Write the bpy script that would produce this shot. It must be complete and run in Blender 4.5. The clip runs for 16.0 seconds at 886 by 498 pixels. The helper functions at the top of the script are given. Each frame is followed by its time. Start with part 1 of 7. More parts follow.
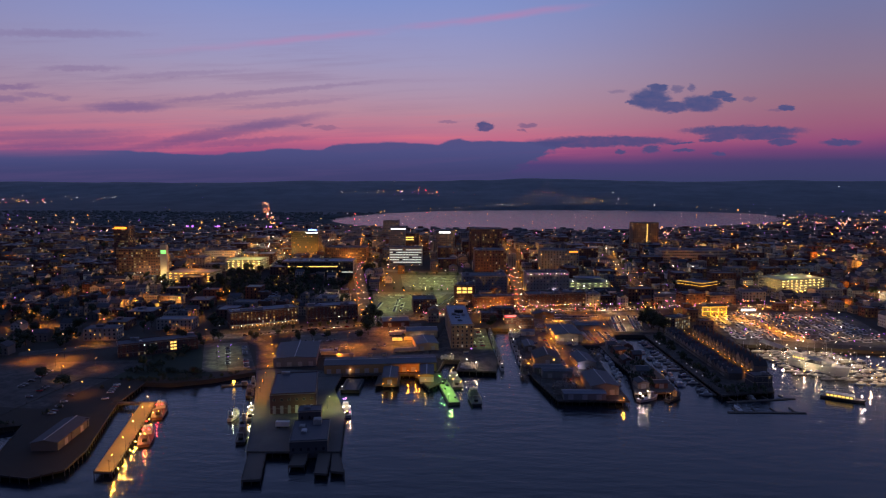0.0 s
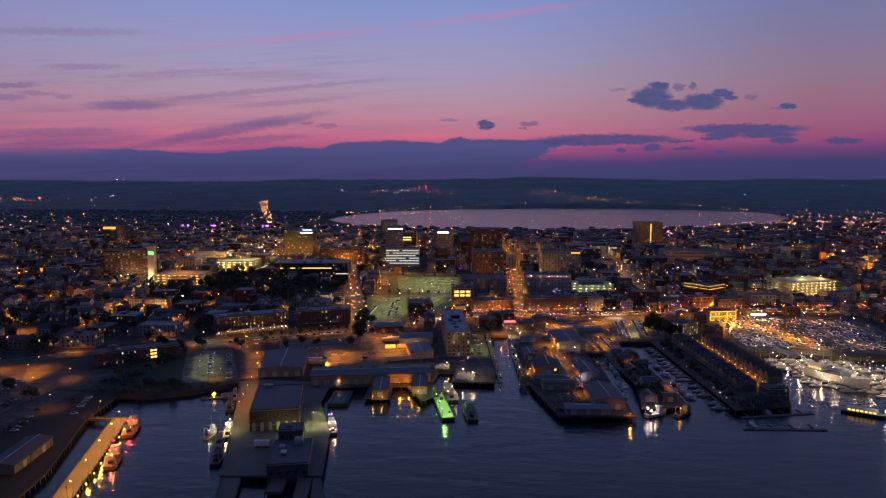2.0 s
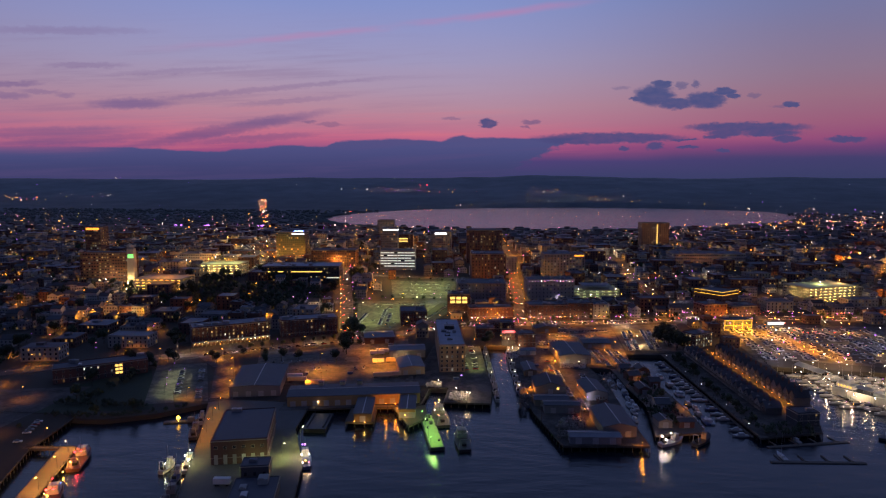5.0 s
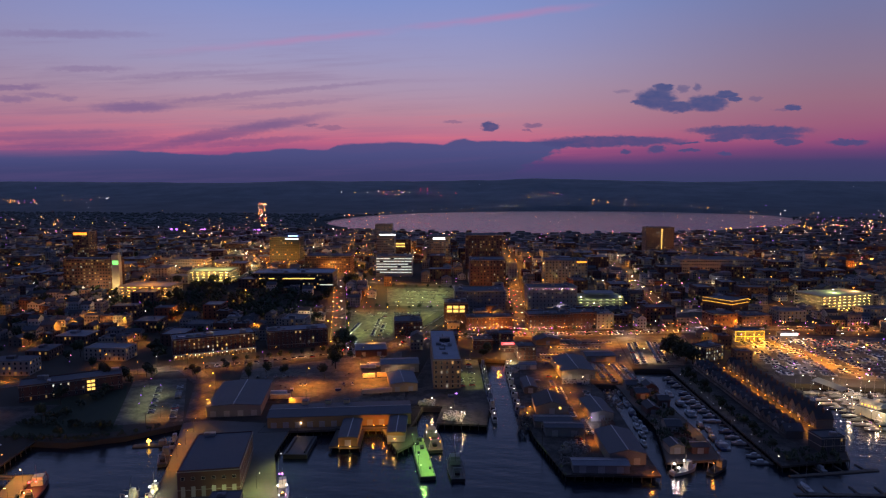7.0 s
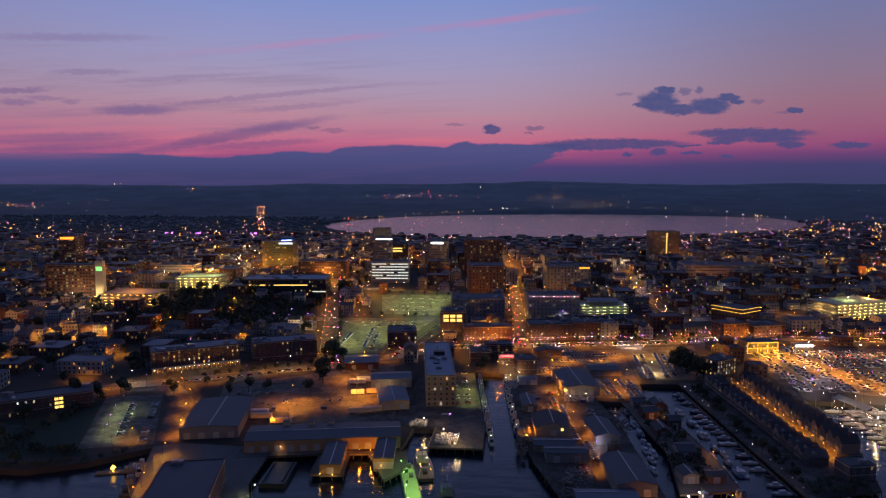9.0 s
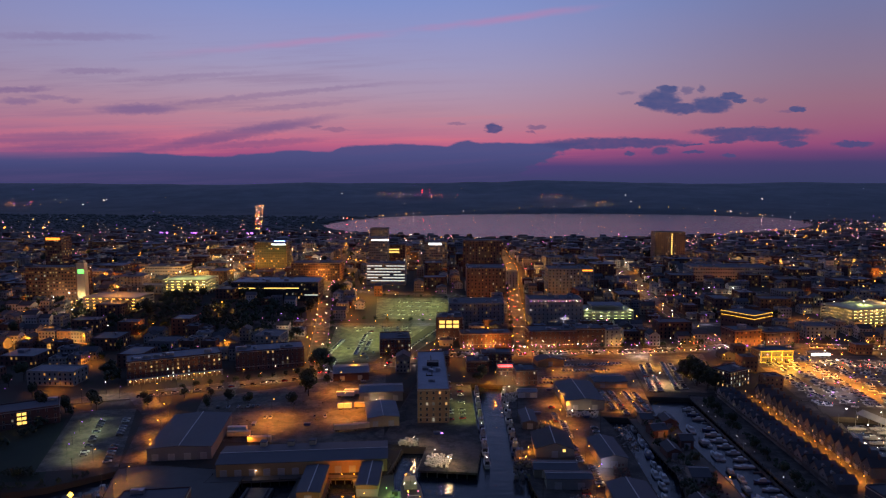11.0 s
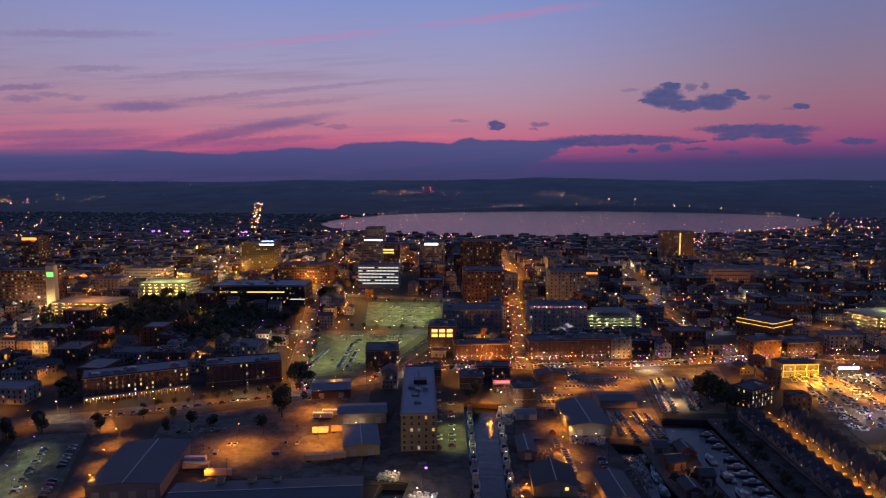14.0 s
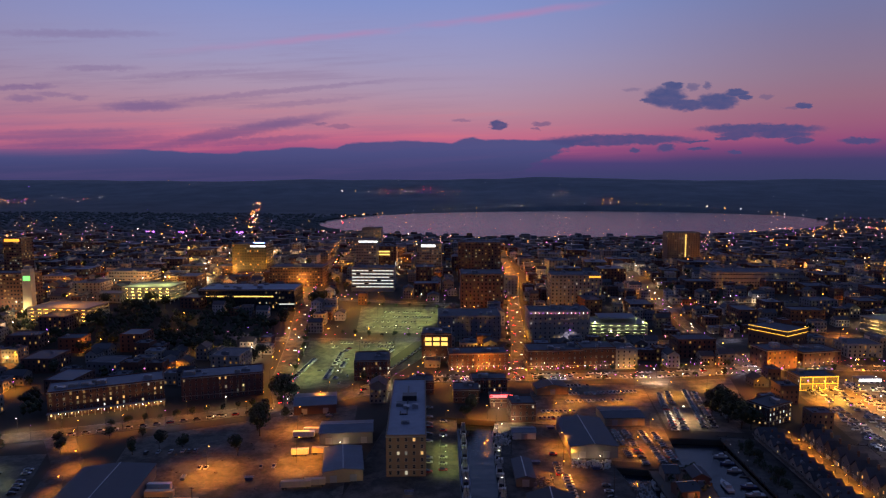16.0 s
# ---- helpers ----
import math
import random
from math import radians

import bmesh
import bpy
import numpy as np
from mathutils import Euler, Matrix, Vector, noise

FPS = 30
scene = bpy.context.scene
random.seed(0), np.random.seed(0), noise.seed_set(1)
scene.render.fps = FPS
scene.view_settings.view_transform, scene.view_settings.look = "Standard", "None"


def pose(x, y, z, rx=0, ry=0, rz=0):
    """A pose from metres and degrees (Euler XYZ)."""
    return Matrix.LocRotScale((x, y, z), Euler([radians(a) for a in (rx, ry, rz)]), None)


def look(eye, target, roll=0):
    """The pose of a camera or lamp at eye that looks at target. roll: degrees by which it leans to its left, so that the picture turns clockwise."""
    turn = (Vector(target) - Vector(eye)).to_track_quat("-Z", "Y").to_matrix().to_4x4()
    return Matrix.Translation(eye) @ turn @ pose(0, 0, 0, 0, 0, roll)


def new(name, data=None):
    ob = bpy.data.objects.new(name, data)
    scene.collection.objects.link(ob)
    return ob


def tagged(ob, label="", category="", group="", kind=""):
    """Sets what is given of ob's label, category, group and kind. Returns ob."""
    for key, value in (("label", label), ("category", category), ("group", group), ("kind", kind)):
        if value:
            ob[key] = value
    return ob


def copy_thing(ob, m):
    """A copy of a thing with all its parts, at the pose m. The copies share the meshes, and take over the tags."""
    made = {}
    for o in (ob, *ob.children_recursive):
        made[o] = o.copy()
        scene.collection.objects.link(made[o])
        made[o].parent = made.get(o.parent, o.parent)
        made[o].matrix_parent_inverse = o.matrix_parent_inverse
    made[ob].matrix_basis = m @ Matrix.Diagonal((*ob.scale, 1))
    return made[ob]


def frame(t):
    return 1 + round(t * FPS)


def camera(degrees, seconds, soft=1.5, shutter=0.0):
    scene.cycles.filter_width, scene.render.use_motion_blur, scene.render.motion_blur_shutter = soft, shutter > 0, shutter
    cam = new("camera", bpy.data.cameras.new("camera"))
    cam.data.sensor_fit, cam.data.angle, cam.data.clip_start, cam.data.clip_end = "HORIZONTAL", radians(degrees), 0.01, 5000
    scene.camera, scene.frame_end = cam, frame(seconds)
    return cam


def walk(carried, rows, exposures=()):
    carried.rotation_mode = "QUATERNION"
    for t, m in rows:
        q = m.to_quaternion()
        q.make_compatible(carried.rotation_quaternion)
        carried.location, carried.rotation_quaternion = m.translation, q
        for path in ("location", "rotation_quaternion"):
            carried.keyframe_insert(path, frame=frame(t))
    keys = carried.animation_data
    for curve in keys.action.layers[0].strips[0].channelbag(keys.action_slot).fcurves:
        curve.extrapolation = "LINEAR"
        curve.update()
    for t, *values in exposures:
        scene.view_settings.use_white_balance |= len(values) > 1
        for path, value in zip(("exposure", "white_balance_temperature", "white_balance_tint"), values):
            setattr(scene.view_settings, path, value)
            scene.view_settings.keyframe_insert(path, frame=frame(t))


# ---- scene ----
cam = camera(67.0, 16.0, soft=1.2)
PATH = [
    (0, (0.62, -0.37, 148.88), (-11.66, 98.34, 138.58), 0),
    (0.5, (0.85, 7.37, 149.00), (-11.46, 106.07, 138.70), 0),
    (1, (1.09, 15.13, 149.11), (-11.26, 113.82, 138.66), 0),
    (1.5, (1.34, 22.93, 149.22), (-11.06, 121.59, 138.68), 0),
    (2, (1.58, 30.75, 149.32), (-10.86, 129.41, 138.77), 0),
    (2.5, (1.83, 38.59, 149.42), (-10.66, 137.23, 138.72), 0),
    (3, (2.09, 46.46, 149.50), (-10.45, 145.09, 138.75), 0),
    (3.5, (2.35, 54.35, 149.58), (-10.24, 152.96, 138.73), 0),
    (4, (2.61, 62.27, 149.66), (-10.04, 160.87, 138.81), 0),
    (6.5, (3.98, 102.15, 149.90), (-8.96, 200.76, 139.45), 0),
    (7, (4.27, 110.18, 149.93), (-8.74, 208.79, 139.63), 0),
    (7.5, (4.56, 118.23, 149.95), (-8.52, 216.85, 139.80), 0),
    (8, (4.86, 126.29, 149.97), (-8.29, 224.91, 139.97), 0),
    (8.5, (5.15, 134.36, 149.97), (-8.06, 232.99, 140.12), 0),
    (9, (5.46, 142.45, 149.97), (-7.83, 241.07, 140.07), 0),
    (11.5, (7.03, 183.04, 149.85), (-6.60, 281.59, 139.70), 0),
    (12, (7.36, 191.18, 149.81), (-6.34, 289.71, 139.55), 0),
    (12.5, (7.69, 199.33, 149.75), (-6.08, 297.85, 139.51), 0),
    (13, (8.02, 207.48, 149.69), (-5.81, 305.98, 139.39), 0),
    (13.5, (8.36, 215.64, 149.63), (-5.54, 314.12, 139.28), 0),
    (14, (8.70, 223.80, 149.55), (-5.27, 322.26, 139.10), 0),
    (14.5, (9.05, 231.96, 149.47), (-4.99, 330.41, 139.02), 0),
    (15, (9.40, 240.12, 149.38), (-4.71, 338.56, 138.92), 0),
    (15.5, (9.75, 248.28, 149.28), (-4.42, 346.71, 138.78), 0),
    (16, (10.11, 256.44, 149.18), (-4.13, 354.86, 138.68), 0),
]
walk(cam, [(t, look(eye, target, roll)) for t, eye, target, roll in PATH])


# ---- dusk sky: a graded afterglow with a low cloud bank, loose clouds and thin streaks ----
world = bpy.data.worlds.new("dusk")
scene.world = world
world.use_nodes = True
WT = world.node_tree


def lin(r, g, b):
    return tuple(((c / 255 + 0.055) / 1.055) ** 2.4 if c > 10 else c / 255 / 12.92 for c in (r, g, b))


class Nodes:
    """Short hand for building node trees out of formulas."""

    def __init__(self, tree):
        self.tree = tree

    def put(self, socket, value):
        if hasattr(value, "is_output"):
            self.tree.links.new(value, socket)
        else:
            socket.default_value = value

    def math(self, op, a, b=0.0, c=0.0, clamp=False):
        n = self.tree.nodes.new("ShaderNodeMath")
        n.operation, n.use_clamp = op, clamp
        for k, value in enumerate((a, b, c)):
            self.put(n.inputs[k], value)
        return n.outputs[0]

    def step(self, value, lo, hi):
        n = self.tree.nodes.new("ShaderNodeMapRange")
        n.interpolation_type = "SMOOTHSTEP"
        self.put(n.inputs[0], value)
        n.inputs[1].default_value, n.inputs[2].default_value = lo, hi
        return n.outputs[0]

    def ramp(self, value, stops):
        n = self.tree.nodes.new("ShaderNodeValToRGB")
        r = n.color_ramp
        while len(r.elements) < len(stops):
            r.elements.new(0.5)
        for e, (p, c) in zip(r.elements, stops):
            e.position, e.color = p, (*c, 1)
        self.put(n.inputs[0], value)
        return n.outputs[0]

    def mix(self, fac, a, b, kind="MIX"):
        n = self.tree.nodes.new("ShaderNodeMix")
        n.data_type, n.blend_type = "RGBA", kind
        for socket, value in zip((n.inputs[0], n.inputs[6], n.inputs[7]), (fac, a, b)):
            if isinstance(value, tuple) and len(value) == 3:
                value = (*value, 1)
            self.put(socket, value)
        return n.outputs[2]

    def xyz(self, x, y, z=0.0):
        n = self.tree.nodes.new("ShaderNodeCombineXYZ")
        for k, value in enumerate((x, y, z)):
            self.put(n.inputs[k], value)
        return n.outputs[0]

    def noise(self, where, scale, detail=4.0, rough=0.55):
        n = self.tree.nodes.new("ShaderNodeTexNoise")
        if where is not None:
            self.put(n.inputs["Vector"], where)
        n.inputs["Scale"].default_value, n.inputs["Detail"].default_value = scale, detail
        n.inputs["Roughness"].default_value = rough
        return n.outputs[0]


def dusk_sky():
    k = Nodes(WT)
    m = k.math
    sep = WT.nodes.new("ShaderNodeSeparateXYZ")
    WT.links.new(WT.nodes.new("ShaderNodeTexCoord").outputs["Generated"], sep.inputs[0])
    x, y, z = sep.outputs
    ca, sa = math.cos(radians(7.1)), math.sin(radians(7.1))
    right = m("ADD", m("MULTIPLY", x, ca), m("MULTIPLY", y, sa))
    ahead = m("SUBTRACT", m("MULTIPLY", y, ca), m("MULTIPLY", x, sa))
    far = m("MAXIMUM", ahead, 0.05)
    u, v = m("DIVIDE", right, far), m("DIVIDE", z, far)
    front = k.step(ahead, 0.1, 0.35)
    flat = m("SQRT", m("ADD", m("MULTIPLY", x, x), m("MULTIPLY", y, y)))
    el = m("DIVIDE", z, m("MAXIMUM", flat, 0.02))
    slow = k.noise(k.xyz(m("MULTIPLY", u, 2.0), m("MULTIPLY", v, 14.0)), 1.0, 3)
    shifted = m("MULTIPLY", m("ADD", el, m("MULTIPLY", m("SUBTRACT", slow, 0.5), 0.022)), 2.0, clamp=True)
    sky = k.ramp(shifted, SKY_STOPS)
    # the afterglow fades to both sides and towards the east
    sky = k.mix(m("MULTIPLY", k.step(u, -0.02, 0.6), 0.92), sky, k.ramp(shifted, SKY_NORTH))
    sky = k.mix(m("MULTIPLY", k.step(m("MULTIPLY", u, -1.0), 0.25, 0.85), 0.3), sky, lin(120, 108, 142))
    high = k.ramp(m("MULTIPLY", m("SUBTRACT", el, 0.3), 0.5, clamp=True), [(0, lin(112, 132, 194)), (0.3, lin(84, 104, 156)), (1, lin(60, 76, 122))])
    sky = k.mix(k.step(el, 0.28, 0.45), sky, high)
    sky = k.mix(m("SUBTRACT", 1.0, front), sky, k.mix(k.step(el, 0.0, 0.6), lin(68, 74, 114), lin(60, 76, 122)))
    # thin streaks of cirrus over the left half
    lean = m("SUBTRACT", v, m("MULTIPLY", u, 0.035))
    streak = k.noise(k.xyz(m("MULTIPLY", u, 3.2), m("MULTIPLY", lean, 60.0), 3.0), 1.0, 7, 0.62)
    fine = k.noise(k.xyz(m("MULTIPLY", u, 8.0), m("MULTIPLY", lean, 170.0), 8.0), 1.0, 6, 0.65)
    both = m("ADD", m("MULTIPLY", streak, 0.7), m("MULTIPLY", fine, 0.3))
    where = m("MULTIPLY", k.step(m("MULTIPLY", u, -1.0), -0.2, 0.3), k.step(v, 0.26, 0.13))
    sky = k.mix(m("MULTIPLY", m("MULTIPLY", k.step(both, 0.47, 0.64), where), 0.3), sky, lin(126, 100, 140))
    rosy = m("MULTIPLY", k.step(both, 0.50, 0.36), m("MULTIPLY", k.step(v, 0.12, 0.06), k.step(v, 0.02, 0.045)))
    sky = k.mix(m("MULTIPLY", rosy, m("MULTIPLY", k.step(u, 0.35, 0.0), 0.35)), sky, lin(220, 116, 130))
    # one long rosy trail
    trail_v = m("ADD", 0.225, m("ADD", m("MULTIPLY", u, 0.118), m("MULTIPLY", m("MULTIPLY", u, u), 0.06)))
    wob = m("MULTIPLY", m("SUBTRACT", k.noise(k.xyz(m("MULTIPLY", u, 9.0), 0.0, 5.0), 1.0, 3), 0.5), 0.012)
    off = m("ABSOLUTE", m("SUBTRACT", v, m("ADD", trail_v, wob)))
    thick = k.step(k.noise(k.xyz(m("MULTIPLY", u, 5.0), m("MULTIPLY", v, 40.0), 2.0), 1.0, 4), 0.3, 0.7)
    trail = m("MULTIPLY", k.step(off, 0.0085, 0.0), m("MULTIPLY", k.step(u, -0.5, -0.15), k.step(u, 0.34, 0.1)))
    sky = k.mix(m("MULTIPLY", m("MULTIPLY", m("MULTIPLY", trail, thick), front), 0.55), sky, lin(190, 126, 170))
    # the two noises by which all cloud edges fray
    bend = WT.nodes.new("ShaderNodeTexNoise")
    bend.inputs["Scale"].default_value, bend.inputs["Detail"].default_value, bend.inputs["Roughness"].default_value = 1.0, 6.0, 0.6
    WT.links.new(k.xyz(m("MULTIPLY", u, 75.0), m("MULTIPLY", v, 150.0)), bend.inputs["Vector"])
    cu, cv, cw = (lambda n: (WT.links.new(bend.outputs[1], n.inputs[0]), n.outputs)[1])(WT.nodes.new("ShaderNodeSeparateColor"))
    pu = m("ADD", u, m("MULTIPLY", m("SUBTRACT", cu, 0.5), 0.026))
    pv = m("ADD", v, m("MULTIPLY", m("SUBTRACT", cv, 0.5), 0.0105))

    def oval(a, b, ra, rb, slope=0.0):
        """Below one inside a leaning oval: centre, half width and half height as tangents."""
        du = m("MULTIPLY_ADD", pu, 1 / ra, -a / ra)
        dv = m("MULTIPLY_ADD", m("SUBTRACT", pv, m("MULTIPLY", m("SUBTRACT", u, a), slope)) if slope else pv, 1 / rb, -b / rb)
        return m("ADD", m("MULTIPLY", du, du), m("MULTIPLY", dv, dv))

    # mauve streaks of thin cloud, lit from below
    shade = None
    for a, b, ra, rb, slope, full in STREAKS:
        one = m("MULTIPLY", k.step(oval(a, b, ra * 1.25, rb * 1.35, slope), 1.5, 0.0), full)
        shade = one if shade is None else m("MAXIMUM", shade, one)
    sky = k.mix(m("MULTIPLY", shade, m("MULTIPLY_ADD", both, 0.9, 0.35), clamp=True), sky, k.mix(k.step(v, 0.05, 0.12), lin(98, 78, 130), lin(122, 98, 144)))
    # the low bank, ending in a frayed slope
    tops = k.ramp(m("ADD", m("MULTIPLY", u, 0.62), 0.5, clamp=True), [(p, (t * 10, t * 10, t * 10)) for p, t in BANK_TOP])
    ragged = m("MULTIPLY", m("SUBTRACT", k.noise(k.xyz(m("MULTIPLY", u, 38.0), m("MULTIPLY", v, 110.0)), 1.0, 6, 0.6), 0.5), 0.006)
    above = m("SUBTRACT", m("ADD", m("MULTIPLY", tops, 0.1), ragged), v)
    bank = m("MULTIPLY", k.step(above, -0.0012, 0.0022), front)
    bank = m("MULTIPLY", bank, m("SUBTRACT", 1.0, m("MULTIPLY", k.step(u, -0.45, -0.62), k.step(v, 0.028, 0.05))))
    edge = m("ADD", m("SUBTRACT", u, m("MULTIPLY_ADD", v, 2.0, 0.074)), m("MULTIPLY", m("SUBTRACT", cu, 0.5), 0.05))
    bank = m("MULTIPLY", bank, m("SUBTRACT", 1.0, k.step(edge, -0.006, 0.012)))
    bank_rgb = k.mix(k.step(v, 0.0, 0.05), lin(64, 64, 108), lin(72, 80, 130))
    bank_rgb = k.mix(m("MULTIPLY", k.step(streak, 0.45, 0.65), 0.25), bank_rgb, lin(92, 76, 124))
    sky = k.mix(m("MULTIPLY", bank, 0.96), sky, bank_rgb)
    # loose clouds
    best = None
    for a, b, ra, rb in PUFFS:
        d = oval(a, b, ra * 1.12, rb * 1.15)
        best = d if best is None else m("MINIMUM", best, d)
    puff = m("MULTIPLY", k.step(best, 1.35, 0.45), front)
    for a, b, ra, rb, full in WISPS:
        puff = m("MAXIMUM", puff, m("MULTIPLY", k.step(oval(a, b, ra * 1.3, rb * 1.3), 1.4, 0.2), full))
    puff_rgb = k.mix(k.step(v, 0.04, 0.13), lin(76, 74, 124), lin(70, 80, 130))
    sky = k.mix(m("MULTIPLY", puff, m("MULTIPLY_ADD", cw, 0.3, 0.76)), sky, puff_rgb)
    WT.links.new(sky, WT.nodes["Background"].inputs[0])
    WT.nodes["Background"].inputs[1].default_value = SKY_STRENGTH


SKY_STRENGTH = 1.0
SKY_STOPS = [(0.0, lin(64, 65, 110)), (0.04, lin(80, 66, 120)), (0.08, lin(158, 80, 128)), (0.115, lin(198, 106, 136)), (0.15, lin(188, 122, 146)), (0.2, lin(182, 138, 158)), (0.26, lin(172, 148, 174)),
             (0.33, lin(160, 152, 188)), (0.42, lin(146, 150, 197)), (0.52, lin(130, 146, 202)), (0.72, lin(116, 136, 198))]
SKY_NORTH = [(0.0, lin(58, 62, 102)), (0.05, lin(66, 63, 108)), (0.078, lin(104, 66, 116)), (0.105, lin(142, 76, 120)), (0.14, lin(150, 92, 122)), (0.2, lin(148, 106, 128)), (0.28, lin(138, 114, 138)),
             (0.38, lin(124, 116, 150)), (0.5, lin(108, 118, 164)), (0.66, lin(92, 108, 162))]
BANK_TOP = [(0.085, 0.0455), (0.148, 0.0445), (0.216, 0.043), (0.257, 0.0386), (0.297, 0.0369), (0.304, 0.0402), (0.336, 0.0435), (0.346, 0.0468), (0.39, 0.0443), (0.398, 0.0518), (0.45, 0.0559), (0.497, 0.0525), (0.506, 0.0585),
            (0.515, 0.0612), (0.525, 0.0575), (0.572, 0.0566), (0.605, 0.057), (0.709, 0.05)]
PUFFS = [(0.305, 0.1179, 0.0275, 0.0132), (0.3147, 0.1333, 0.0135, 0.0058), (0.2815, 0.1139, 0.0127, 0.0042), (0.3371, 0.1066, 0.0255, 0.0075), (0.3798, 0.1113, 0.0279, 0.0108), (0.4064, 0.1235, 0.0152, 0.0058),
         (0.4215, 0.1169, 0.0101, 0.0029), (0.5036, 0.1055, 0.0118, 0.0042), (0.0616, 0.078, 0.0127, 0.0067), (0.4433, 0.072, 0.0828, 0.0067), (0.4768, 0.0638, 0.0422, 0.005), (0.4106, 0.0638, 0.0253, 0.0042),
         (0.3992, 0.0581, 0.0186, 0.0029), (0.502, 0.0556, 0.0186, 0.0042), (0.5888, 0.0547, 0.027, 0.0046), (0.3076, 0.0441, 0.0127, 0.005), (0.262, 0.0416, 0.0076, 0.0029), (0.355, 0.0433, 0.0169, 0.0021),
         (0.4075, 0.0383, 0.0085, 0.0033), (0.2408, 0.0565, 0.0997, 0.0067), (0.2035, 0.0532, 0.0591, 0.0058), (0.3488, 0.054, 0.0211, 0.0017)]
WISPS = [(0.3436, 0.1317, 0.0076, 0.0042, 0.6), (0.3649, 0.1341, 0.0051, 0.0042, 0.7), (0.2555, 0.1285, 0.0118, 0.0025, 0.35), (0.4511, 0.1177, 0.0068, 0.0033, 0.45), (0.1248, 0.0796, 0.011, 0.0025, 0.6),
         (0.1174, 0.0731, 0.0051, 0.0021, 0.6), (0.0075, 0.0847, 0.0118, 0.0017, 0.4), (0.4913, 0.103, 0.0118, 0.0021, 0.4), (-0.2038, 0.0799, 0.0085, 0.0017, 0.5), (-0.1721, 0.0766, 0.0169, 0.0025, 0.4)]
STREAKS = [(-0.6474, 0.1346, 0.0465, 0.0038, 0.02, 0.8), (-0.6418, 0.1182, 0.0253, 0.0042, 0, 0.75), (-0.5977, 0.1239, 0.027, 0.0029, -0.03, 0.6), (-0.5602, 0.1189, 0.0118, 0.0033, 0, 0.6), (-0.4643, 0.1065, 0.0524, 0.0063, 0, 0.85),
           (-0.5286, 0.1622, 0.0524, 0.0033, 0, 0.5), (-0.5592, 0.2116, 0.11, 0.0046, -0.01, 0.4), (-0.3871, 0.1538, 0.0929, 0.0033, 0.05, 0.35), (-0.2712, 0.1268, 0.144, 0.0033, 0.09, 0.5), (-0.3273, 0.0684, 0.127, 0.0071, 0.17, 0.85),
           (-0.2815, 0.056, 0.076, 0.0042, 0.06, 0.6), (-0.5928, 0.0645, 0.118, 0.0067, 0.02, 0.55), (-0.5511, 0.0545, 0.11, 0.0058, 0.04, 0.6), (-0.2299, 0.1103, 0.076, 0.0033, 0.08, 0.4)]
dusk_sky()

# ---- geometry helpers ----
rnd = random.Random(7)


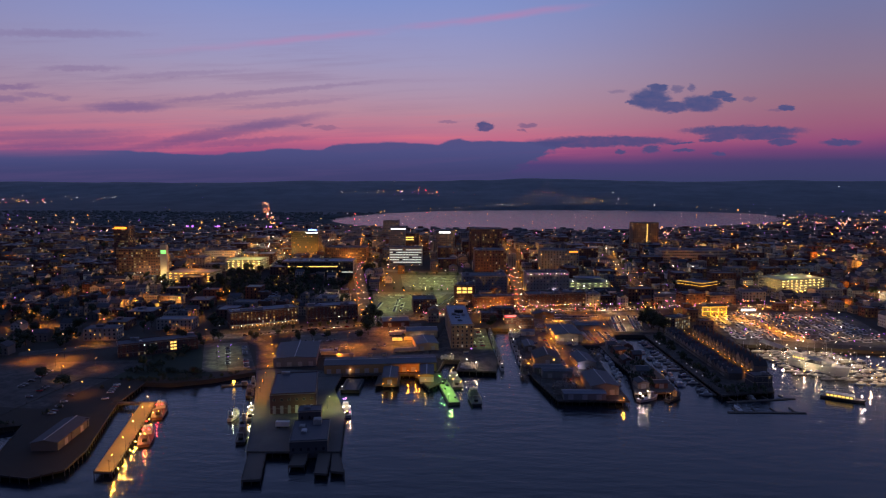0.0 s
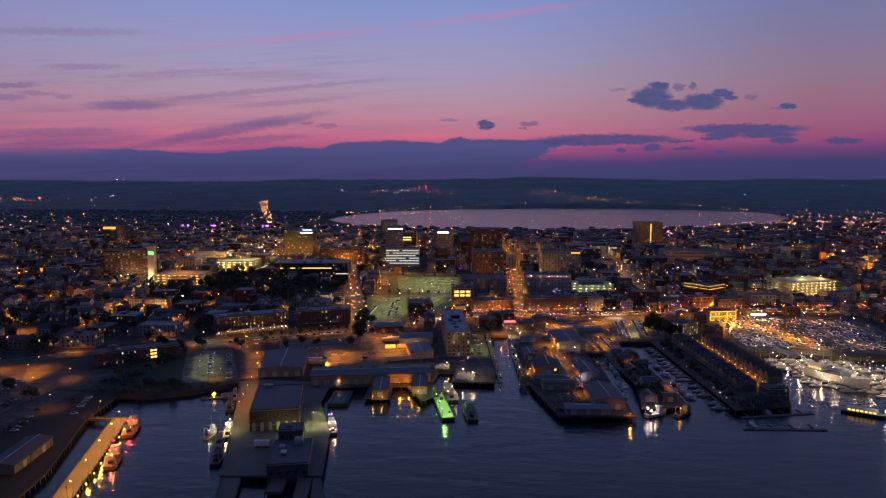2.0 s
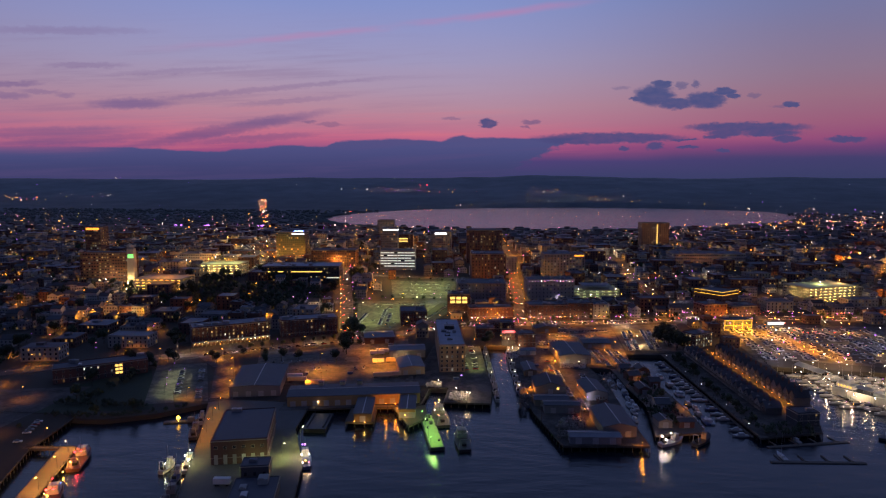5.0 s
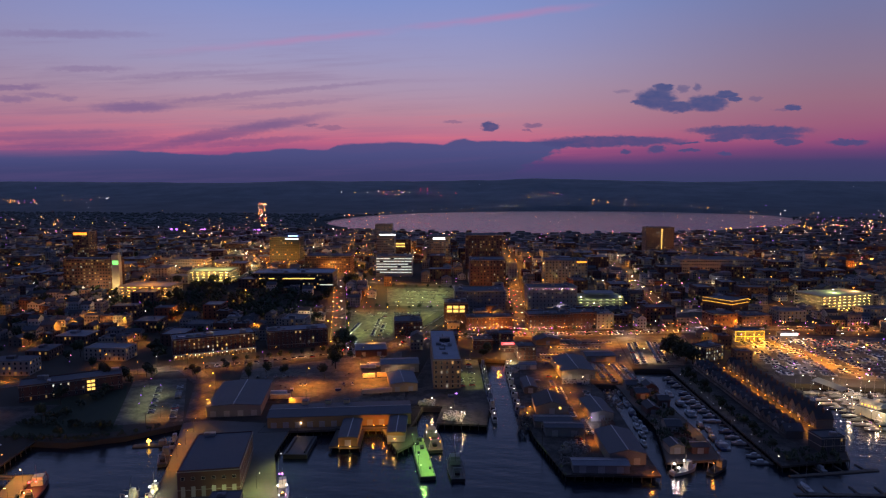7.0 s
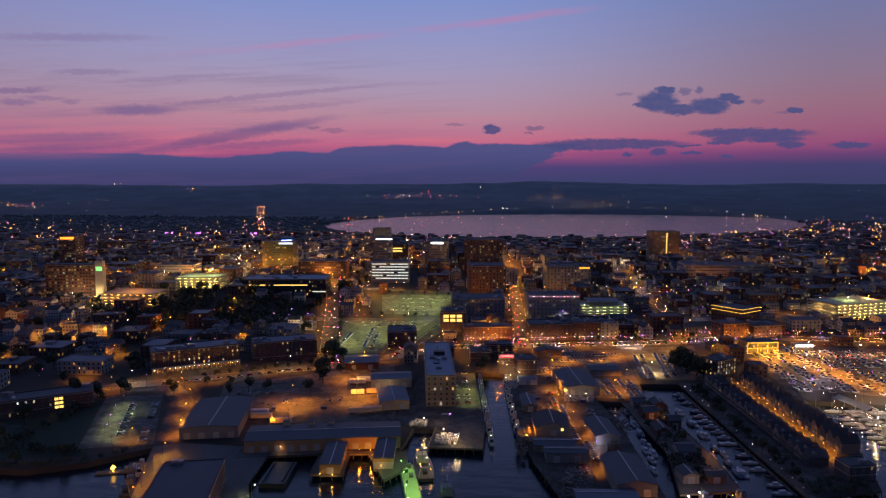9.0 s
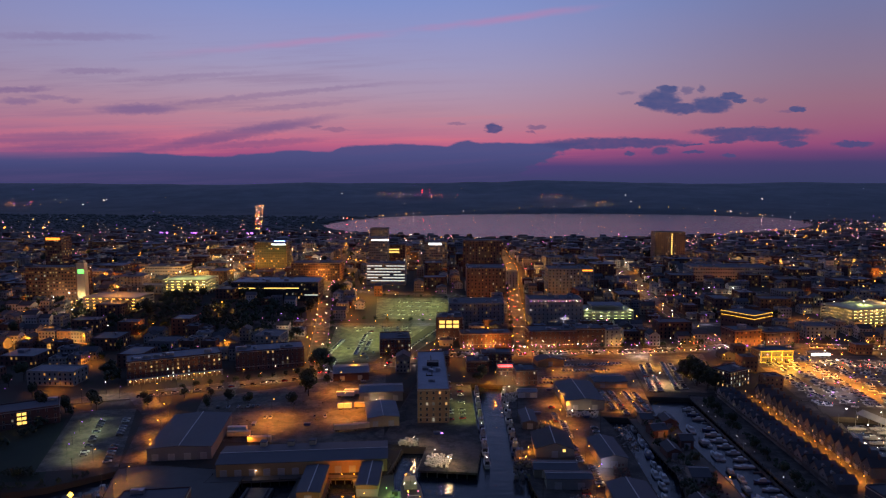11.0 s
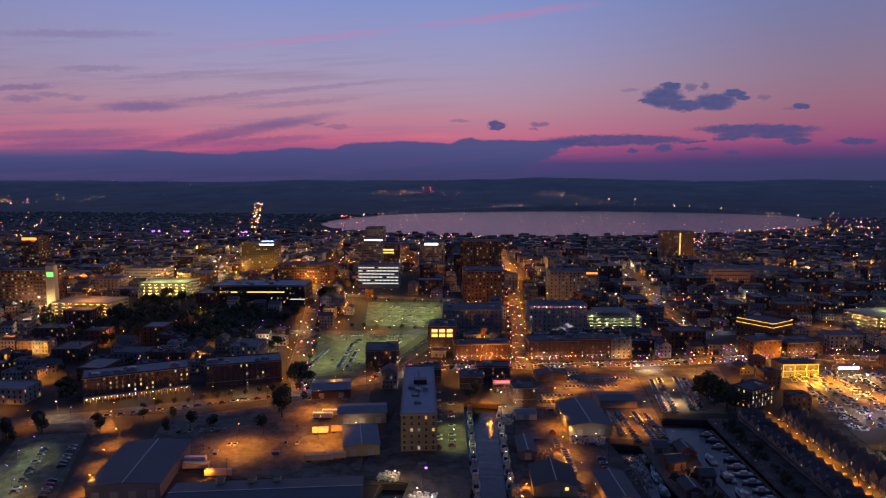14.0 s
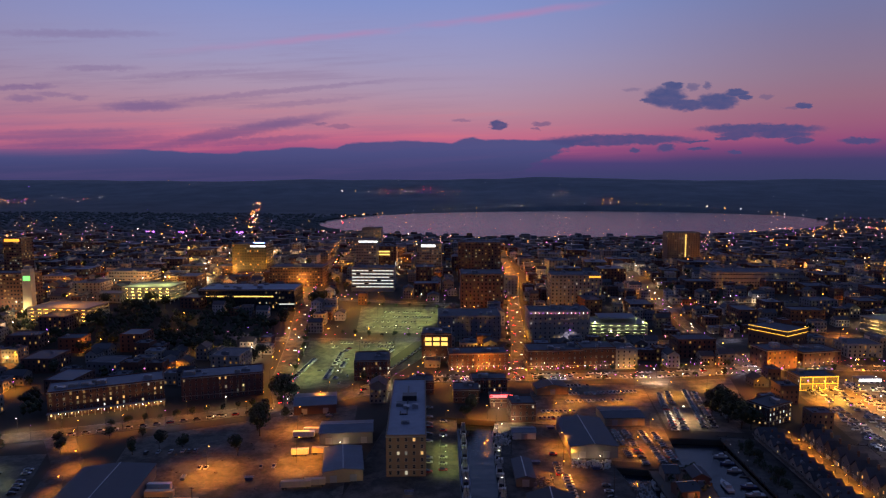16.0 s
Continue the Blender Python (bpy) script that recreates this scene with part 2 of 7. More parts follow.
class Geo:
    """Collects boxes, prisms and the like into one mesh."""

    def __init__(self):
        self.v, self.f, self.m, self.slot = [], [], [], 0

    def add(self, verts, faces):
        n = len(self.v)
        self.v += [tuple(p) for p in verts]
        self.f += [tuple(n + i for i in f) for f in faces]
        self.m += [self.slot] * len(faces)
        return self

    def hull(self, base, top):
        """A solid between two rings of equal length, counter-clockwise from above."""
        n = len(base)
        sides = [(i, (i + 1) % n, n + (i + 1) % n, n + i) for i in range(n)]
        return self.add(list(base) + list(top), sides + [tuple(range(n, 2 * n)), tuple(range(n - 1, -1, -1))])

    def box(self, x0, y0, z0, x1, y1, z1, turn=0.0, about=None):
        ring = [(x0, y0), (x1, y0), (x1, y1), (x0, y1)]
        if turn:
            px, py = about or ((x0 + x1) / 2, (y0 + y1) / 2)
            c, s = math.cos(radians(turn)), math.sin(radians(turn))
            ring = [(px + (x - px) * c - (y - py) * s, py + (x - px) * s + (y - py) * c) for x, y in ring]
        return self.hull([(*p, z0) for p in ring], [(*p, z1) for p in ring])

    def prism(self, ring, z0, z1):
        return self.hull([(x, y, z0) for x, y in ring], [(x, y, z1) for x, y in ring])

    def cyl(self, x, y, z0, z1, r, r1=None, n=8):
        r1 = r if r1 is None else r1
        a = [2 * math.pi * i / n for i in range(n)]
        return self.hull([(x + r * math.cos(t), y + r * math.sin(t), z0) for t in a], [(x + r1 * math.cos(t), y + r1 * math.sin(t), z1) for t in a])

    def beam(self, p, q, r):
        """A square bar from p to q."""
        p, q = Vector(p), Vector(q)
        d = (q - p).normalized()
        a = d.cross(Vector((0, 0, 1)) if abs(d.z) < 0.9 else Vector((1, 0, 0))).normalized() * r
        b = d.cross(a).normalized() * r
        ring = [a + b, b - a, -a - b, a - b]
        return self.hull([p + k for k in ring], [q + k for k in ring])

    def gable(self, x0, y0, x1, y1, z0, z1, over=0.4, along="x", thick=0.25):
        """Two sloping roof slabs over a rectangle, ridge along x or y."""
        if along == "x":
            ym = (y0 + y1) / 2
            for ya, yb in ((y0 - over, ym), (ym, y1 + over)):
                za, zb = (z0, z1) if yb == ym else (z1, z0)
                ring = [(x0 - over, ya, za), (x1 + over, ya, za), (x1 + over, yb, zb), (x0 - over, yb, zb)]
                self.hull(ring, [(x, y, z + thick) for x, y, z in ring])
        else:
            xm = (x0 + x1) / 2
            for xa, xb in ((x0 - over, xm), (xm, x1 + over)):
                za, zb = (z0, z1) if xb == xm else (z1, z0)
                ring = [(xa, y0 - over, za), (xb, y0 - over, zb), (xb, y1 + over, zb), (xa, y1 + over, za)]
                self.hull(ring, [(x, y, z + thick) for x, y, z in ring])
        return self

    def house(self, x0, y0, x1, y1, z0, z1, z2, along="x"):
        """Walls with gable ends."""
        if along == "x":
            ym = (y0 + y1) / 2
            p = [(x0, y0, z0), (x0, y1, z0), (x0, y1, z1), (x0, ym, z2), (x0, y0, z1)]
            q = [(x1, b, c) for _, b, c in p]
        else:
            xm = (x0 + x1) / 2
            p = [(x0, y0, z0), (x0, y0, z1), (xm, y0, z2), (x1, y0, z1), (x1, y0, z0)]
            q = [(a, y1, c) for a, _, c in p]
        return self.hull(q, p) if along == "x" else self.hull(q, p)

    def ball(self, x, y, z, r, squash=1.0):
        t = [(x, y, z - r * squash)] + [(x + r * 0.9 * math.cos(a), y + r * 0.9 * math.sin(a), z) for a in (0, 1.257, 2.513, 3.77, 5.027)] + [(x, y, z + r * squash)]
        return self.add(t, [(0, 1 + (i + 1) % 5, 1 + i) for i in range(5)] + [(6, 1 + i, 1 + (i + 1) % 5) for i in range(5)])

    def mesh(self, name, *materials):
        me = bpy.data.meshes.new(name)
        me.from_pydata(self.v, [], self.f)
        for mt in materials:
            me.materials.append(mt)
        if len(materials) > 1:
            me.polygons.foreach_set("material_index", self.m)
        me.update()
        return me


def thing(name, m, label="", category="", group="", kind=""):
    ob = new(name)
    ob.empty_display_size = 0.5
    ob.matrix_basis = m
    return tagged(ob, label, category, group, kind)


def part(name, geo, material, parent, label="", at=None, kind=""):
    """Links a Geo, or a mesh that is shared, as one mesh object under a thing or a part."""
    me = geo if isinstance(geo, bpy.types.Mesh) else geo.mesh(name, *(material if isinstance(material, (list, tuple)) else (material,)))
    ob = new(name, me)
    ob.parent = parent
    if at is not None:
        ob.matrix_basis = at
    return tagged(ob, label, "", "", kind)


def solo(name, geo, material, label="", category="", group="", kind="", m=None):
    me = geo if isinstance(geo, bpy.types.Mesh) else geo.mesh(name, *(material if isinstance(material, (list, tuple)) else (material,)))
    ob = new(name, me)
    if m is not None:
        ob.matrix_basis = m
    return tagged(ob, label, category, group, kind)


# ---- materials ----
def surface(name, rgb, rough=0.8, metal=0.0, vary=0.35, scale=0.6, big=0.04, bump=0.2, spread=0.0):
    """A matt or glossy surface with grain and stains; spread varies it from piece to piece."""
    mt = bpy.data.materials.new(name)
    mt.use_nodes = True
    t = mt.node_tree
    k = Nodes(t)
    b = t.nodes["Principled BSDF"]
    where = t.nodes.new("ShaderNodeTexCoord").outputs["Object"]
    grain, stain = k.noise(where, scale, 6, 0.6), k.noise(where, big, 3, 0.6)
    f = k.math("ADD", k.math("MULTIPLY", grain, vary), k.math("MULTIPLY", stain, vary * 1.3))
    f = k.math("ADD", f, 1 - vary * 1.15)
    if spread:
        f = k.math("MULTIPLY", f, k.math("MULTIPLY_ADD", t.nodes.new("ShaderNodeObjectInfo").outputs["Random"], 2 * spread, 1 - spread))
    k.put(b.inputs["Base Color"], k.mix(1.0, rgb, k.xyz(f, f, f), "MULTIPLY"))
    k.put(b.inputs["Roughness"], k.math("MULTIPLY_ADD", grain, 0.25, rough - 0.12, clamp=True))
    b.inputs["Metallic"].default_value = metal
    if bump:
        n = t.nodes.new("ShaderNodeBump")
        n.inputs["Strength"].default_value, n.inputs["Distance"].default_value = bump, 0.1
        t.links.new(grain, n.inputs["Height"])
        t.links.new(n.outputs[0], b.inputs["Normal"])
    return mt


def glow(name, rgb, power):
    """A lamp's lit face."""
    mt = bpy.data.materials.new(name)
    mt.use_nodes = True
    t = mt.node_tree
    t.nodes.remove(t.nodes["Principled BSDF"])
    e = t.nodes.new("ShaderNodeEmission")
    e.inputs[0].default_value, e.inputs[1].default_value = (*rgb, 1), power
    t.links.new(e.outputs[0], t.nodes["Material Output"].inputs[0])
    mt.cycles.emission_sampling = "NONE"
    return mt


def window_panes(name, share, stops, power, island=True):
    """Glass, of which a share of the panes is lit from inside."""
    mt = bpy.data.materials.new(name)
    mt.use_nodes = True
    t = mt.node_tree
    k = Nodes(t)
    b = t.nodes["Principled BSDF"]
    b.inputs["Base Color"].default_value = (0.02, 0.025, 0.035, 1)
    b.inputs["Roughness"].default_value = 0.12
    r = t.nodes.new("ShaderNodeNewGeometry").outputs["Random Per Island"] if island else t.nodes.new("ShaderNodeObjectInfo").outputs["Random"]
    lit = k.math("LESS_THAN", r, share)
    hue = k.math("FRACT", k.math("MULTIPLY", r, 97.3))
    dim = k.math("POWER", k.math("FRACT", k.math("MULTIPLY", r, 461.7)), 2.2)
    k.put(b.inputs["Emission Color"], k.ramp(hue, stops))
    k.put(b.inputs["Emission Strength"], k.math("MULTIPLY", lit, k.math("MULTIPLY_ADD", dim, power, power * 0.12)))
    mt.cycles.emission_sampling = "NONE"
    return mt


WARM = [(0.0, (1.0, 0.48, 0.12)), (0.5, (1.0, 0.62, 0.22)), (0.8, (1.0, 0.78, 0.42)), (1.0, (0.85, 0.95, 0.9))]
brick = surface("red_brick", (0.125, 0.06, 0.042), 0.9, scale=1.5)
brick_dark = surface("dark_brick", (0.11, 0.06, 0.05), 0.9, scale=1.5)
stone = surface("pale_stone", (0.30, 0.27, 0.23), 0.85, scale=1.0)
concrete = surface("concrete", (0.26, 0.25, 0.23), 0.85, scale=0.8)
render_grey = surface("grey_cladding", (0.16, 0.16, 0.17), 0.7)
glass_wall = surface("dark_glazing", (0.02, 0.025, 0.03), 0.3, vary=0.2, bump=0.05)
clap_white = surface("white_clapboard", (0.42, 0.41, 0.38), 0.75, spread=0.35)
clap_grey = surface("weathered_shingle", (0.17, 0.155, 0.14), 0.9, spread=0.4)
timber = surface("weathered_planks", (0.1105, 0.0935, 0.0765), 0.9, scale=1.2)
pile_wood = surface("wet_pile_wood", (0.045, 0.038, 0.03), 0.7)
roof_grey = surface("bitumen_roof", (0.08, 0.08, 0.092), 0.85, vary=0.6, scale=0.3, big=0.05)
roof_white = surface("white_membrane_roof", (0.25, 0.26, 0.30), 0.75, vary=0.4, scale=0.25, big=0.06)
roof_pale = surface("membrane_roof", (0.15, 0.155, 0.18), 0.75, vary=0.4, scale=0.25, big=0.06)
roof_metal = surface("sheet_metal_roof", (0.05, 0.053, 0.068), 0.65, 0.0, vary=0.35, scale=0.4)
roof_slate = surface("asphalt_shingles", (0.06, 0.06, 0.065), 0.9, spread=0.4)
earth = surface("packed_earth", (0.03, 0.0228, 0.0144), 0.95, vary=0.7, scale=0.3, big=0.03)


def tarmac(name, rgb):
    """Patched, oil-stained asphalt: squares of repair, worn lanes and dark drips."""
    mt = surface(name, rgb, 0.85, vary=0.5, scale=0.9, big=0.05)
    t = mt.node_tree
    k = Nodes(t)
    b = t.nodes["Principled BSDF"]
    where = t.nodes.new("ShaderNodeTexCoord").outputs["Object"]
    cell = t.nodes.new("ShaderNodeTexVoronoi")
    cell.distance, cell.inputs["Scale"].default_value = "CHEBYCHEV", 0.09
    t.links.new(where, cell.inputs["Vector"])
    tone = t.nodes.new("ShaderNodeSeparateColor")
    t.links.new(cell.outputs["Color"], tone.inputs[0])
    stain = k.step(k.noise(where, 0.16, 7, 0.7), 0.36, 0.62)
    drip = k.step(k.noise(where, 0.7, 3, 0.6), 0.3, 0.45)
    f = k.math("MULTIPLY", k.math("MULTIPLY_ADD", tone.outputs[0], 0.55, 0.7), k.math("MULTIPLY", k.math("MULTIPLY_ADD", stain, 0.85, 0.45), k.math("MULTIPLY_ADD", drip, 0.3, 0.75)))
    k.put(b.inputs["Base Color"], k.mix(1.0, b.inputs["Base Color"].links[0].from_socket, k.xyz(f, f, f), "MULTIPLY"))
    return mt


asphalt = tarmac("asphalt", (0.06, 0.052, 0.044))
asphalt_old = tarmac("worn_asphalt", (0.09, 0.078, 0.062))
kerb_stone = surface("granite_kerb", (0.12, 0.115, 0.11), 0.8)
paint_line = surface("road_paint", (0.6, 0.6, 0.56), 0.7)
steel = surface("galvanised_steel", (0.3, 0.3, 0.31), 0.45, 0.6)
steel_dark = surface("black_painted_steel", (0.025, 0.025, 0.028), 0.5)
hull_white = surface("white_gelcoat", (0.35, 0.35, 0.336), 0.3, bump=0.0, spread=0.15)
hull_blue = surface("blue_gelcoat", (0.04, 0.06, 0.14), 0.3, bump=0.0)
hull_black = surface("black_hull_paint", (0.02, 0.02, 0.022), 0.5)
hull_red = surface("red_hull_paint", (0.07, 0.014, 0.012), 0.5)
rubber = surface("rubber", (0.015, 0.015, 0.015), 0.85)
car_paint = surface("car_paint", (0.13, 0.13, 0.14), 0.4, 0.2, vary=0.1, bump=0.0, spread=0.9)
car_pale = surface("pale_car_paint", (0.45, 0.45, 0.45), 0.4, 0.1, vary=0.1, bump=0.0, spread=0.3)
car_red = surface("red_car_paint", (0.25, 0.02, 0.02), 0.25, 0.1, vary=0.1, bump=0.0, spread=0.5)
dark_glass = surface("tinted_glass", (0.012, 0.014, 0.018), 0.08, vary=0.1, bump=0.0)
box_orange = surface("painted_container", (0.55, 0.42, 0.25), 0.6)
box_white = surface("white_trailer_skin", (0.6, 0.6, 0.58), 0.5)
bark = surface("bark", (0.06, 0.045, 0.035), 0.95)
# leaves again, paler and greyer: distance haze put into the colour
leaves_hazed = surface("hazed_foliage", (0.11, 0.125, 0.11), 0.9, vary=0.7, scale=0.05, big=0.01, bump=0.0)
leaves = surface("leaves", (0.03, 0.045, 0.02), 0.8, vary=0.7, scale=1.2, spread=0.4, bump=0.0)
grass = surface("grass", (0.022, 0.032, 0.014), 0.95, vary=0.7, scale=1.0)

bulb_sodium = glow("sodium_bulb", (1.0, 0.36, 0.05), 14)
bulb_white = glow("white_bulb", (1.0, 0.82, 0.62), 26)
bulb_rosy = glow("rosy_shop_bulb", (1.0, 0.22, 0.45), 7)
bulb_violet = glow("cold_bulb", (0.48, 0.17, 1.0), 5)
bulb_pier = glow("golden_pier_bulb", (1.0, 0.48, 0.07), 70)
bulb_green = glow("green_bulb", (0.35, 1.0, 0.25), 16)
bulb_red = glow("red_bulb", (1.0, 0.03, 0.04), 16)
bulb_blue = glow("blue_bulb", (0.12, 0.2, 1.0), 18)
strip_amber = glow("amber_light_strip", (1.0, 0.50, 0.06), 2.4)
strip_yellow = glow("yellow_light_strip", (1.0, 0.60, 0.14), 1.6)
strip_white = glow("white_light_strip", (0.9, 0.95, 0.85), 0.9)
sign_white = glow("lit_white_sign", (0.92, 0.95, 1.0), 2.6)
sign_orange = glow("lit_orange_sign", (1.0, 0.28, 0.03), 2.4)
sign_red = glow("red_neon_tube", (1.0, 0.10, 0.10), 5.0)
far_sodium = glow("far_sodium_light", (1.0, 0.32, 0.04), 15)
far_white = glow("far_white_light", (1.0, 0.66, 0.5), 14)
far_violet = glow("far_violet_light", (0.5, 0.14, 1.0), 4.5)
far_red = glow("far_red_light", (1.0, 0.08, 0.08), 5)
pane_far = window_panes("city_windows", 0.16, WARM, 0.95)
pane_busy = window_panes("office_windows", 0.42, WARM, 0.6)
pane_tower = window_panes("tower_windows", 0.3, WARM, 0.75)
pane_single = window_panes("hotel_windows", 0.42, WARM, 1.5, False)
pane_hotel_dim = window_panes("brick_front_windows", 0.16, WARM, 1.1, False)

# ---- ground and water ----
def ease(a, b, v):
    k = min(1.0, max(0.0, (v - a) / (b - a)))
    return k * k * (3 - 2 * k)


def cove(x, y):
    """Below one inside the tidal cove behind the town."""
    mid = 2690 + 0.2 * (x - 135)
    return ((x - 135) / 840) ** 2 + ((y - mid) / 725) ** 2


def land_z(x, y):
    z = 3 + 18 * ease(740, 1250, y) - 19.5 * ease(1400, 1900, y)
    z += 30 * math.exp(-((x - 950) / 350) ** 2 - ((y - 1750) / 350) ** 2)
    z += 17 * math.exp(-((x + 460) / 170) ** 2 - ((y - 880) / 130) ** 2)
    if y > 1500:
        wet = ease(1.12, 0.9, cove(x, y))
        roll = noise.noise(Vector((x * 0.0011, y * 0.0011, 0.3))) * 26 * ease(3300, 4300, y)
        z += 136 * ease(3000, 4950, y) + roll + 9 * noise.noise(Vector((x * 0.004, y * 0.004, 2.0))) * ease(3200, 3800, y)
        z += 6 * math.exp(-((x + 60) / 900) ** 2) * ease(4300, 4900, y)
        z = z * (1 - wet) - 4 * wet
    return z


def spans(*runs):
    out = []
    for a, b, d in runs:
        n = max(1, round((b - a) / d))
        out += [a + (b - a) * i / n for i in range(n)]
    return out + [runs[-1][1]]


SHORE = [(-4300, 300), (-345, 300), (-318, 342), (-297, 352), (-290, 440), (-252, 441), (-225, 455), (-204, 476), (-150, 481), (-76, 490), (-66, 491), (-64, 526), (-52, 527),
         (-50, 650), (-12, 648), (44, 640), (46, 592), (82, 590), (84, 636), (112, 637), (188, 634), (192, 612), (260, 606), (330, 600), (3900, 600)]


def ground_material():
    """Town dirt and tarmac, then woods whose colour pales with distance, as painted haze."""
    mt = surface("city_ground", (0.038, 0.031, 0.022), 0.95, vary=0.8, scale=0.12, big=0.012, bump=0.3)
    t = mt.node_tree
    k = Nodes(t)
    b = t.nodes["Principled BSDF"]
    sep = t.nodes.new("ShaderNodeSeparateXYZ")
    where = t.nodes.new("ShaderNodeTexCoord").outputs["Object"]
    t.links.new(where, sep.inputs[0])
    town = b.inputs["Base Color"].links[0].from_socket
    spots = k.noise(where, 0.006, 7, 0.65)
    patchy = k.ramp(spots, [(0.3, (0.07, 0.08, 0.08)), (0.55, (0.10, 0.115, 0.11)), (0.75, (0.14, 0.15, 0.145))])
    hazed_hills = k.ramp(spots, [(0.3, (0.13, 0.15, 0.15)), (0.55, (0.18, 0.2, 0.2)), (0.75, (0.24, 0.25, 0.25))])
    # the paler ramp puts the haze of the far hills into the colour
    patchy = k.mix(k.step(sep.outputs[1], 3000, 4300), patchy, hazed_hills)
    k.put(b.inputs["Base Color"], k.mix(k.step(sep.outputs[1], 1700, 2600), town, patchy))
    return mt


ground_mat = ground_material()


def build_ground():
    xs = spans((-4300, -900, 140), (-900, -345, 37), (-345, 345, 6), (345, 900, 37), (900, 3900, 150))
    xs = sorted(set(xs + [p[0] for p in SHORE]))
    rows = [0, 1.2] + spans((6, 60, 18), (60, 1300, 31), (1300, 3400, 50), (3400, 4600, 75))
    g = Geo()
    sx, sy = [p[0] for p in SHORE], [p[1] for p in SHORE]
    for x in xs:
        y0 = float(np.interp(x, sx, sy))
        g.v.append((x, y0, -3.0))
        for r in rows:
            y = y0 + r * (4900 - y0) / 4600
            g.v.append((x, y, land_z(x, y)))
    n = len(rows) + 1
    for i in range(len(xs) - 1):
        for j in range(n - 1):
            a = i * n + j
            g.f.append((a, a + n, a + n + 1, a + 1))
    g.m = [0] * len(g.f)
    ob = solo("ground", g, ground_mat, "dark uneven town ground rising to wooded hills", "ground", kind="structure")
    for p in ob.data.polygons:
        p.use_smooth = True
    return ob


build_ground()


def water_material():
    mt = bpy.data.materials.new("harbour_water")
    mt.use_nodes = True
    t = mt.node_tree
    k = Nodes(t)
    b = t.nodes["Principled BSDF"]
    b.inputs["Base Color"].default_value = (0.006, 0.012, 0.02, 1)
    b.inputs["IOR"].default_value = 1.33
    sep = t.nodes.new("ShaderNodeSeparateXYZ")
    t.links.new(t.nodes.new("ShaderNodeTexCoord").outputs["Object"], sep.inputs[0])
    x, y, _ = sep.outputs
    # the harbour lies sheltered, the cove is ruffled by wind
    k.put(b.inputs["Roughness"], k.math("MULTIPLY_ADD", k.step(y, 1500, 2000), 0.02, 0.14))
    chop = k.noise(k.xyz(k.math("MULTIPLY", x, 0.35), k.math("MULTIPLY", y, 0.8)), 1.0, 4, 0.6)
    swell = k.noise(k.xyz(k.math("MULTIPLY", x, 0.05), k.math("MULTIPLY", y, 0.11)), 1.0, 2)
    wake = k.math("SINE", k.math("ADD", k.math("MULTIPLY", y, 1.25), k.math("ADD", k.math("MULTIPLY", x, -0.42), k.math("MULTIPLY", swell, 5.0))))
    wake = k.math("MULTIPLY", wake, k.math("MULTIPLY", k.step(swell, 0.55, 0.7), 0.035))
    n = t.nodes.new("ShaderNodeBump")
    n.inputs["Distance"].default_value = 1.0
    k.put(n.inputs["Strength"], k.math("MULTIPLY_ADD", k.step(y, 1500, 2000), 0.2, 0.40))
    t.links.new(k.math("ADD", k.math("ADD", k.math("MULTIPLY", chop, 0.3), swell), wake), n.inputs["Height"])
    t.links.new(n.outputs[0], b.inputs["Normal"])
    return mt


harbour = water_material()
solo("water", Geo().add([(-4300, -900, 0), (3900, -900, 0), (3900, 4900, 0), (-4300, 4900, 0)], [(0, 1, 2, 3)]), harbour,
     "dark calm harbour water with fine ripples", "water", kind="structure")


def patch(name, corners, material, lift, label, category, kind="structure", nu=6, nv=12):
    """A sheet between four corners that follows the ground."""
    a, b, c, d = [Vector(p) for p in corners]
    g = Geo()
    for i in range(nu + 1):
        for j in range(nv + 1):
            p = (a.lerp(b, i / nu)).lerp(d.lerp(c, i / nu), j / nv)
            g.v.append((p.x, p.y, land_z(p.x, p.y) + lift))
    for i in range(nu):
        for j in range(nv):
            q = i * (nv + 1) + j
            g.f.append((q, q + nv + 1, q + nv + 2, q + 1))
    g.m = [0] * len(g.f)
    return solo(name, g, material, label, category, kind=kind)


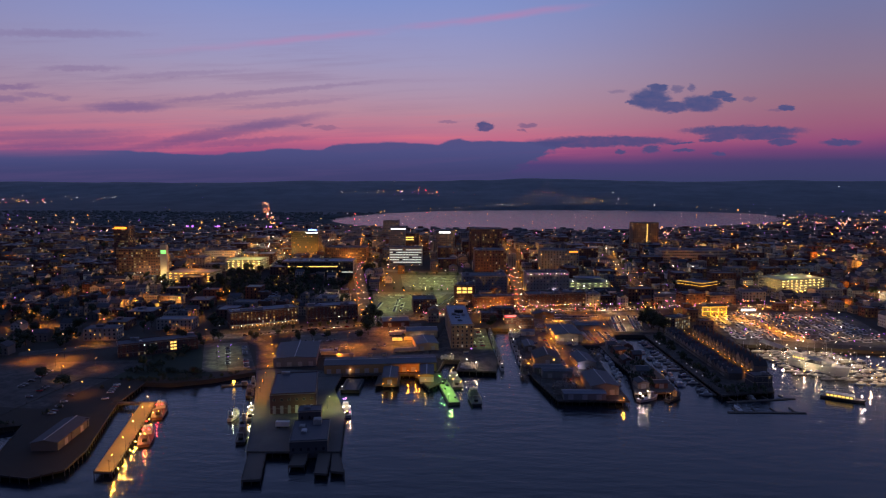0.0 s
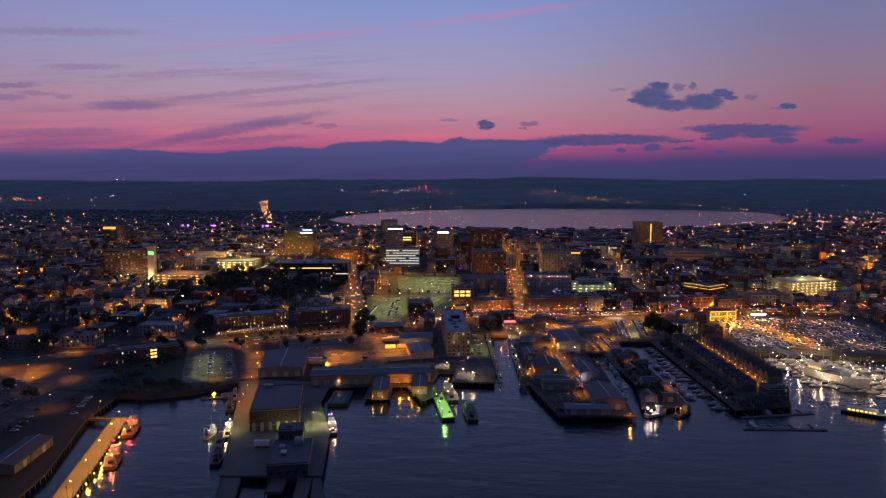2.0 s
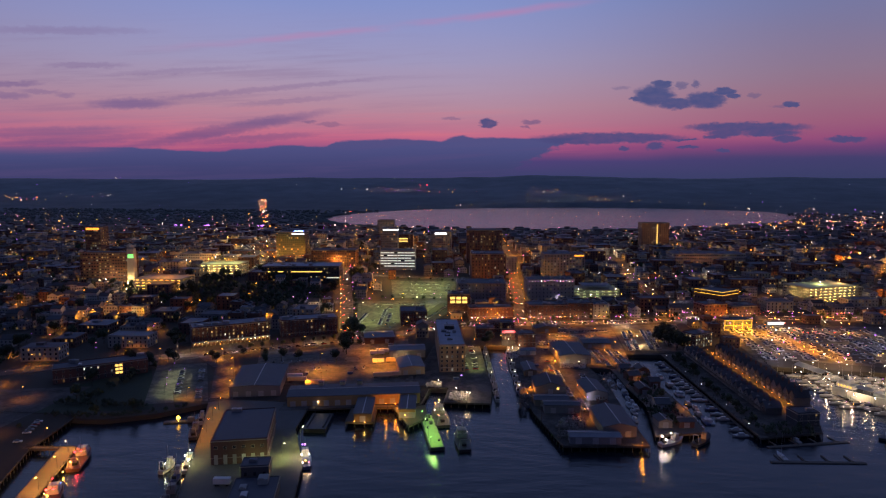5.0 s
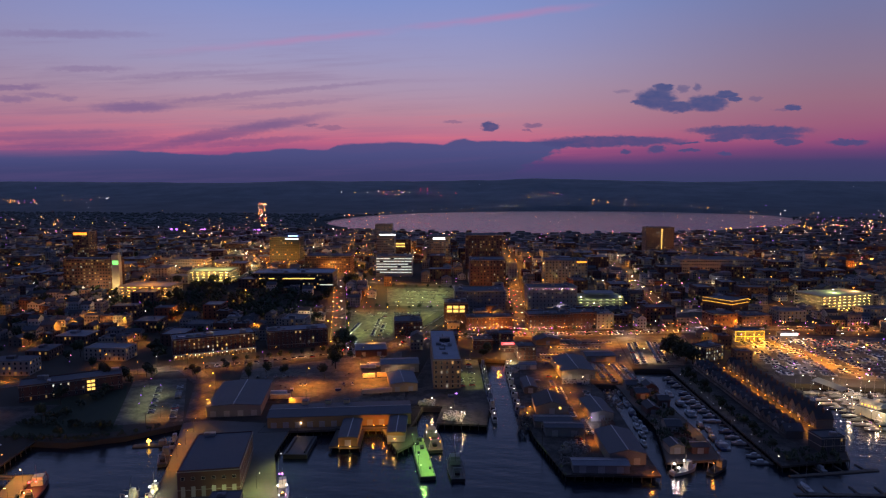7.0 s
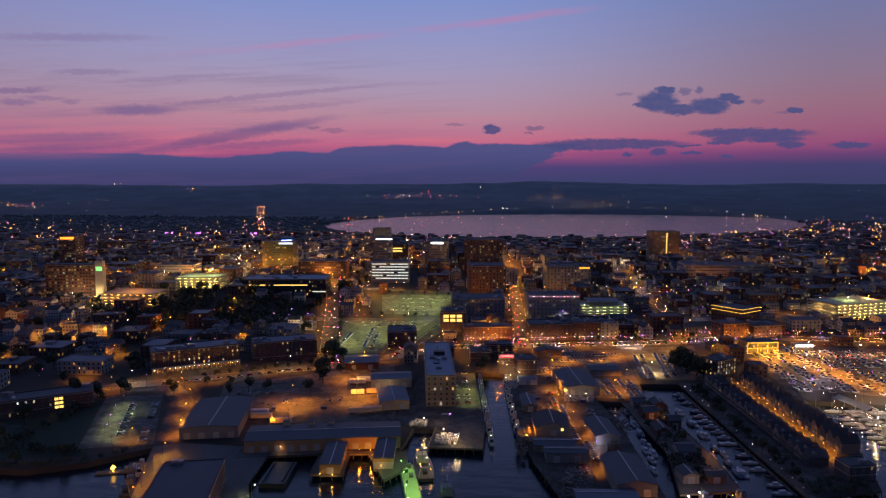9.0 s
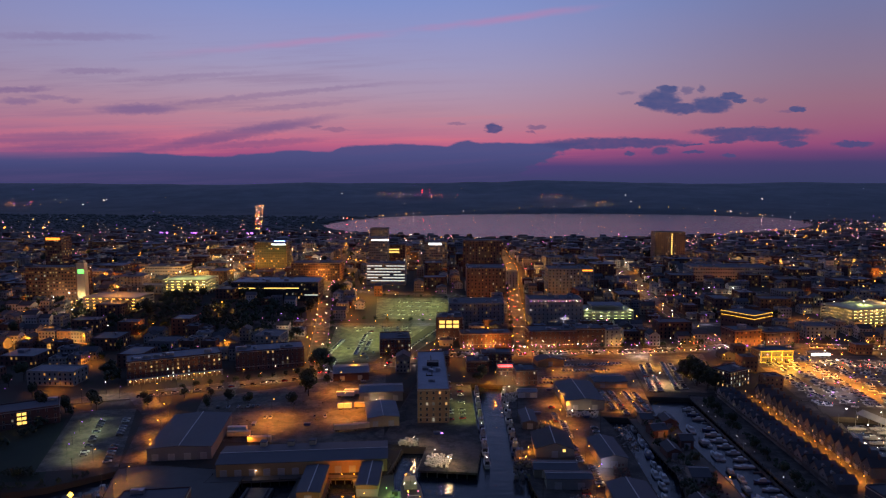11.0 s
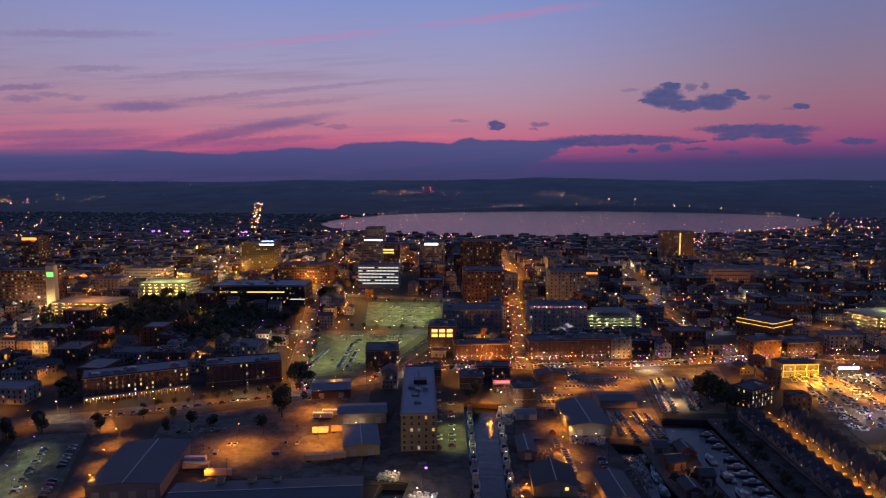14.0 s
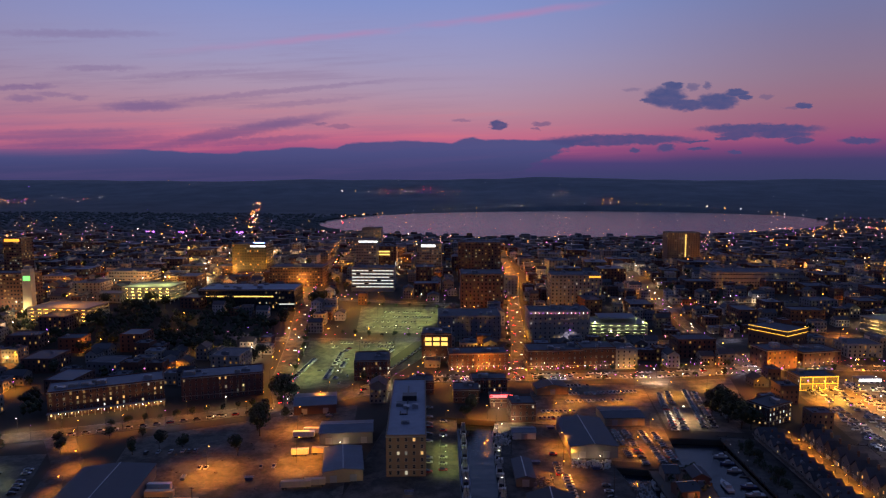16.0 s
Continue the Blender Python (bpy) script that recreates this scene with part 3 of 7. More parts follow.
def street(name, line, width, label="worn asphalt town street", lift=0.22, kerbs=True):
    """A roadway along a line of places, with raised granite kerbs."""
    g, kb = Geo(), Geo()
    pts = []
    for (x0, y0), (x1, y1) in zip(line, line[1:]):
        n = max(1, round(math.hypot(x1 - x0, y1 - y0) / 25))
        pts += [(x0 + (x1 - x0) * i / n, y0 + (y1 - y0) * i / n) for i in range(n)]
    pts.append(line[-1])
    edge = []
    for i, (x, y) in enumerate(pts):
        (xa, ya), (xb, yb) = pts[max(0, i - 1)], pts[min(len(pts) - 1, i + 1)]
        d = math.hypot(xb - xa, yb - ya)
        nx, ny = -(yb - ya) / d * width / 2, (xb - xa) / d * width / 2
        edge.append(((x + nx, y + ny), (x - nx, y - ny), (nx / width * 0.8, ny / width * 0.8)))
        for s in (1, -1):
            px, py = x + s * nx, y + s * ny
            g.v.append((px, py, land_z(px, py) + lift))
    for i in range(len(pts) - 1):
        q = 2 * i
        g.f.append((q, q + 1, q + 3, q + 2))
    g.m = [0] * len(g.f)
    ob = solo(name, g, asphalt, label, "road", kind="structure")
    if kerbs:
        for (l0, r0, n0), (l1, r1, n1) in zip(edge, edge[1:]):
            for p, q, s in ((l0, l1, 1), (r0, r1, -1)):
                ring = [(*p, 0), (*q, 0), (q[0] + s * n1[0], q[1] + s * n1[1], 0), (p[0] + s * n0[0], p[1] + s * n0[1], 0)]
                z = [land_z(a, b) + lift for a, b, _ in ring]
                kb.hull([(a, b, h - 0.5) for (a, b, _), h in zip(ring, z)], [(a, b, h + 0.15) for (a, b, _), h in zip(ring, z)])
        solo("kerb", kb, kerb_stone, "low granite kerb along the street", "kerb", kind="structure")
    return ob


MAIN = [(-420, 500), (-330, 560), (-262, 592), (-196, 628), (-150, 655), (-66, 726), (12, 742), (95, 760), (150, 776), (205, 798), (320, 800), (520, 830)]
CENTRE = [(-3, 742), (-8, 860), (-18, 1000), (-22, 1120), (-45, 1300), (-60, 1500)]
LEFT_ST = [(-150, 655), (-172, 700), (-205, 820), (-238, 930), (-264, 1015), (-282, 1130), (-330, 1350), (-380, 1560)]
RIGHT_ST = [(176, 784), (156, 870), (139, 1056), (120, 1180)]
CROSS = [(-330, 800), (-204, 818), (-94, 838), (-8, 846), (80, 850), (160, 862), (300, 900)]
CROSS_FAR = [(-480, 940), (-258, 985), (-100, 975), (-16, 972), (150, 985), (330, 1030)]
PIER_RD = [(-262, 592), (-228, 556), (-196, 482), (-180, 424)]
street("main_street", MAIN, 15, "busy waterfront street of worn asphalt")
street("centre_street", CENTRE, 12, lift=0.25)
street("left_street", LEFT_ST, 13, lift=0.25)
street("right_street", RIGHT_ST, 11, lift=0.25)
street("cross_street", CROSS, 10, lift=0.19)
street("upper_cross_street", CROSS_FAR, 10, lift=0.19)
street("pier_road", PIER_RD[:3], 15, "pier road of old asphalt under sodium lamps", lift=0.3, kerbs=False)
street("lot_lane", [(-108, 700), (-84, 800), (-78, 850)], 9, "narrow street lined with parked cars", lift=0.19)

patch("car_park", [(-163, 690), (-122, 697), (-98, 832), (-190, 816)], asphalt_old, 0.16, "half-empty car park of pale worn asphalt", "car park")
patch("upper_car_park", [(-158, 852), (-88, 858), (-90, 962), (-180, 952)], asphalt_old, 0.2, "car park of pale worn asphalt behind low hedges", "car park")
patch("freight_yard", [(-190, 520), (-75, 527), (-105, 665), (-216, 592)], asphalt_old, 0.1, "wide empty freight yard under sodium lamps", "yard")
patch("left_car_park", [(-243, 470), (-205, 482), (-248, 566), (-284, 556)], asphalt_old, 0.12, "dim grey car park beside the water", "car park")
patch("wharf_car_park", [(2, 600), (84, 600), (84, 735), (6, 728)], asphalt_old, 0.1, "crowded wharf car park of worn asphalt", "car park")
patch("shore_car_park", [(86, 650), (140, 650), (150, 760), (84, 742)], asphalt_old, 0.13, "crowded shore car park of worn asphalt", "car park")
patch("marina_car_park", [(186, 640), (330, 610), (350, 770), (186, 770)], asphalt_old, 0.16, "large crowded marina car park", "car park")
patch("quay_car_park", [(-420, 380), (-305, 380), (-300, 500), (-420, 470)], asphalt, 0.12, "dim car park on the quay", "car park")
patch("lawn", [(-300, 444), (-232, 462), (-282, 545), (-330, 480)], grass, 0.08, "dark mown grass bank by the water", "lawn")


# ---- wharves ----
def wharf(name, ring, label, top=3.2, deck=timber, piles=True, step=4.5):
    m = Matrix.Identity(4)
    w = thing(name, m, label, "wharf", kind="structure")
    part("deck", Geo().prism(ring, top - 0.9, top), deck, w)
    rim = Geo()
    legs = Geo()
    n = len(ring)
    for i in range(n):
        (x0, y0), (x1, y1) = ring[i], ring[(i + 1) % n]
        d = math.hypot(x1 - x0, y1 - y0)
        rim.beam((x0, y0, top + 0.12), (x1, y1, top + 0.12), 0.16)
        k = max(1, int(d / step))
        for j in range(k):
            x, y = x0 + (x1 - x0) * j / k, y0 + (y1 - y0) * j / k
            legs.cyl(x, y, -3, top + rnd.choice((0.2, 0.2, 1.1)), 0.22, n=6)
    part("edge_beam", rim, pile_wood, w)
    if piles:
        part("piles", legs, pile_wood, w, kind="stuff")
    return w


wharf("quay", [(-322, 338), (-296, 352), (-278, 312), (-262, 289), (-240, 287), (-229, 298), (-234, 322), (-263, 394), (-272, 446), (-322, 446)], "dark earth quay by the water", 3.1, earth)
wharf("long_pier", [(-213, 298), (-204, 299), (-240, 402), (-249, 400)], "long narrow timber pier lit by sodium lamps", 3.0, timber)
wharf("pier_link", [(-268, 395), (-248, 397), (-249, 400), (-268, 399)], "narrow timber walkway to a pier", 3.0, timber)
wharf("fish_pier", [(-147, 331), (-97, 337), (-110, 394), (-131, 442), (-136, 486), (-206, 486), (-181, 424)], "broad concrete fishing pier", 3.2, surface("stained_pier_concrete", (0.10, 0.098, 0.09), 0.9, vary=0.5, scale=0.4, big=0.06))
wharf("finger_pier", [(-136, 299), (-127, 301), (-137, 333), (-146, 331)], "dark timber finger pier", 2.6)
wharf("finger_pier", [(-119, 318), (-111, 319), (-114, 336), (-122, 335)], "dark timber finger pier", 2.6)
wharf("finger_pier", [(-103, 311), (-96.5, 311), (-102, 337), (-109, 336)], "dark timber finger pier", 2.6)
wharf("finger_pier", [(-95.5, 314), (-88.5, 314), (-98, 338), (-101.5, 337)], "dark timber finger pier", 2.6)
wharf("shed_wharf", [(-152, 470), (-108, 481), (-67, 488), (-64.5, 500), (-64.5, 524), (-152, 520)], "timber wharf under a long shed", 3.0)
wharf("landing_wharf", [(-105, 456), (-88, 458), (-92, 484), (-108, 482)], "small timber landing", 3.0)
wharf("arm_wharf", [(-66, 454), (-57, 470), (-62, 492), (-82, 486)], "small timber wharf arm", 3.0)
wharf("office_wharf", [(-51, 498), (-20.5, 499), (-21, 533), (-27, 568), (-38, 646), (-78, 646), (-78, 530), (-51, 528)], "broad asphalt office wharf", 3.25, asphalt)
wharf("middle_wharf", [(23, 436), (70, 441), (66, 478), (58, 560), (49, 594), (46, 644), (-14, 648), (-8, 596), (0, 537), (7, 487)], "broad working wharf of dark timber and asphalt", 3.25, asphalt)
wharf("small_wharf", [(76, 458), (106, 466), (104, 500), (94, 560), (93, 600), (66, 592), (72, 548), (80, 510)], "narrow timber wharf crowded with sheds", 3.0)
wharf("condominium_wharf", [(134, 461), (172, 474), (184, 520), (190, 560), (190, 640), (112, 642), (122, 556)], "long wharf lined with town houses", 3.2, asphalt)

# ---- lamps ----
LIGHTS = {}
SODIUM, PALE, COLD, GREENISH, RED, AMBER = (1.0, 0.32, 0.02), (1.0, 0.66, 0.34), (0.72, 0.68, 1.0), (0.84, 0.95, 0.26), (1.0, 0.05, 0.05), (1.0, 0.55, 0.15)


def lamp_data(rgb, power, radius=0.35, spot=0):
    key = (rgb, power, radius, spot)
    if key not in LIGHTS:
        d = bpy.data.lights.new("lamp", "SPOT" if spot else "POINT")
        if spot:
            d.spot_size, d.spot_blend = radians(spot), 0.75
        d.color, d.energy, d.shadow_soft_size = rgb, power, radius
        LIGHTS[key] = d
    return LIGHTS[key]



# ---- buildings ----
TAKEN = []  # footprints as (x, y, radius)


def take(x, y, rot, w, d, pad=3.0):
    c, s = math.cos(radians(rot)), math.sin(radians(rot))
    n = max(1, round(max(w, d) / 14))
    for i in range(n):
        for j in range(n):
            a, b = w * (i + 0.5) / n, d * (j + 0.5) / n
            TAKEN.append((x + a * c - b * s, y + a * s + b * c, 0.72 * max(w, d) / n + pad))


def free(x, y, r):
    return all((x - a) ** 2 + (y - b) ** 2 > (r + q) ** 2 for a, b, q in TAKEN)


def pane_geo(w, h):
    """A window: a proud frame with a pane set back in it. The pane is a mesh of its own."""
    g = Geo()
    for a, b, c, d in ((-w / 2, 0, w / 2, 0.12), (-w / 2, h - 0.12, w / 2, h), (-w / 2, 0.12, -w / 2 + 0.12, h - 0.12), (w / 2 - 0.12, 0.12, w / 2, h - 0.12), (-w / 2 + 0.12, h / 2 - 0.04, w / 2 - 0.12, h / 2 + 0.04)):
        g.box(a, -0.1, b, c, 0.02, d)
    g.slot = 1
    g.add([(-w / 2 + 0.1, -0.05, 0.1), (w / 2 - 0.1, -0.05, 0.1), (w / 2 - 0.1, -0.05, h - 0.1), (-w / 2 + 0.1, -0.05, h - 0.1)], [(0, 1, 2, 3)])
    return g


PANES = {}


def window_mesh(w, h, pane):
    key = (round(w, 2), round(h, 2), pane.name)
    if key not in PANES:
        PANES[key] = pane_geo(w, h).mesh("window", stone, pane)
    return PANES[key]


def faces_of(w, d, which):
    """Wall faces as start, direction, length and turn: f front, l left, r right, b back."""
    table = {"f": ((0, 0), (1, 0), w, 0), "r": ((w, 0), (0, 1), d, 90), "b": ((w, d), (-1, 0), w, 180), "l": ((0, d), (0, -1), d, 270)}
    return [table[k] for k in which]


def roof_units(parent, w, d, top, n, seed):
    r = random.Random(seed)
    for _ in range(n):
        sx, sy, h = r.uniform(1.5, min(6, w * 0.3)), r.uniform(1.5, min(6, d * 0.3)), r.uniform(0.9, 2.6)
        x, y = r.uniform(1, max(1.1, w - sx - 1)), r.uniform(1, max(1.1, d - sy - 1))
        g = Geo().box(x, y, top - 0.1, x + sx, y + sy, top + h)
        g.box(x + 0.3, y + 0.3, top + h, x + sx * 0.6, y + sy * 0.6, top + h + 0.35)
        part("roof_unit", g, r.choice((steel, render_grey, concrete)), parent)


def building(name, x, y, rot, w, d, h, wall=brick, roof=roof_grey, floors=4, label="", category="building", group="", panes=None, single=False, bay=3.4, sides="flr",
             units=2, sink=4.0, win=(1.2, 1.7), parapet=0.7, base=3.4, z=None, simple=False):
    """A flat-roofed block; its origin is the front left corner."""
    c, s = math.cos(radians(rot)), math.sin(radians(rot))
    cx, cy = x + (w * c - d * s) / 2, y + (w * s + d * c) / 2
    zb = land_z(cx, cy) if z is None else z
    take(x, y, rot, w, d)
    if simple:
        g = Geo().box(0, 0, -sink, w, d, h)
        g.slot = 1
        g.box(0.3, 0.3, h, w - 0.3, d - 0.3, h + 0.3).box(w * 0.3, d * 0.4, h + 0.3, w * 0.5, d * 0.7, h + 2.2)
        g.slot = 2
        step = h / floors
        for (sx, sy), (dx, dy), run, turn in faces_of(w, d, sides):
            n = max(1, int((run - 1.0) / bay))
            for i in range(n):
                for f in range(floors):
                    a0, a1, zz = (i + 0.5) * run / n - 0.7, (i + 0.5) * run / n + 0.7, f * step + step * 0.3
                    q = [(sx + dx * a + dy * 0.06, sy + dy * a - dx * 0.06) for a in (a0, a1)]
                    g.add([(*q[0], zz), (*q[1], zz), (*q[1], zz + step * 0.5), (*q[0], zz + step * 0.5)], [(0, 1, 2, 3)])
        return solo(name, g, (wall, roof, panes or pane_far), label, category, group, m=pose(x, y, zb, 0, 0, rot))
    b = thing(name, pose(x, y, zb, 0, 0, rot), label, category, group)
    body = Geo().box(0, 0, -sink, w, d, h)
    for a in ((0, 0, w, 0.35), (0, d - 0.35, w, d), (0, 0.35, 0.35, d - 0.35), (w - 0.35, 0.35, w, d - 0.35)):
        body.box(a[0], a[1], h, a[2], a[3], h + parapet)
    part("wall", body, wall, b)
    part("roof", Geo().box(0.35, 0.35, h, w - 0.35, d - 0.35, h + 0.12), roof, b)
    trim = wall if wall in (stone, concrete) else stone
    if name != "town_block":
        part("cornice", Geo().box(-0.3, -0.3, h - 0.45, w + 0.3, d + 0.3, h - 0.05), trim, b)
    if single:
        part("string_course", Geo().box(-0.12, -0.12, base, w + 0.12, d + 0.12, base + 0.25), trim, b)
    roof_units(b, w, d, h + 0.12, units, int(x * 7 + y * 3))
    step = (h - base) / max(1, floors - 1) if floors > 1 else h
    ww, wh = win
    wh = min(wh, step * 0.72)
    panes = panes or pane_far
    joined = Geo()
    for (sx, sy), (dx, dy), run, turn in faces_of(w, d, sides):
        n = max(1, int((run - 1.0) / bay))
        for i in range(n):
            p = (i + 0.5) * run / n
            for f in range(floors):
                zz = (base + (f - 1) * step + (step - wh) * 0.5) if f else 0.9
                hh = wh if f else min(2.2, base - 1.3)
                px, py = sx + dx * p, sy + dy * p
                if single:
                    part("window", window_mesh(ww, hh, panes), None, b, at=pose(px, py, zz, 0, 0, turn))
                else:
                    ox, oy = dy * 0.06, -dx * 0.06
                    a0, a1 = p - ww / 2, p + ww / 2
                    q = [(sx + dx * a0 + ox, sy + dy * a0 + oy), (sx + dx * a1 + ox, sy + dy * a1 + oy)]
                    joined.add([(*q[0], zz), (*q[1], zz), (*q[1], zz + hh), (*q[0], zz + hh)], [(0, 1, 2, 3)])
    if not single and joined.f:
        part("glazing", joined, panes, b, kind="stuff")
    return b


def ribbed(x0, x1, z0, z1, n):
    """A ribbed roller door as one folded sheet with thickness."""
    prof = [(0.03, z0)]
    for k in range(n):
        a, b = z0 + (z1 - z0) * k / n, z0 + (z1 - z0) * (k + 1) / n
        prof += [(-0.12, a + 0.02), (-0.2, (a + b) / 2), (-0.12, b - 0.02)]
    prof.append((0.03, z1))
    return Geo().hull([(x1, y, z) for y, z in prof], [(x0, y, z) for y, z in prof])


def shed(name, x, y, rot, w, d, h, rise=2.5, along="y", wall=render_grey, roof=roof_metal, label="", category="shed", doors=2, z=3.2, sink=1.5):
    """A low warehouse with a pitched sheet roof; the origin is the front left corner."""
    take(x, y, rot, w, d)
    b = thing(name, pose(x, y, z, 0, 0, rot), label, category)
    part("wall", Geo().house(0, 0, w, d, -sink, h, h + rise, along), wall, b)
    part("roof", Geo().gable(0, 0, w, d, h, h + rise, 0.5, along), roof, b)
    ridge = Geo()
    if along == "x":
        ridge.box(-0.5, d / 2 - 0.25, h + rise + 0.15, w + 0.5, d / 2 + 0.25, h + rise + 0.42)
    else:
        ridge.box(w / 2 - 0.25, -0.5, h + rise + 0.15, w / 2 + 0.25, d + 0.5, h + rise + 0.42)
    part("ridge_cap", ridge, steel, b)
    for i in range(doors):
        p = (i + 0.5) * w / doors
        part("roller_door", ribbed(p - 1.7, p + 1.7, 0, min(3.6, h - 0.4), 6), steel, b)
    return b


# waterfront heroes
office = building("office_block", -62.6, 564.7, 10, 19.5, 92, 20.5, surface("buff_brick", (0.24, 0.16, 0.10), 0.9, scale=1.5), roof_white, 6, "six-storey buff brick office block with a pale flat roof", "office",
                  panes=pane_hotel_dim, single=True, bay=3.6, sides="fr", units=5, z=3.25, win=(1.5, 1.9))
duct = Geo().box(9.2, 30, 20.6, 9.9, 78, 21.3).box(6.2, 29.4, 20.6, 9.9, 30.1, 21.3).box(5.6, 29.4, 20.6, 6.3, 34, 21.3).box(6.5, 52, 20.6, 14.5, 58, 23.6)
part("roof_duct", duct, steel_dark, office)
fish_hall = building("fish_exchange_hall", -156.2, 388, 16, 28, 46, 12.6, brick_dark, roof_metal, 2, "dark two-storey fish hall with tall pale bay doors", "warehouse", panes=pane_far, single=True, bay=4.4, sides="lr", units=1, z=3.2, parapet=0.5)
for i in range(6):
    a = 2.4 + i * 4.6
    part("bay_door", ribbed(a - 0.95, a + 0.95, 0.1, 5.2, 8), clap_white, fish_hall)
    part("window", window_mesh(1.8, 1.6, pane_hotel_dim), None, fish_hall, at=pose(a, 0, 8.2))
shed("cold_store", -194, 490, 14, 33, 52, 6.6, 1.2, "y", render_grey, roof_metal, "wide dark cold store with a low blue-grey metal roof", "warehouse", 4)
tar_boards = surface("tarred_boards", (0.06, 0.062, 0.068), 0.85)
low = building("pier_store", -123.5, 332, 14, 20, 31, 6.5, tar_boards, roof_metal, 1, "low dark store on a fishing pier", "shed", units=3, z=3.2, sides="fl", base=3.0, parapet=0.4)
building("pier_tower_block", -130, 365, 14, 13, 10, 11, tar_boards, roof_metal, 2, "small dark block beside a pier store", "shed", units=1, z=3.2, parapet=0.4)
shed("long_shed", -149, 477, 13, 85, 23, 6.6, 1.0, "x", surface("ochre_cladding", (0.26, 0.18, 0.09), 0.75), roof_metal, "very long low shed with ochre walls and metal roof", "shed", 12, 3.0)
shed("landing_shed", -100, 457, 9, 10.5, 29, 5.0, 0.4, "y", surface("yellow_boards", (0.17, 0.11, 0.05), 0.8), roof_metal, "small ochre shed on a timber landing", "shed", 1, 3.0)
shed("arm_shed", -74.5, 467, 8, 10, 26, 5.4, 0.4, "y", surface("ochre_boards", (0.26, 0.18, 0.09), 0.8), roof_metal, "ochre shed running out on a wharf arm", "shed", 3, 3.0)
shed("yard_shed", -108, 598.5, 14, 29, 18, 6.2, 1.6, "x", render_grey, roof_pale, "grey yard shed with a pale metal roof", "shed", 3)
shed("yard_shed", -91, 553.5, 17, 19, 29, 5.6, 1.2, "y", surface("tan_cladding", (0.32, 0.24, 0.16), 0.75), roof_pale, "tan yard shed with a pale metal roof", "shed", 2)
shed("street_shed", -139, 641, 17, 26, 24, 5.5, 1.4, "x", brick_dark, roof_pale, "low brick shed beside the street", "shed", 2)
building("brick_house", -121, 714.5, 14, 26, 26, 14.5, brick, roof_grey, 4, "four-storey red brick block beside a car park", "building", panes=pane_hotel_dim, single=True, bay=2.7, sides="fl", units=3)
hotel = building("brick_hotel", -285, 613, 33, 66, 22, 16.0, brick, roof_pale, 5, "long red brick hotel with warm windows and lit arcade", "hotel", panes=pane_single, single=True, bay=3.6, sides="fr", units=9)
for i in range(19):
    a = 0.6 + i * 3.6
    part("arcade_post", Geo().box(a - 0.2, -3.2, 0, a + 0.2, -2.8, 3.4), stone, hotel)
part("arcade_roof", Geo().box(-0.3, -3.5, 3.4, 66.3, 0, 3.75), roof_pale, hotel)
for i in range(18):
    part("arcade_lamp", Geo().ball(2.4 + i * 3.6, -3.4, 3.0, 0.24), bulb_white if i % 3 else bulb_sodium, hotel, "warm glowing arcade lamp")
for i in range(6):
    lt = new("light", lamp_data(AMBER, 900))
    lt.parent, lt.location = hotel, (6 + 11 * i, -4.2, 2.7)
building("brick_store_house", -220.7, 654, 25, 52, 21, 15.5, brick_dark, roof_pale, 5, "long dark brick store house with a pale roof", "building", panes=pane_hotel_dim, single=True, bay=3.6, sides="fr", units=7)
lefty = building("dark_office", -330, 500, 36, 62, 18, 10.5, brick_dark, roof_grey, 3, "dark low office with a few lit windows", "office", panes=pane_hotel_dim, single=True, bay=4.2, sides="fr", units=4)
for i in range(2):
    for k in range(3):
        part("lit_window", Geo().box(40 + i * 2.6, -0.16, 2.2 + k * 2.7, 42.2 + i * 2.6, -0.02, 3.9 + k * 2.7), strip_yellow, lefty, "large warm lit window")
shed("quay_shed", -249, 320, 101, 37, 14, 4.5, 1.5, "x", clap_grey, roof_slate, "dark low shed on the quay", "shed", 2, 3.1)

# the row along the main street and the streets behind it
ROW = [  # x, y, turn, width, depth, height, storeys, kind
    (3.2, 758, 12, 42, 22, 15.4, 4, 0), (44, 767, 12, 26, 22, 16.5, 4, 0), (69.5, 772, 12, 17, 20, 15, 5, 1), (-56.5, 750, 12, 45, 20, 12.8, 4, 0), (-82, 773, 8, 24, 24, 22, 6, 2),
    (-78, 834, 9, 56, 34, 22, 6, 3), (1.7, 850, 9, 55, 26, 25, 6, 1), (23, 965, 8, 54, 30, 36, 10, 3), (-92, 1096, 6, 54, 34, 50, 13, 2), (-72.5, 958, 8, 46, 40, 36, 9, 2),
    (183, 784, 20, 26, 20, 15, 4, 0), (213, 796, 20, 34, 24, 11, 3, 0)]
KINDS = [(brick, "red brick"), (stone, "pale stone"), (brick_dark, "dark"), (render_grey, "grey")]
for i, (x, y, r, w, d, h, n, k) in enumerate(ROW):
    building("street_block", x, y, r, w, d, h, KINDS[k][0], roof_grey, n, "%s town block of %d storeys with %s" % (KINDS[k][1], n, "shops below" if i < 5 else "scattered lit windows"), "building",
             group="town blocks", panes=pane_hotel_dim if i < 7 else pane_tower, single=i < 7, bay=3.9, sides="fr" if x < -20 else "fl", units=5, sink=8)

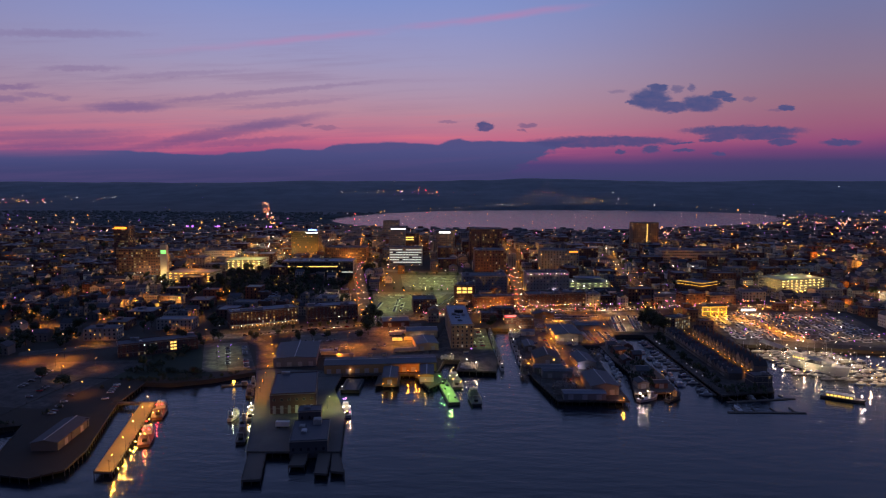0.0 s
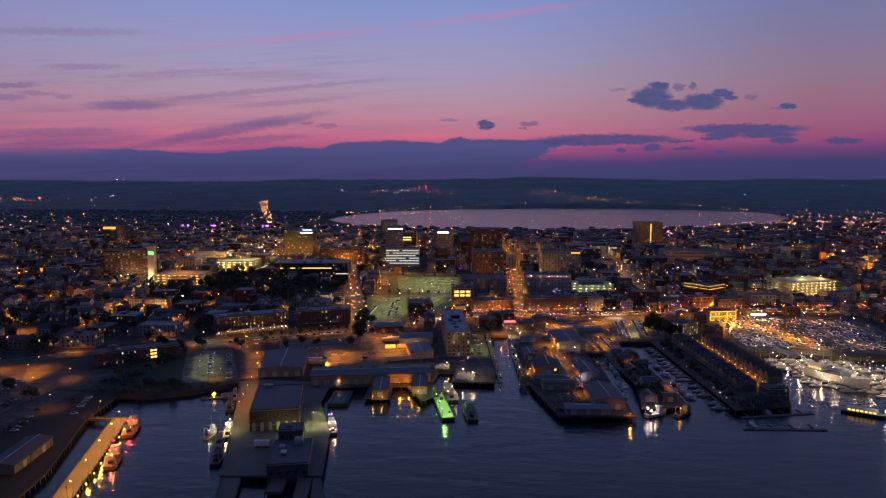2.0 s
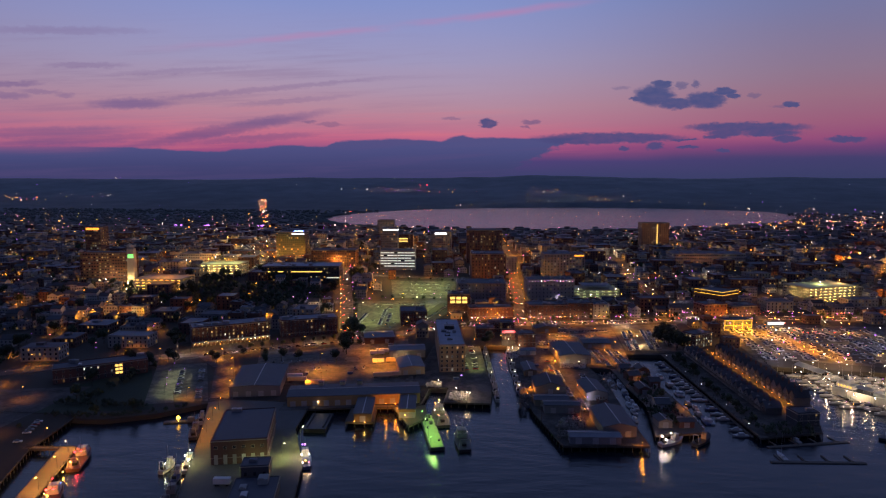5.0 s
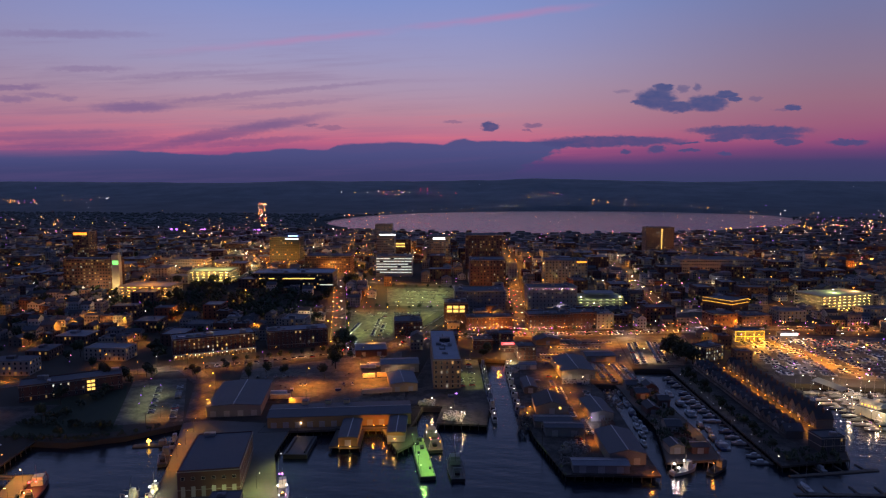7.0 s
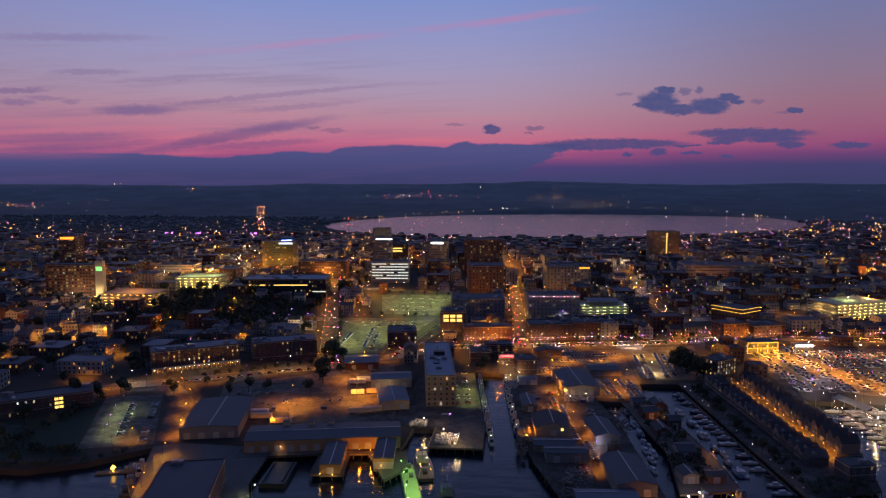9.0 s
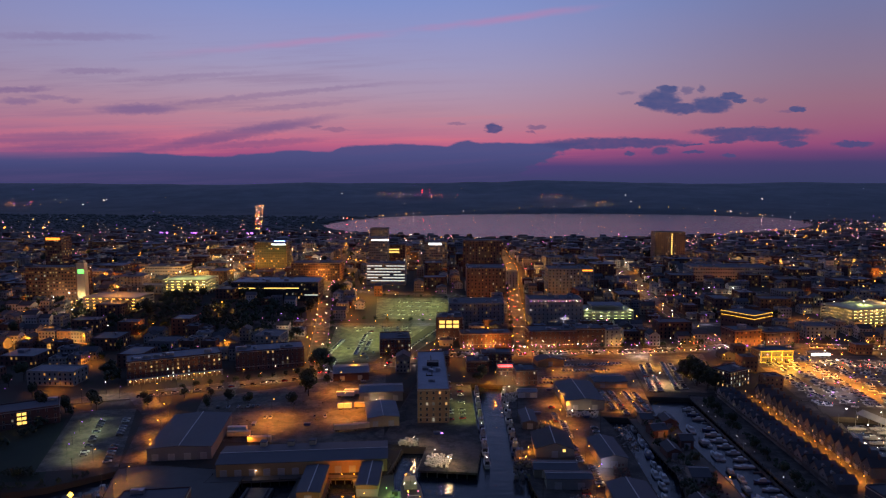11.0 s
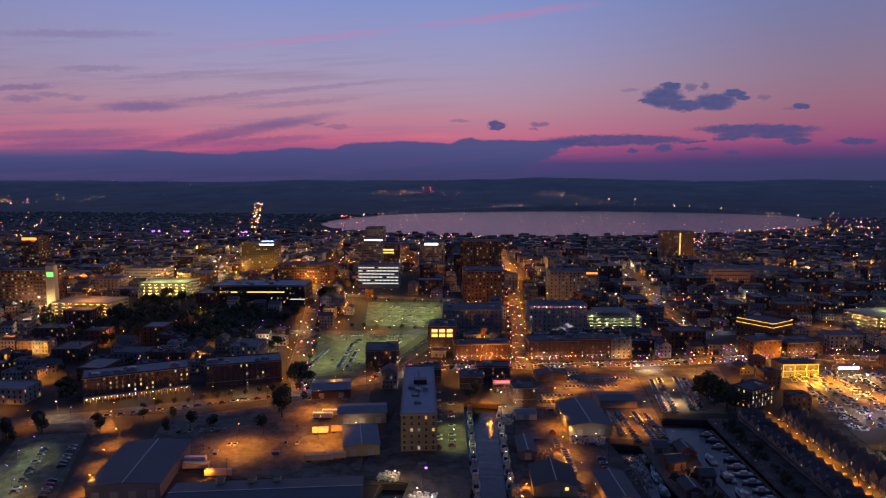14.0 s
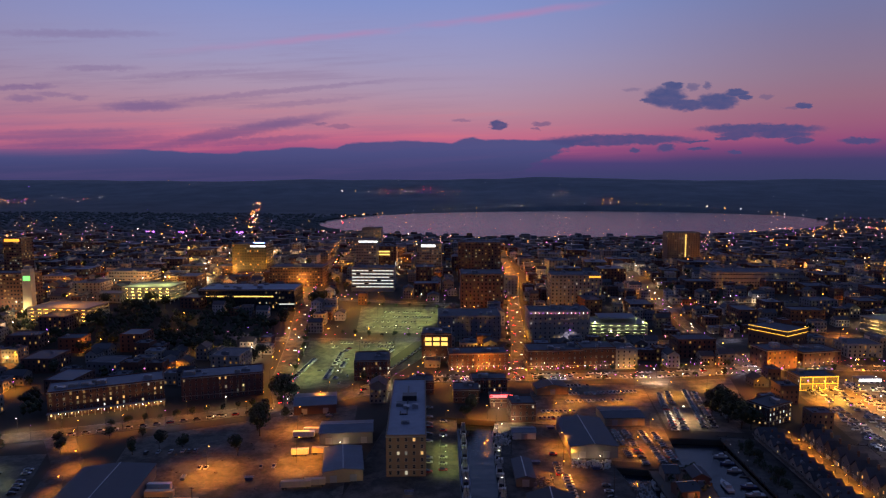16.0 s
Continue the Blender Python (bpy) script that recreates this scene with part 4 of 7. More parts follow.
for ob in [o for o in bpy.data.objects if o.name.startswith("street_block") and o.parent is None]:
    p = ob.matrix_basis.translation
    if p.y < 800:
        run = {3.2: 42, 44: 26, 69.5: 17, -56.5: 45, -82: 24, 185: 28, 213: 34}.get(round(p.x, 1), 20)
        for k in range(int(run / 4)):
            part("shop_lamp", Geo().ball(2 + 4 * k, -0.6, 3.2, (0.2, 0.28, 0.16, 0.22)[k % 4]), (bulb_white, bulb_sodium, bulb_violet, bulb_rosy)[k % 4], ob, "glowing shop front lamp")
        for k in range(max(1, int(run / 16))):
            lt = new("light", lamp_data(AMBER, 1300))
            lt.parent, lt.location = ob, (8 + 16 * k, -2.2, 3.6)

for ob in [o for o in bpy.data.objects if o.name.startswith("street_block") and o.parent is None]:
    p = ob.matrix_basis.translation
    if round(p.x) == -82:
        for k in range(2):
            for i in range(3):
                part("studio_window", Geo().box(3 + i * 6.4, -0.18, 12.6 + k * 4.0, 8.0 + i * 6.4, -0.02, 15.4 + k * 4.0), strip_yellow, ob, "wide warm lit studio window")
    elif round(p.y) == 850:
        for i in range(15):
            part("cornice_lamp", Geo().ball(2 + i * 3.6, -0.6, 23.6, 0.34), (bulb_violet, bulb_white, bulb_rosy)[i % 3], ob, "small cold lamp under the cornice")
    elif round(p.y) == 965:
        part("roof_sign", Geo().box(40, -0.5, 33.5, 52, -0.1, 35.2), sign_orange, ob, "glowing orange roof sign")

TALL = [  # x, y, width, depth, height, storeys, kind of wall, windows
    (-232, 1119, 27, 26, 49, 13, 3, 0), (-214, 1166, 26, 24, 34, 9, 0, 1), (-314, 1454, 35, 28, 38, 10, 3, 1), (-155, 1150, 33, 30, 41, 11, 3, 1), (-397, 1098, 46, 33, 43, 12, 4, 0),
    (-319, 1036, 66, 36, 24, 7, 2, 0), (-546, 833, 63, 20, 37, 10, 0, 1), (-676, 1027, 24, 24, 57, 15, 2, 1), (-500, 985, 50, 30, 19, 5, 3, 0), (216, 1096, 104, 40, 18, 4, 1, 0)]
WALLS = [brick, stone, brick_dark, render_grey, glass_wall]
WORD = ["red brick", "pale stone", "dark brick", "grey", "dark glass"]
towers = []
for x, y, w, d, h, n, k, p in TALL:
    towers.append(building("tower_block", x, y, 6, w, d, h, WALLS[k], roof_grey, n, "%s block of %d storeys in the town centre" % (WORD[k], n), "building", group="tall blocks",
                           panes=pane_busy if p else pane_far, bay=3.2, sides="flr", units=4, sink=12, win=(1.7, 1.5)))
# lit signs and crowns; the lettering cannot be read
part("roof_sign", Geo().box(4, -0.4, 45.8, 29, 0, 47.6), sign_white, towers[0], "glowing white roof sign")
part("roof_sign", Geo().box(6, -0.5, 36.5, 25, 0, 39.5), sign_white, towers[3], "glowing white roof sign")
part("roof_sign", Geo().box(25, -0.5, 39.5, 45, 0, 41.3), sign_white, towers[4], "glowing white roof sign")
part("roof_sign", Geo().box(29, -0.5, 44.6, 44, 0, 45.6), bulb_blue, towers[4], "small glowing blue roof sign")
part("roof_sign", Geo().box(2, -0.5, 52.6, 22, 0, 56), sign_orange, towers[7], "glowing orange roof sign")
part("light_strip", Geo().box(24.5, -0.5, -2, 25.3, 0, 13), strip_white, towers[1], "upright white light strip")

part("lit_floor", Geo().box(1, -0.3, 22, 17, -0.02, 24).box(1, -0.3, 26, 17, -0.02, 28), strip_yellow, towers[1], "warm lit top floor")
white_office = building("bright_office", -212, 1026, 6, 51, 24, 28, concrete, roof_grey, 6, "office block with brightly lit window bands", "office", panes=pane_far, sides="lr", units=4, sink=8)
TAKEN += [(-200, 1003, 22), (-170, 1003, 22), (-80, 1070, 24), (-185, 1085, 20)]
for k in range(6):
    for i in range(10):
        g = Geo().box(0.8 + i * 5.0, -0.12, 4.7 + k * 3.9, 5.4 + i * 5.0, -0.02, 5.9 + k * 3.9)
        part("window_band", g, strip_white if (i * 5 + k * 7) % 11 else pane_busy, white_office)
apartments = building("apartment_tower", 202, 1304, 7, 49, 24, 46, surface("tan_brick", (0.30, 0.19, 0.11), 0.9), roof_grey, 14, "tan brick apartment tower with a lit stair shaft", "apartments", panes=pane_far, sides="flr", units=3, sink=12)
for k in range(13):
    part("stair_window", Geo().box(26.4, -0.15, 1.0 + k * 3.35, 28.6, -0.02, 3.4 + k * 3.35), strip_yellow, apartments, "warm lit stair window")


def garage(name, x, y, rot, w, d, levels, label, tint, rgb=(1.0, 0.66, 0.2)):
    """An open car deck: slabs, columns and parapets, lit inside."""
    zb = land_z(x, y)
    take(x, y, rot, w, d)
    b = thing(name, pose(x, y, zb, 0, 0, rot), label, "garage")
    hh = 3.3
    for k in range(levels + 1):
        part("floor_slab", Geo().box(0, 0, k * hh - 0.35, w, d, k * hh), concrete, b)
        rail = Geo().box(0, 0, k * hh, w, 0.2, k * hh + 1.0).box(0, d - 0.2, k * hh, w, d, k * hh + 1.0).box(0, 0.2, k * hh, 0.2, d - 0.2, k * hh + 1.0).box(w - 0.2, 0.2, k * hh, w, d - 0.2, k * hh + 1.0)
        part("parapet", rail, stone, b)
    cols = Geo()
    n, m = max(2, round(w / 7)), max(2, round(d / 9))
    for i in range(n + 1):
        for j in range(m + 1):
            a, c = 0.35 + (w - 0.7) * i / n, 0.35 + (d - 0.7) * j / m
            cols.box(a - 0.35, c - 0.35, -6, a + 0.35, c + 0.35, levels * hh - 0.35)
    part("columns", cols, stone, b, kind="stuff")
    part("core", Geo().box(7, 9, 0, w - 7, 9.4, levels * hh - 0.4).box(7, 9.4, 0, 7.4, d - 2, levels * hh - 0.4).box(w - 7.4, 9.4, 0, w - 7, d - 2, levels * hh - 0.4), stone, b)
    for k in range(levels):
        for a in (0.2, 0.5, 0.8):
            lt = new("light", lamp_data(rgb, 2400 if rgb[1] < 0.5 else 3600 if levels > 3 else 1200, 0.6))
            lt.parent, lt.location = b, (w * a, 4.5, (k + 1) * hh - 0.8)
    for k in range(levels):
        for a in (0.25, 0.7):
            lt = new("light", lamp_data(rgb, 1500 if rgb[1] < 0.5 else 2500 if levels > 3 else 700, 0.6))
            lt.parent, lt.location = b, (3.0 if x > 0 else w - 3.0, d * a, (k + 1) * hh - 0.9)
    for k in range(levels):
        for i in range(n):
            a = (i + 0.5) * w / n
            part("ceiling_light", Geo().box(a - 1.5, 1.6, (k + 1) * hh - 1.2, a + 1.5, 1.9, (k + 1) * hh - 0.95), tint, b)
    return b


garage("parking_deck", -419, 889, 6, 51, 40, 4, "open parking deck with yellow lit floors", glow("deck_light_yellow", (1.0, 0.68, 0.2), 9))
garage("parking_deck", -459, 806, 2, 58, 36, 4, "low parking deck under sodium lamps", glow("deck_light_orange", (1.0, 0.45, 0.08), 7), (1.0, 0.42, 0.07))
garage("parking_deck", 320, 876, 24, 70, 40, 5, "tall open parking deck with yellow lit floors", glow("deck_light_amber", (1.0, 0.66, 0.22), 8))
canopy = garage("canopy_garage", 58, 872, 7, 52, 34, 3, "parking deck with a flat canopy roof", glow("deck_light_pale", (0.9, 0.95, 0.5), 2.2), (0.85, 1.0, 0.4))
part("canopy", Geo().box(9, 8, 14.2, 44, 30, 14.7), roof_pale, canopy)
for a, c in ((10, 9), (43, 9), (10, 29), (43, 29)):
    part("canopy_post", Geo().cyl(a, c, 9.9, 14.2, 0.3), steel, canopy)
library = building("long_hall", -340, 900, 8, 100, 42, 19.5, glass_wall, roof_white, 4, "long flat hall with a lit window band", "hall", panes=pane_far, sides="flr", units=8, sink=10)
part("window_band", Geo().box(4, -0.2, 12.2, 78, -0.02, 13.4), strip_yellow, library, "long warm lit window band")
part("roof_edge_light", Geo().box(84, -0.3, 4.4, 100, -0.02, 5.4), strip_white, library)

spire = thing("clock_shaft", pose(-479, 825, land_z(-475, 828), 0, 0, 6), "tall slender cream shaft with a green lit dial", "tower")
part("shaft", Geo().hull([(0, 0, -4), (9, 0, -4), (9, 7, -4), (0, 7, -4)], [(0.4, 0.3, 44), (8.6, 0.3, 44), (8.6, 6.7, 44), (0.4, 6.7, 44)]), surface("cream_concrete", (0.45, 0.42, 0.33), 0.85), spire)
part("cap", Geo().box(1.5, 1.2, 44, 7.5, 5.8, 46.5), concrete, spire)
part("dial", Geo().box(1.5, -0.05, 33, 8.2, 0.33, 37.5), glow("green_dial", (0.25, 1.0, 0.2), 1.6), spire, "glowing green dial")
take(-479, 825, 6, 9, 7)

# lamp-lined roof and framed pavilion near the marina
strips = building("strip_lit_hall", 210, 822, 42, 30, 34, 20, brick_dark, roof_grey, 4, "dark hall outlined by yellow strip lights", "hall", panes=pane_far, single=False, units=1)
for zz, a in ((20.5, 0.4), (17.0, 0.6)):
    part("light_strip", Geo().box(-a, -a, zz, 30 + a, -a + 0.25, zz + 0.25), strip_amber, strips, "amber strip light")
    part("light_strip", Geo().box(-a, -a + 0.26, zz, -a + 0.25, 34, zz + 0.25), strip_amber, strips, "amber strip light")
pav = building("corner_pavilion", 189.8, 737, 12, 27, 16, 9.5, surface("yellow_render", (0.2, 0.15, 0.06), 0.8), roof_grey, 2, "yellow pavilion framed by warm strip lights", "pavilion", panes=pane_hotel_dim, single=True, units=1)
for zz in (0.4, 4.8, 9.6):
    part("light_strip", Geo().box(-0.4, -0.4, zz, 27.4, -0.1, zz + 0.25), strip_amber, pav, "yellow strip light")
for a in (0, 9, 18, 27):
    part("light_strip", Geo().box(a - 0.13, -0.42, 0.8, a + 0.13, -0.12, 9.5), strip_amber, pav, "yellow strip light")
tent = thing("lit_canopy", pose(234, 752, 3.2, 0, 0, 10), "small bright white lit canopy on posts", "canopy")
part("top", Geo().box(0, 0, 5, 16, 8, 5.9), roof_pale, tent)
part("front", Geo().box(0, -0.3, 3.6, 16, -0.02, 5.6), sign_white, tent, "glowing white front panel")
for a, c in ((0.4, 0.4), (15.6, 0.4), (0.4, 7.6), (15.6, 7.6)):
    part("post", Geo().cyl(a, c, 0, 5, 0.2), steel, tent)
end_house = building("wharf_house", 135.8, 672.5, -52, 15, 22, 12, brick_dark, roof_slate, 4, "dark end house with rows of amber windows", "building", panes=pane_single, single=True, bay=3.0, sides="fr", units=2)

building("shingle_block", 161, 482, 14, 14, 11, 8.0, tar_boards, roof_slate, 3, "dark shingled block closing the wharf lane", "building", panes=pane_hotel_dim, single=True, bay=3.4, sides="fr", units=1, z=3.2)
neon = building("lobster_restaurant", -19.3, 672, 9, 14, 14, 6.0, brick_dark, roof_grey, 2, "small restaurant with a red neon roof sign", "restaurant", panes=pane_single, single=True, units=1)
for zz in (7.0, 8.3):
    part("neon_tube", Geo().box(-0.4, -0.6, zz, 14.4, -0.4, zz + 0.35), sign_red, neon, "red neon tube")
part("sign_bars", Geo().box(1.5, -0.6, 7.55, 12, -0.42, 8.1), sign_red, neon)
part("sign_pole", Geo().cyl(7, 2, 6, 13, 0.18), steel, neon)
building("brick_restaurant", -5, 648, 13, 15, 15, 11, brick, roof_grey, 3, "three-storey brick house on the wharf head", "building", panes=pane_hotel_dim, single=True, bay=3, units=2, z=3.25)
shed("wharf_shed", 8.7, 523, 6, 20.5, 24, 4.6, 3.4, "y", clap_grey, roof_slate, "dark gabled wharf shed with a lit gable window", "shed", 1, 3.25)
part("gable_window", Geo().box(14.4, -0.2, 3.2, 16.0, -0.02, 4.6), strip_yellow, bpy.data.objects["wharf_shed"], "small warm lit window")
shed("bait_shed", 8, 498, 6, 22, 11, 4.2, 1.0, "x", clap_grey, roof_metal, "low bait shed with a metal roof", "shed", 2, 3.25)
shed("ice_shed", 14, 486, 6, 22, 9, 5.2, 0.8, "x", render_grey, roof_metal, "low flat ice shed on a wharf", "shed", 2, 3.25)
shed("pier_end_shed", 27, 439, 6, 28, 9, 4.0, 0.8, "x", render_grey, roof_pale, "low shed with a pale roof on the pier end", "shed", 3, 3.25)
shed("net_store", 46, 451, 8, 19, 34, 6.0, 2.2, "y", clap_grey, roof_metal, "long dark net store with a metal roof", "shed", 2, 3.25)
shed("gear_shed", 42, 514, 10, 14, 28, 5.0, 1.8, "y", clap_grey, roof_metal, "dark gear shed on the wharf edge", "shed", 1, 3.25)
shed("chandlery", 28, 600, 9, 25, 42, 6.2, 1.6, "y", render_grey, roof_metal, "large chandlery shed with a blue-grey roof", "shed", 2, 3.25)
shed("side_store", 50, 650, 10, 24, 20, 4.6, 1.0, "x", surface("sand_cladding", (0.3, 0.24, 0.17), 0.8), roof_metal, "low sand-coloured store in a car park", "shed", 2)
shed("gate_house", 10, 701, 15, 22, 13, 4.4, 2.6, "y", surface("ochre_clapboard", (0.36, 0.22, 0.10), 0.85), roof_slate, "ochre gabled gate house by the street", "shed", 1)
shed("crab_shed", 1, 563, 8, 9, 22, 4.0, 1.4, "y", clap_grey, roof_metal, "dark crab shed beside the basin", "shed", 1, 3.25)
shed("dock_hut", -3, 621, 10, 13, 9, 3.8, 1.0, "x", clap_white, roof_pale, "pale dock hut at the basin head", "shed", 1, 3.25)
for x, y, w, d, h in ((80, 470, 8, 10, 4), (92, 472, 9, 8, 3.6), (84, 500, 9, 12, 4.4), (78, 530, 8, 12, 4), (88, 545, 7, 9, 5), (76, 560, 9, 10, 4.2), (84, 575, 8, 10, 4.6), (72, 580, 7, 9, 3.8)):
    shed("fish_shack", x, y, rnd.uniform(0, 18), w, d, h, rnd.uniform(1.2, 2.4), rnd.choice("xy"), rnd.choice((clap_grey, brick_dark, clap_grey)), roof_slate, "small weathered shingle shack on a narrow wharf", "shed", 1, 3.0)

building("dark_store", -44, 678, 9, 17, 16, 8.5, brick_dark, roof_grey, 2, "dark two-storey store at the basin head", "building", panes=pane_hotel_dim, single=True, bay=3.4, sides="fr", units=3)
building("chandler_house", -34, 700, 10, 24, 14, 9.5, brick, roof_grey, 3, "low brick house behind the basin head", "building", panes=pane_hotel_dim, single=True, bay=3.2, sides="fr", units=3)
building("lane_house", -76, 690, 10, 17, 15, 9.0, brick_dark, roof_slate, 2, "dark house at the end of an office lane", "building", panes=pane_hotel_dim, single=True, bay=3.4, sides="fr", units=2)

# ---- town houses on the long wharf ----
def town_house(m, label):
    b = thing("town_house", m, label, "house", "wharf town houses")
    w, d = 7.4, 10.0
    part("wall", Geo().house(0, 0, w, d, -0.5, 5.6, 9.8, "y"), clap_grey, b)
    part("roof", Geo().gable(0, 0, w, d, 5.6, 9.8, 0.4, "y"), roof_slate, b)
    dorm = Geo().house(w * 0.08, 5.8, w * 0.5, 8.0, 6.5, 8.0, 8.9, "x")
    part("dormer", dorm, clap_grey, b)
    part("chimney", Geo().box(w * 0.55, 5.0, 8.6, w * 0.55 + 0.9, 5.9, 11.6), brick, b)
    for a in (1.6, 5.8):
        for k in (0.8, 3.4):
            part("window", window_mesh(1.1, 1.5, pane_hotel_dim), None, b, at=pose(a, 0, k))
    part("garage_door", Geo().box(2.4, -0.15, 0, 5.0, 0.02, 2.3), clap_white, b)
    part("back_window", window_mesh(1.6, 1.6, pane_hotel_dim), None, b, at=pose(3.7, d, 4.0, 0, 0, 180))
    part("balcony", Geo().box(0.8, d, 3.2, w - 0.8, d + 1.6, 3.4).box(0.8, d + 1.5, 3.4, w - 0.8, d + 1.6, 4.4), timber, b)
    return b


lane_a, lane_b = Vector((152, 646)), Vector((170, 500))
lane_d = (lane_b - lane_a).normalized()
lane_n = Vector((-lane_d.y, lane_d.x))
first = None
for i in range(18):
    p = lane_a + lane_d * (i * 8.0 + 1)
    for side in (1, -1):
        if side == 1 and i > 15:
            continue
        q = p + lane_n * (5.4 if side == 1 else -10.5)
        turn = math.degrees(math.atan2(lane_d.y, lane_d.x)) + (0 if side == 1 else 180)
        o = q if side == 1 else q + lane_d * 7.4
        m = pose(o.x, o.y, 3.2, 0, 0, turn) @ Matrix.Diagonal((1, 1, 1 if side == 1 else 0.8, 1))
        if first is None:
            first = town_house(m, "steep-gabled grey shingle town house on a wharf")
        else:
            copy_thing(first, m)
street("wharf_lane", [(150, 660), (152, 646), (171, 492)], 8, "wharf lane lit by sodium lamps", lift=0.28, kerbs=False)
TAKEN += [(150, 600, 60), (160, 530, 50)]

# ---- street lamps ----
MODELS = {}
POST = {"sodium": (SODIUM, bulb_sodium, "steel street lamp with a glowing orange head"), "white": (PALE, bulb_white, "steel street lamp with a warm white head"),
        "cold": (COLD, bulb_violet, "steel street lamp with a cold violet-white head"), "violet": ((0.75, 0.85, 0.45), bulb_violet, "slim car park lamp with a violet-white head"), "amber": ((1.0, 0.44, 0.05), bulb_sodium, "steel street lamp with a golden head"), "pier": ((1.0, 0.44, 0.05), bulb_pier, "steel street lamp with a bright golden head"), "green": (GREENISH, bulb_white, "car park lamp with a pale greenish light")}


def street_lamp(x, y, kind, h=9.0, power=6000, size=0.42, turn=0.0, z=None, spot=150, word=""):
    z = land_z(x, y) + 0.2 if z is None else z
    far = y > 760
    key = (kind, h, power, size, spot, far, word)
    if key in MODELS:
        return copy_thing(MODELS[key], pose(x, y, z, 0, 0, turn))
    rgb, bulb, label = POST[kind]
    power = power * (0.3 if kind == "cold" else 1.0)
    word = word or "pier_lamp" if word or h <= 6 else "yard_lamp" if h >= 10 else "street_lamp"
    label = label.replace("street lamp", word.replace("_", " "))
    if far:
        g = Geo().cyl(0, 0, -0.6, h, 0.11, 0.07, 5).beam((0, 0, h - 0.1), (1.6, 0, h + 0.25), 0.05)
        g.slot = 1
        g.ball(1.65, 0, h + 0.02, size, 0.6)
        b = solo(word, g, (steel_dark, bulb), label, word.replace("_", " "), word.replace("_", " ") + "s", m=pose(x, y, z, 0, 0, turn))
        lt = new("light", lamp_data(rgb, power * (1.7 if spot else 1.0), 0.35, spot))
        lt.parent, lt.location = b, (1.65, 0, h - 0.45)
        MODELS[key] = b
        return b
    b = thing(word, pose(x, y, z, 0, 0, turn), label, word.replace("_", " "), word.replace("_", " ") + "s")
    pole = part("pole", Geo().cyl(0, 0, -0.6, h, 0.11, 0.07, 6).beam((0, 0, h - 0.1), (1.6, 0, h + 0.25), 0.05).box(1.2, -0.2, h + 0.2, 2.1, 0.2, h + 0.36), steel_dark, b)
    part("head", Geo().ball(1.65, 0, h + 0.02, size, 0.6), bulb, pole, "glowing lamp head")
    lt = new("light", lamp_data(rgb, power * (1.7 if spot else 1.0), 0.35, spot))
    lt.parent = b
    lt.location = (1.65, 0, h - 0.45)
    MODELS[key] = b
    return b


def along(line, step, off, start=0.0):
    """Places beside a line, with the way the line runs there."""
    out, left = [], start
    for (x0, y0), (x1, y1) in zip(line, line[1:]):
        d = math.hypot(x1 - x0, y1 - y0)
        t = left
        while t < d:
            ux, uy = (x1 - x0) / d, (y1 - y0) / d
            out.append((x0 + ux * t - uy * off, y0 + uy * t + ux * off, math.degrees(math.atan2(uy, ux))))
            t += step
        left = t - d
    return out


for i, (x, y, a) in enumerate(along(MAIN, 23, 8.6)):
    if x > -300:
        street_lamp(x, y, ("sodium", "sodium", "white", "sodium", "cold")[i % 5], power=6000 if x < -100 else 11000, size=0.36, turn=a - 90)
for i, (x, y, a) in enumerate(along(MAIN, 23, -8.6, 11)):
    if x > -300:
        street_lamp(x, y, ("sodium", "cold", "sodium")[i % 3], power=6000 if x < -100 else 11000, size=0.36, turn=a + 90)
for i, (x, y, a) in enumerate(along(CENTRE, 26, -7.0, 8)):
    street_lamp(x, y, "sodium", power=7000, size=0.3, turn=a + 90)
for i, (x, y, a) in enumerate(along(CENTRE, 40, 7.0, 20)):
    street_lamp(x, y, "sodium", power=7000, size=0.3, turn=a - 90)
for i, (x, y, a) in enumerate(along(LEFT_ST, 24, 7.6, 10)):
    street_lamp(x, y, "sodium", power=7000, size=0.32, turn=a - 90)
for line, off, step in ((RIGHT_ST, 6.4, 32), (CROSS, 6.2, 36), (CROSS_FAR, 6.2, 38)):
    for i, (x, y, a) in enumerate(along(line, step, off, 12)):
        street_lamp(x, y, ("sodium", "sodium", "cold", "white")[i % 4], power=9500, size=0.6, turn=a - 90)
for x, y, a in along([(152, 648), (171, 496)], 11, 0.2, 3):
    street_lamp(x, y, "sodium", 3.6, 4200, 0.36, a - 90, 3.3, 158)
for x, y, a in along(PIER_RD[:3], 30, 7.2, 26):
    street_lamp(x, y, "sodium", 9.0, 11000, 0.5, a - 90, None, 130)
# car parks, yards and piers
for x, y in ((-262, 540), (-256, 522), (-247, 527), (-248, 505), (-240, 490), (-233, 492)):
    street_lamp(x, y, "violet", 7.0, 1700, 0.42)
for x, y in ((-164, 728), (-130, 762), (-160, 796), (-112, 808)):
    street_lamp(x, y, "green", 20.0, 24000, 0.3, 0, None, 160)
for x, y in ((-144, 880), (-108, 885), (-150, 930), (-112, 935)):
    street_lamp(x, y, "green", 20.0, 26000, 0.3, 0, None, 160)
for x, y in ((-128, 618), (-152, 556), (-112, 574)):
    street_lamp(x, y, "sodium", 14.0, 30000, 0.4, 0, None, 150)
for x, y in ((-41, 600), (-44, 640), (-49, 690), (-37, 580)):
    street_lamp(x, y, "amber" if y > 610 else "green", 8.0, 3800, 0.3)
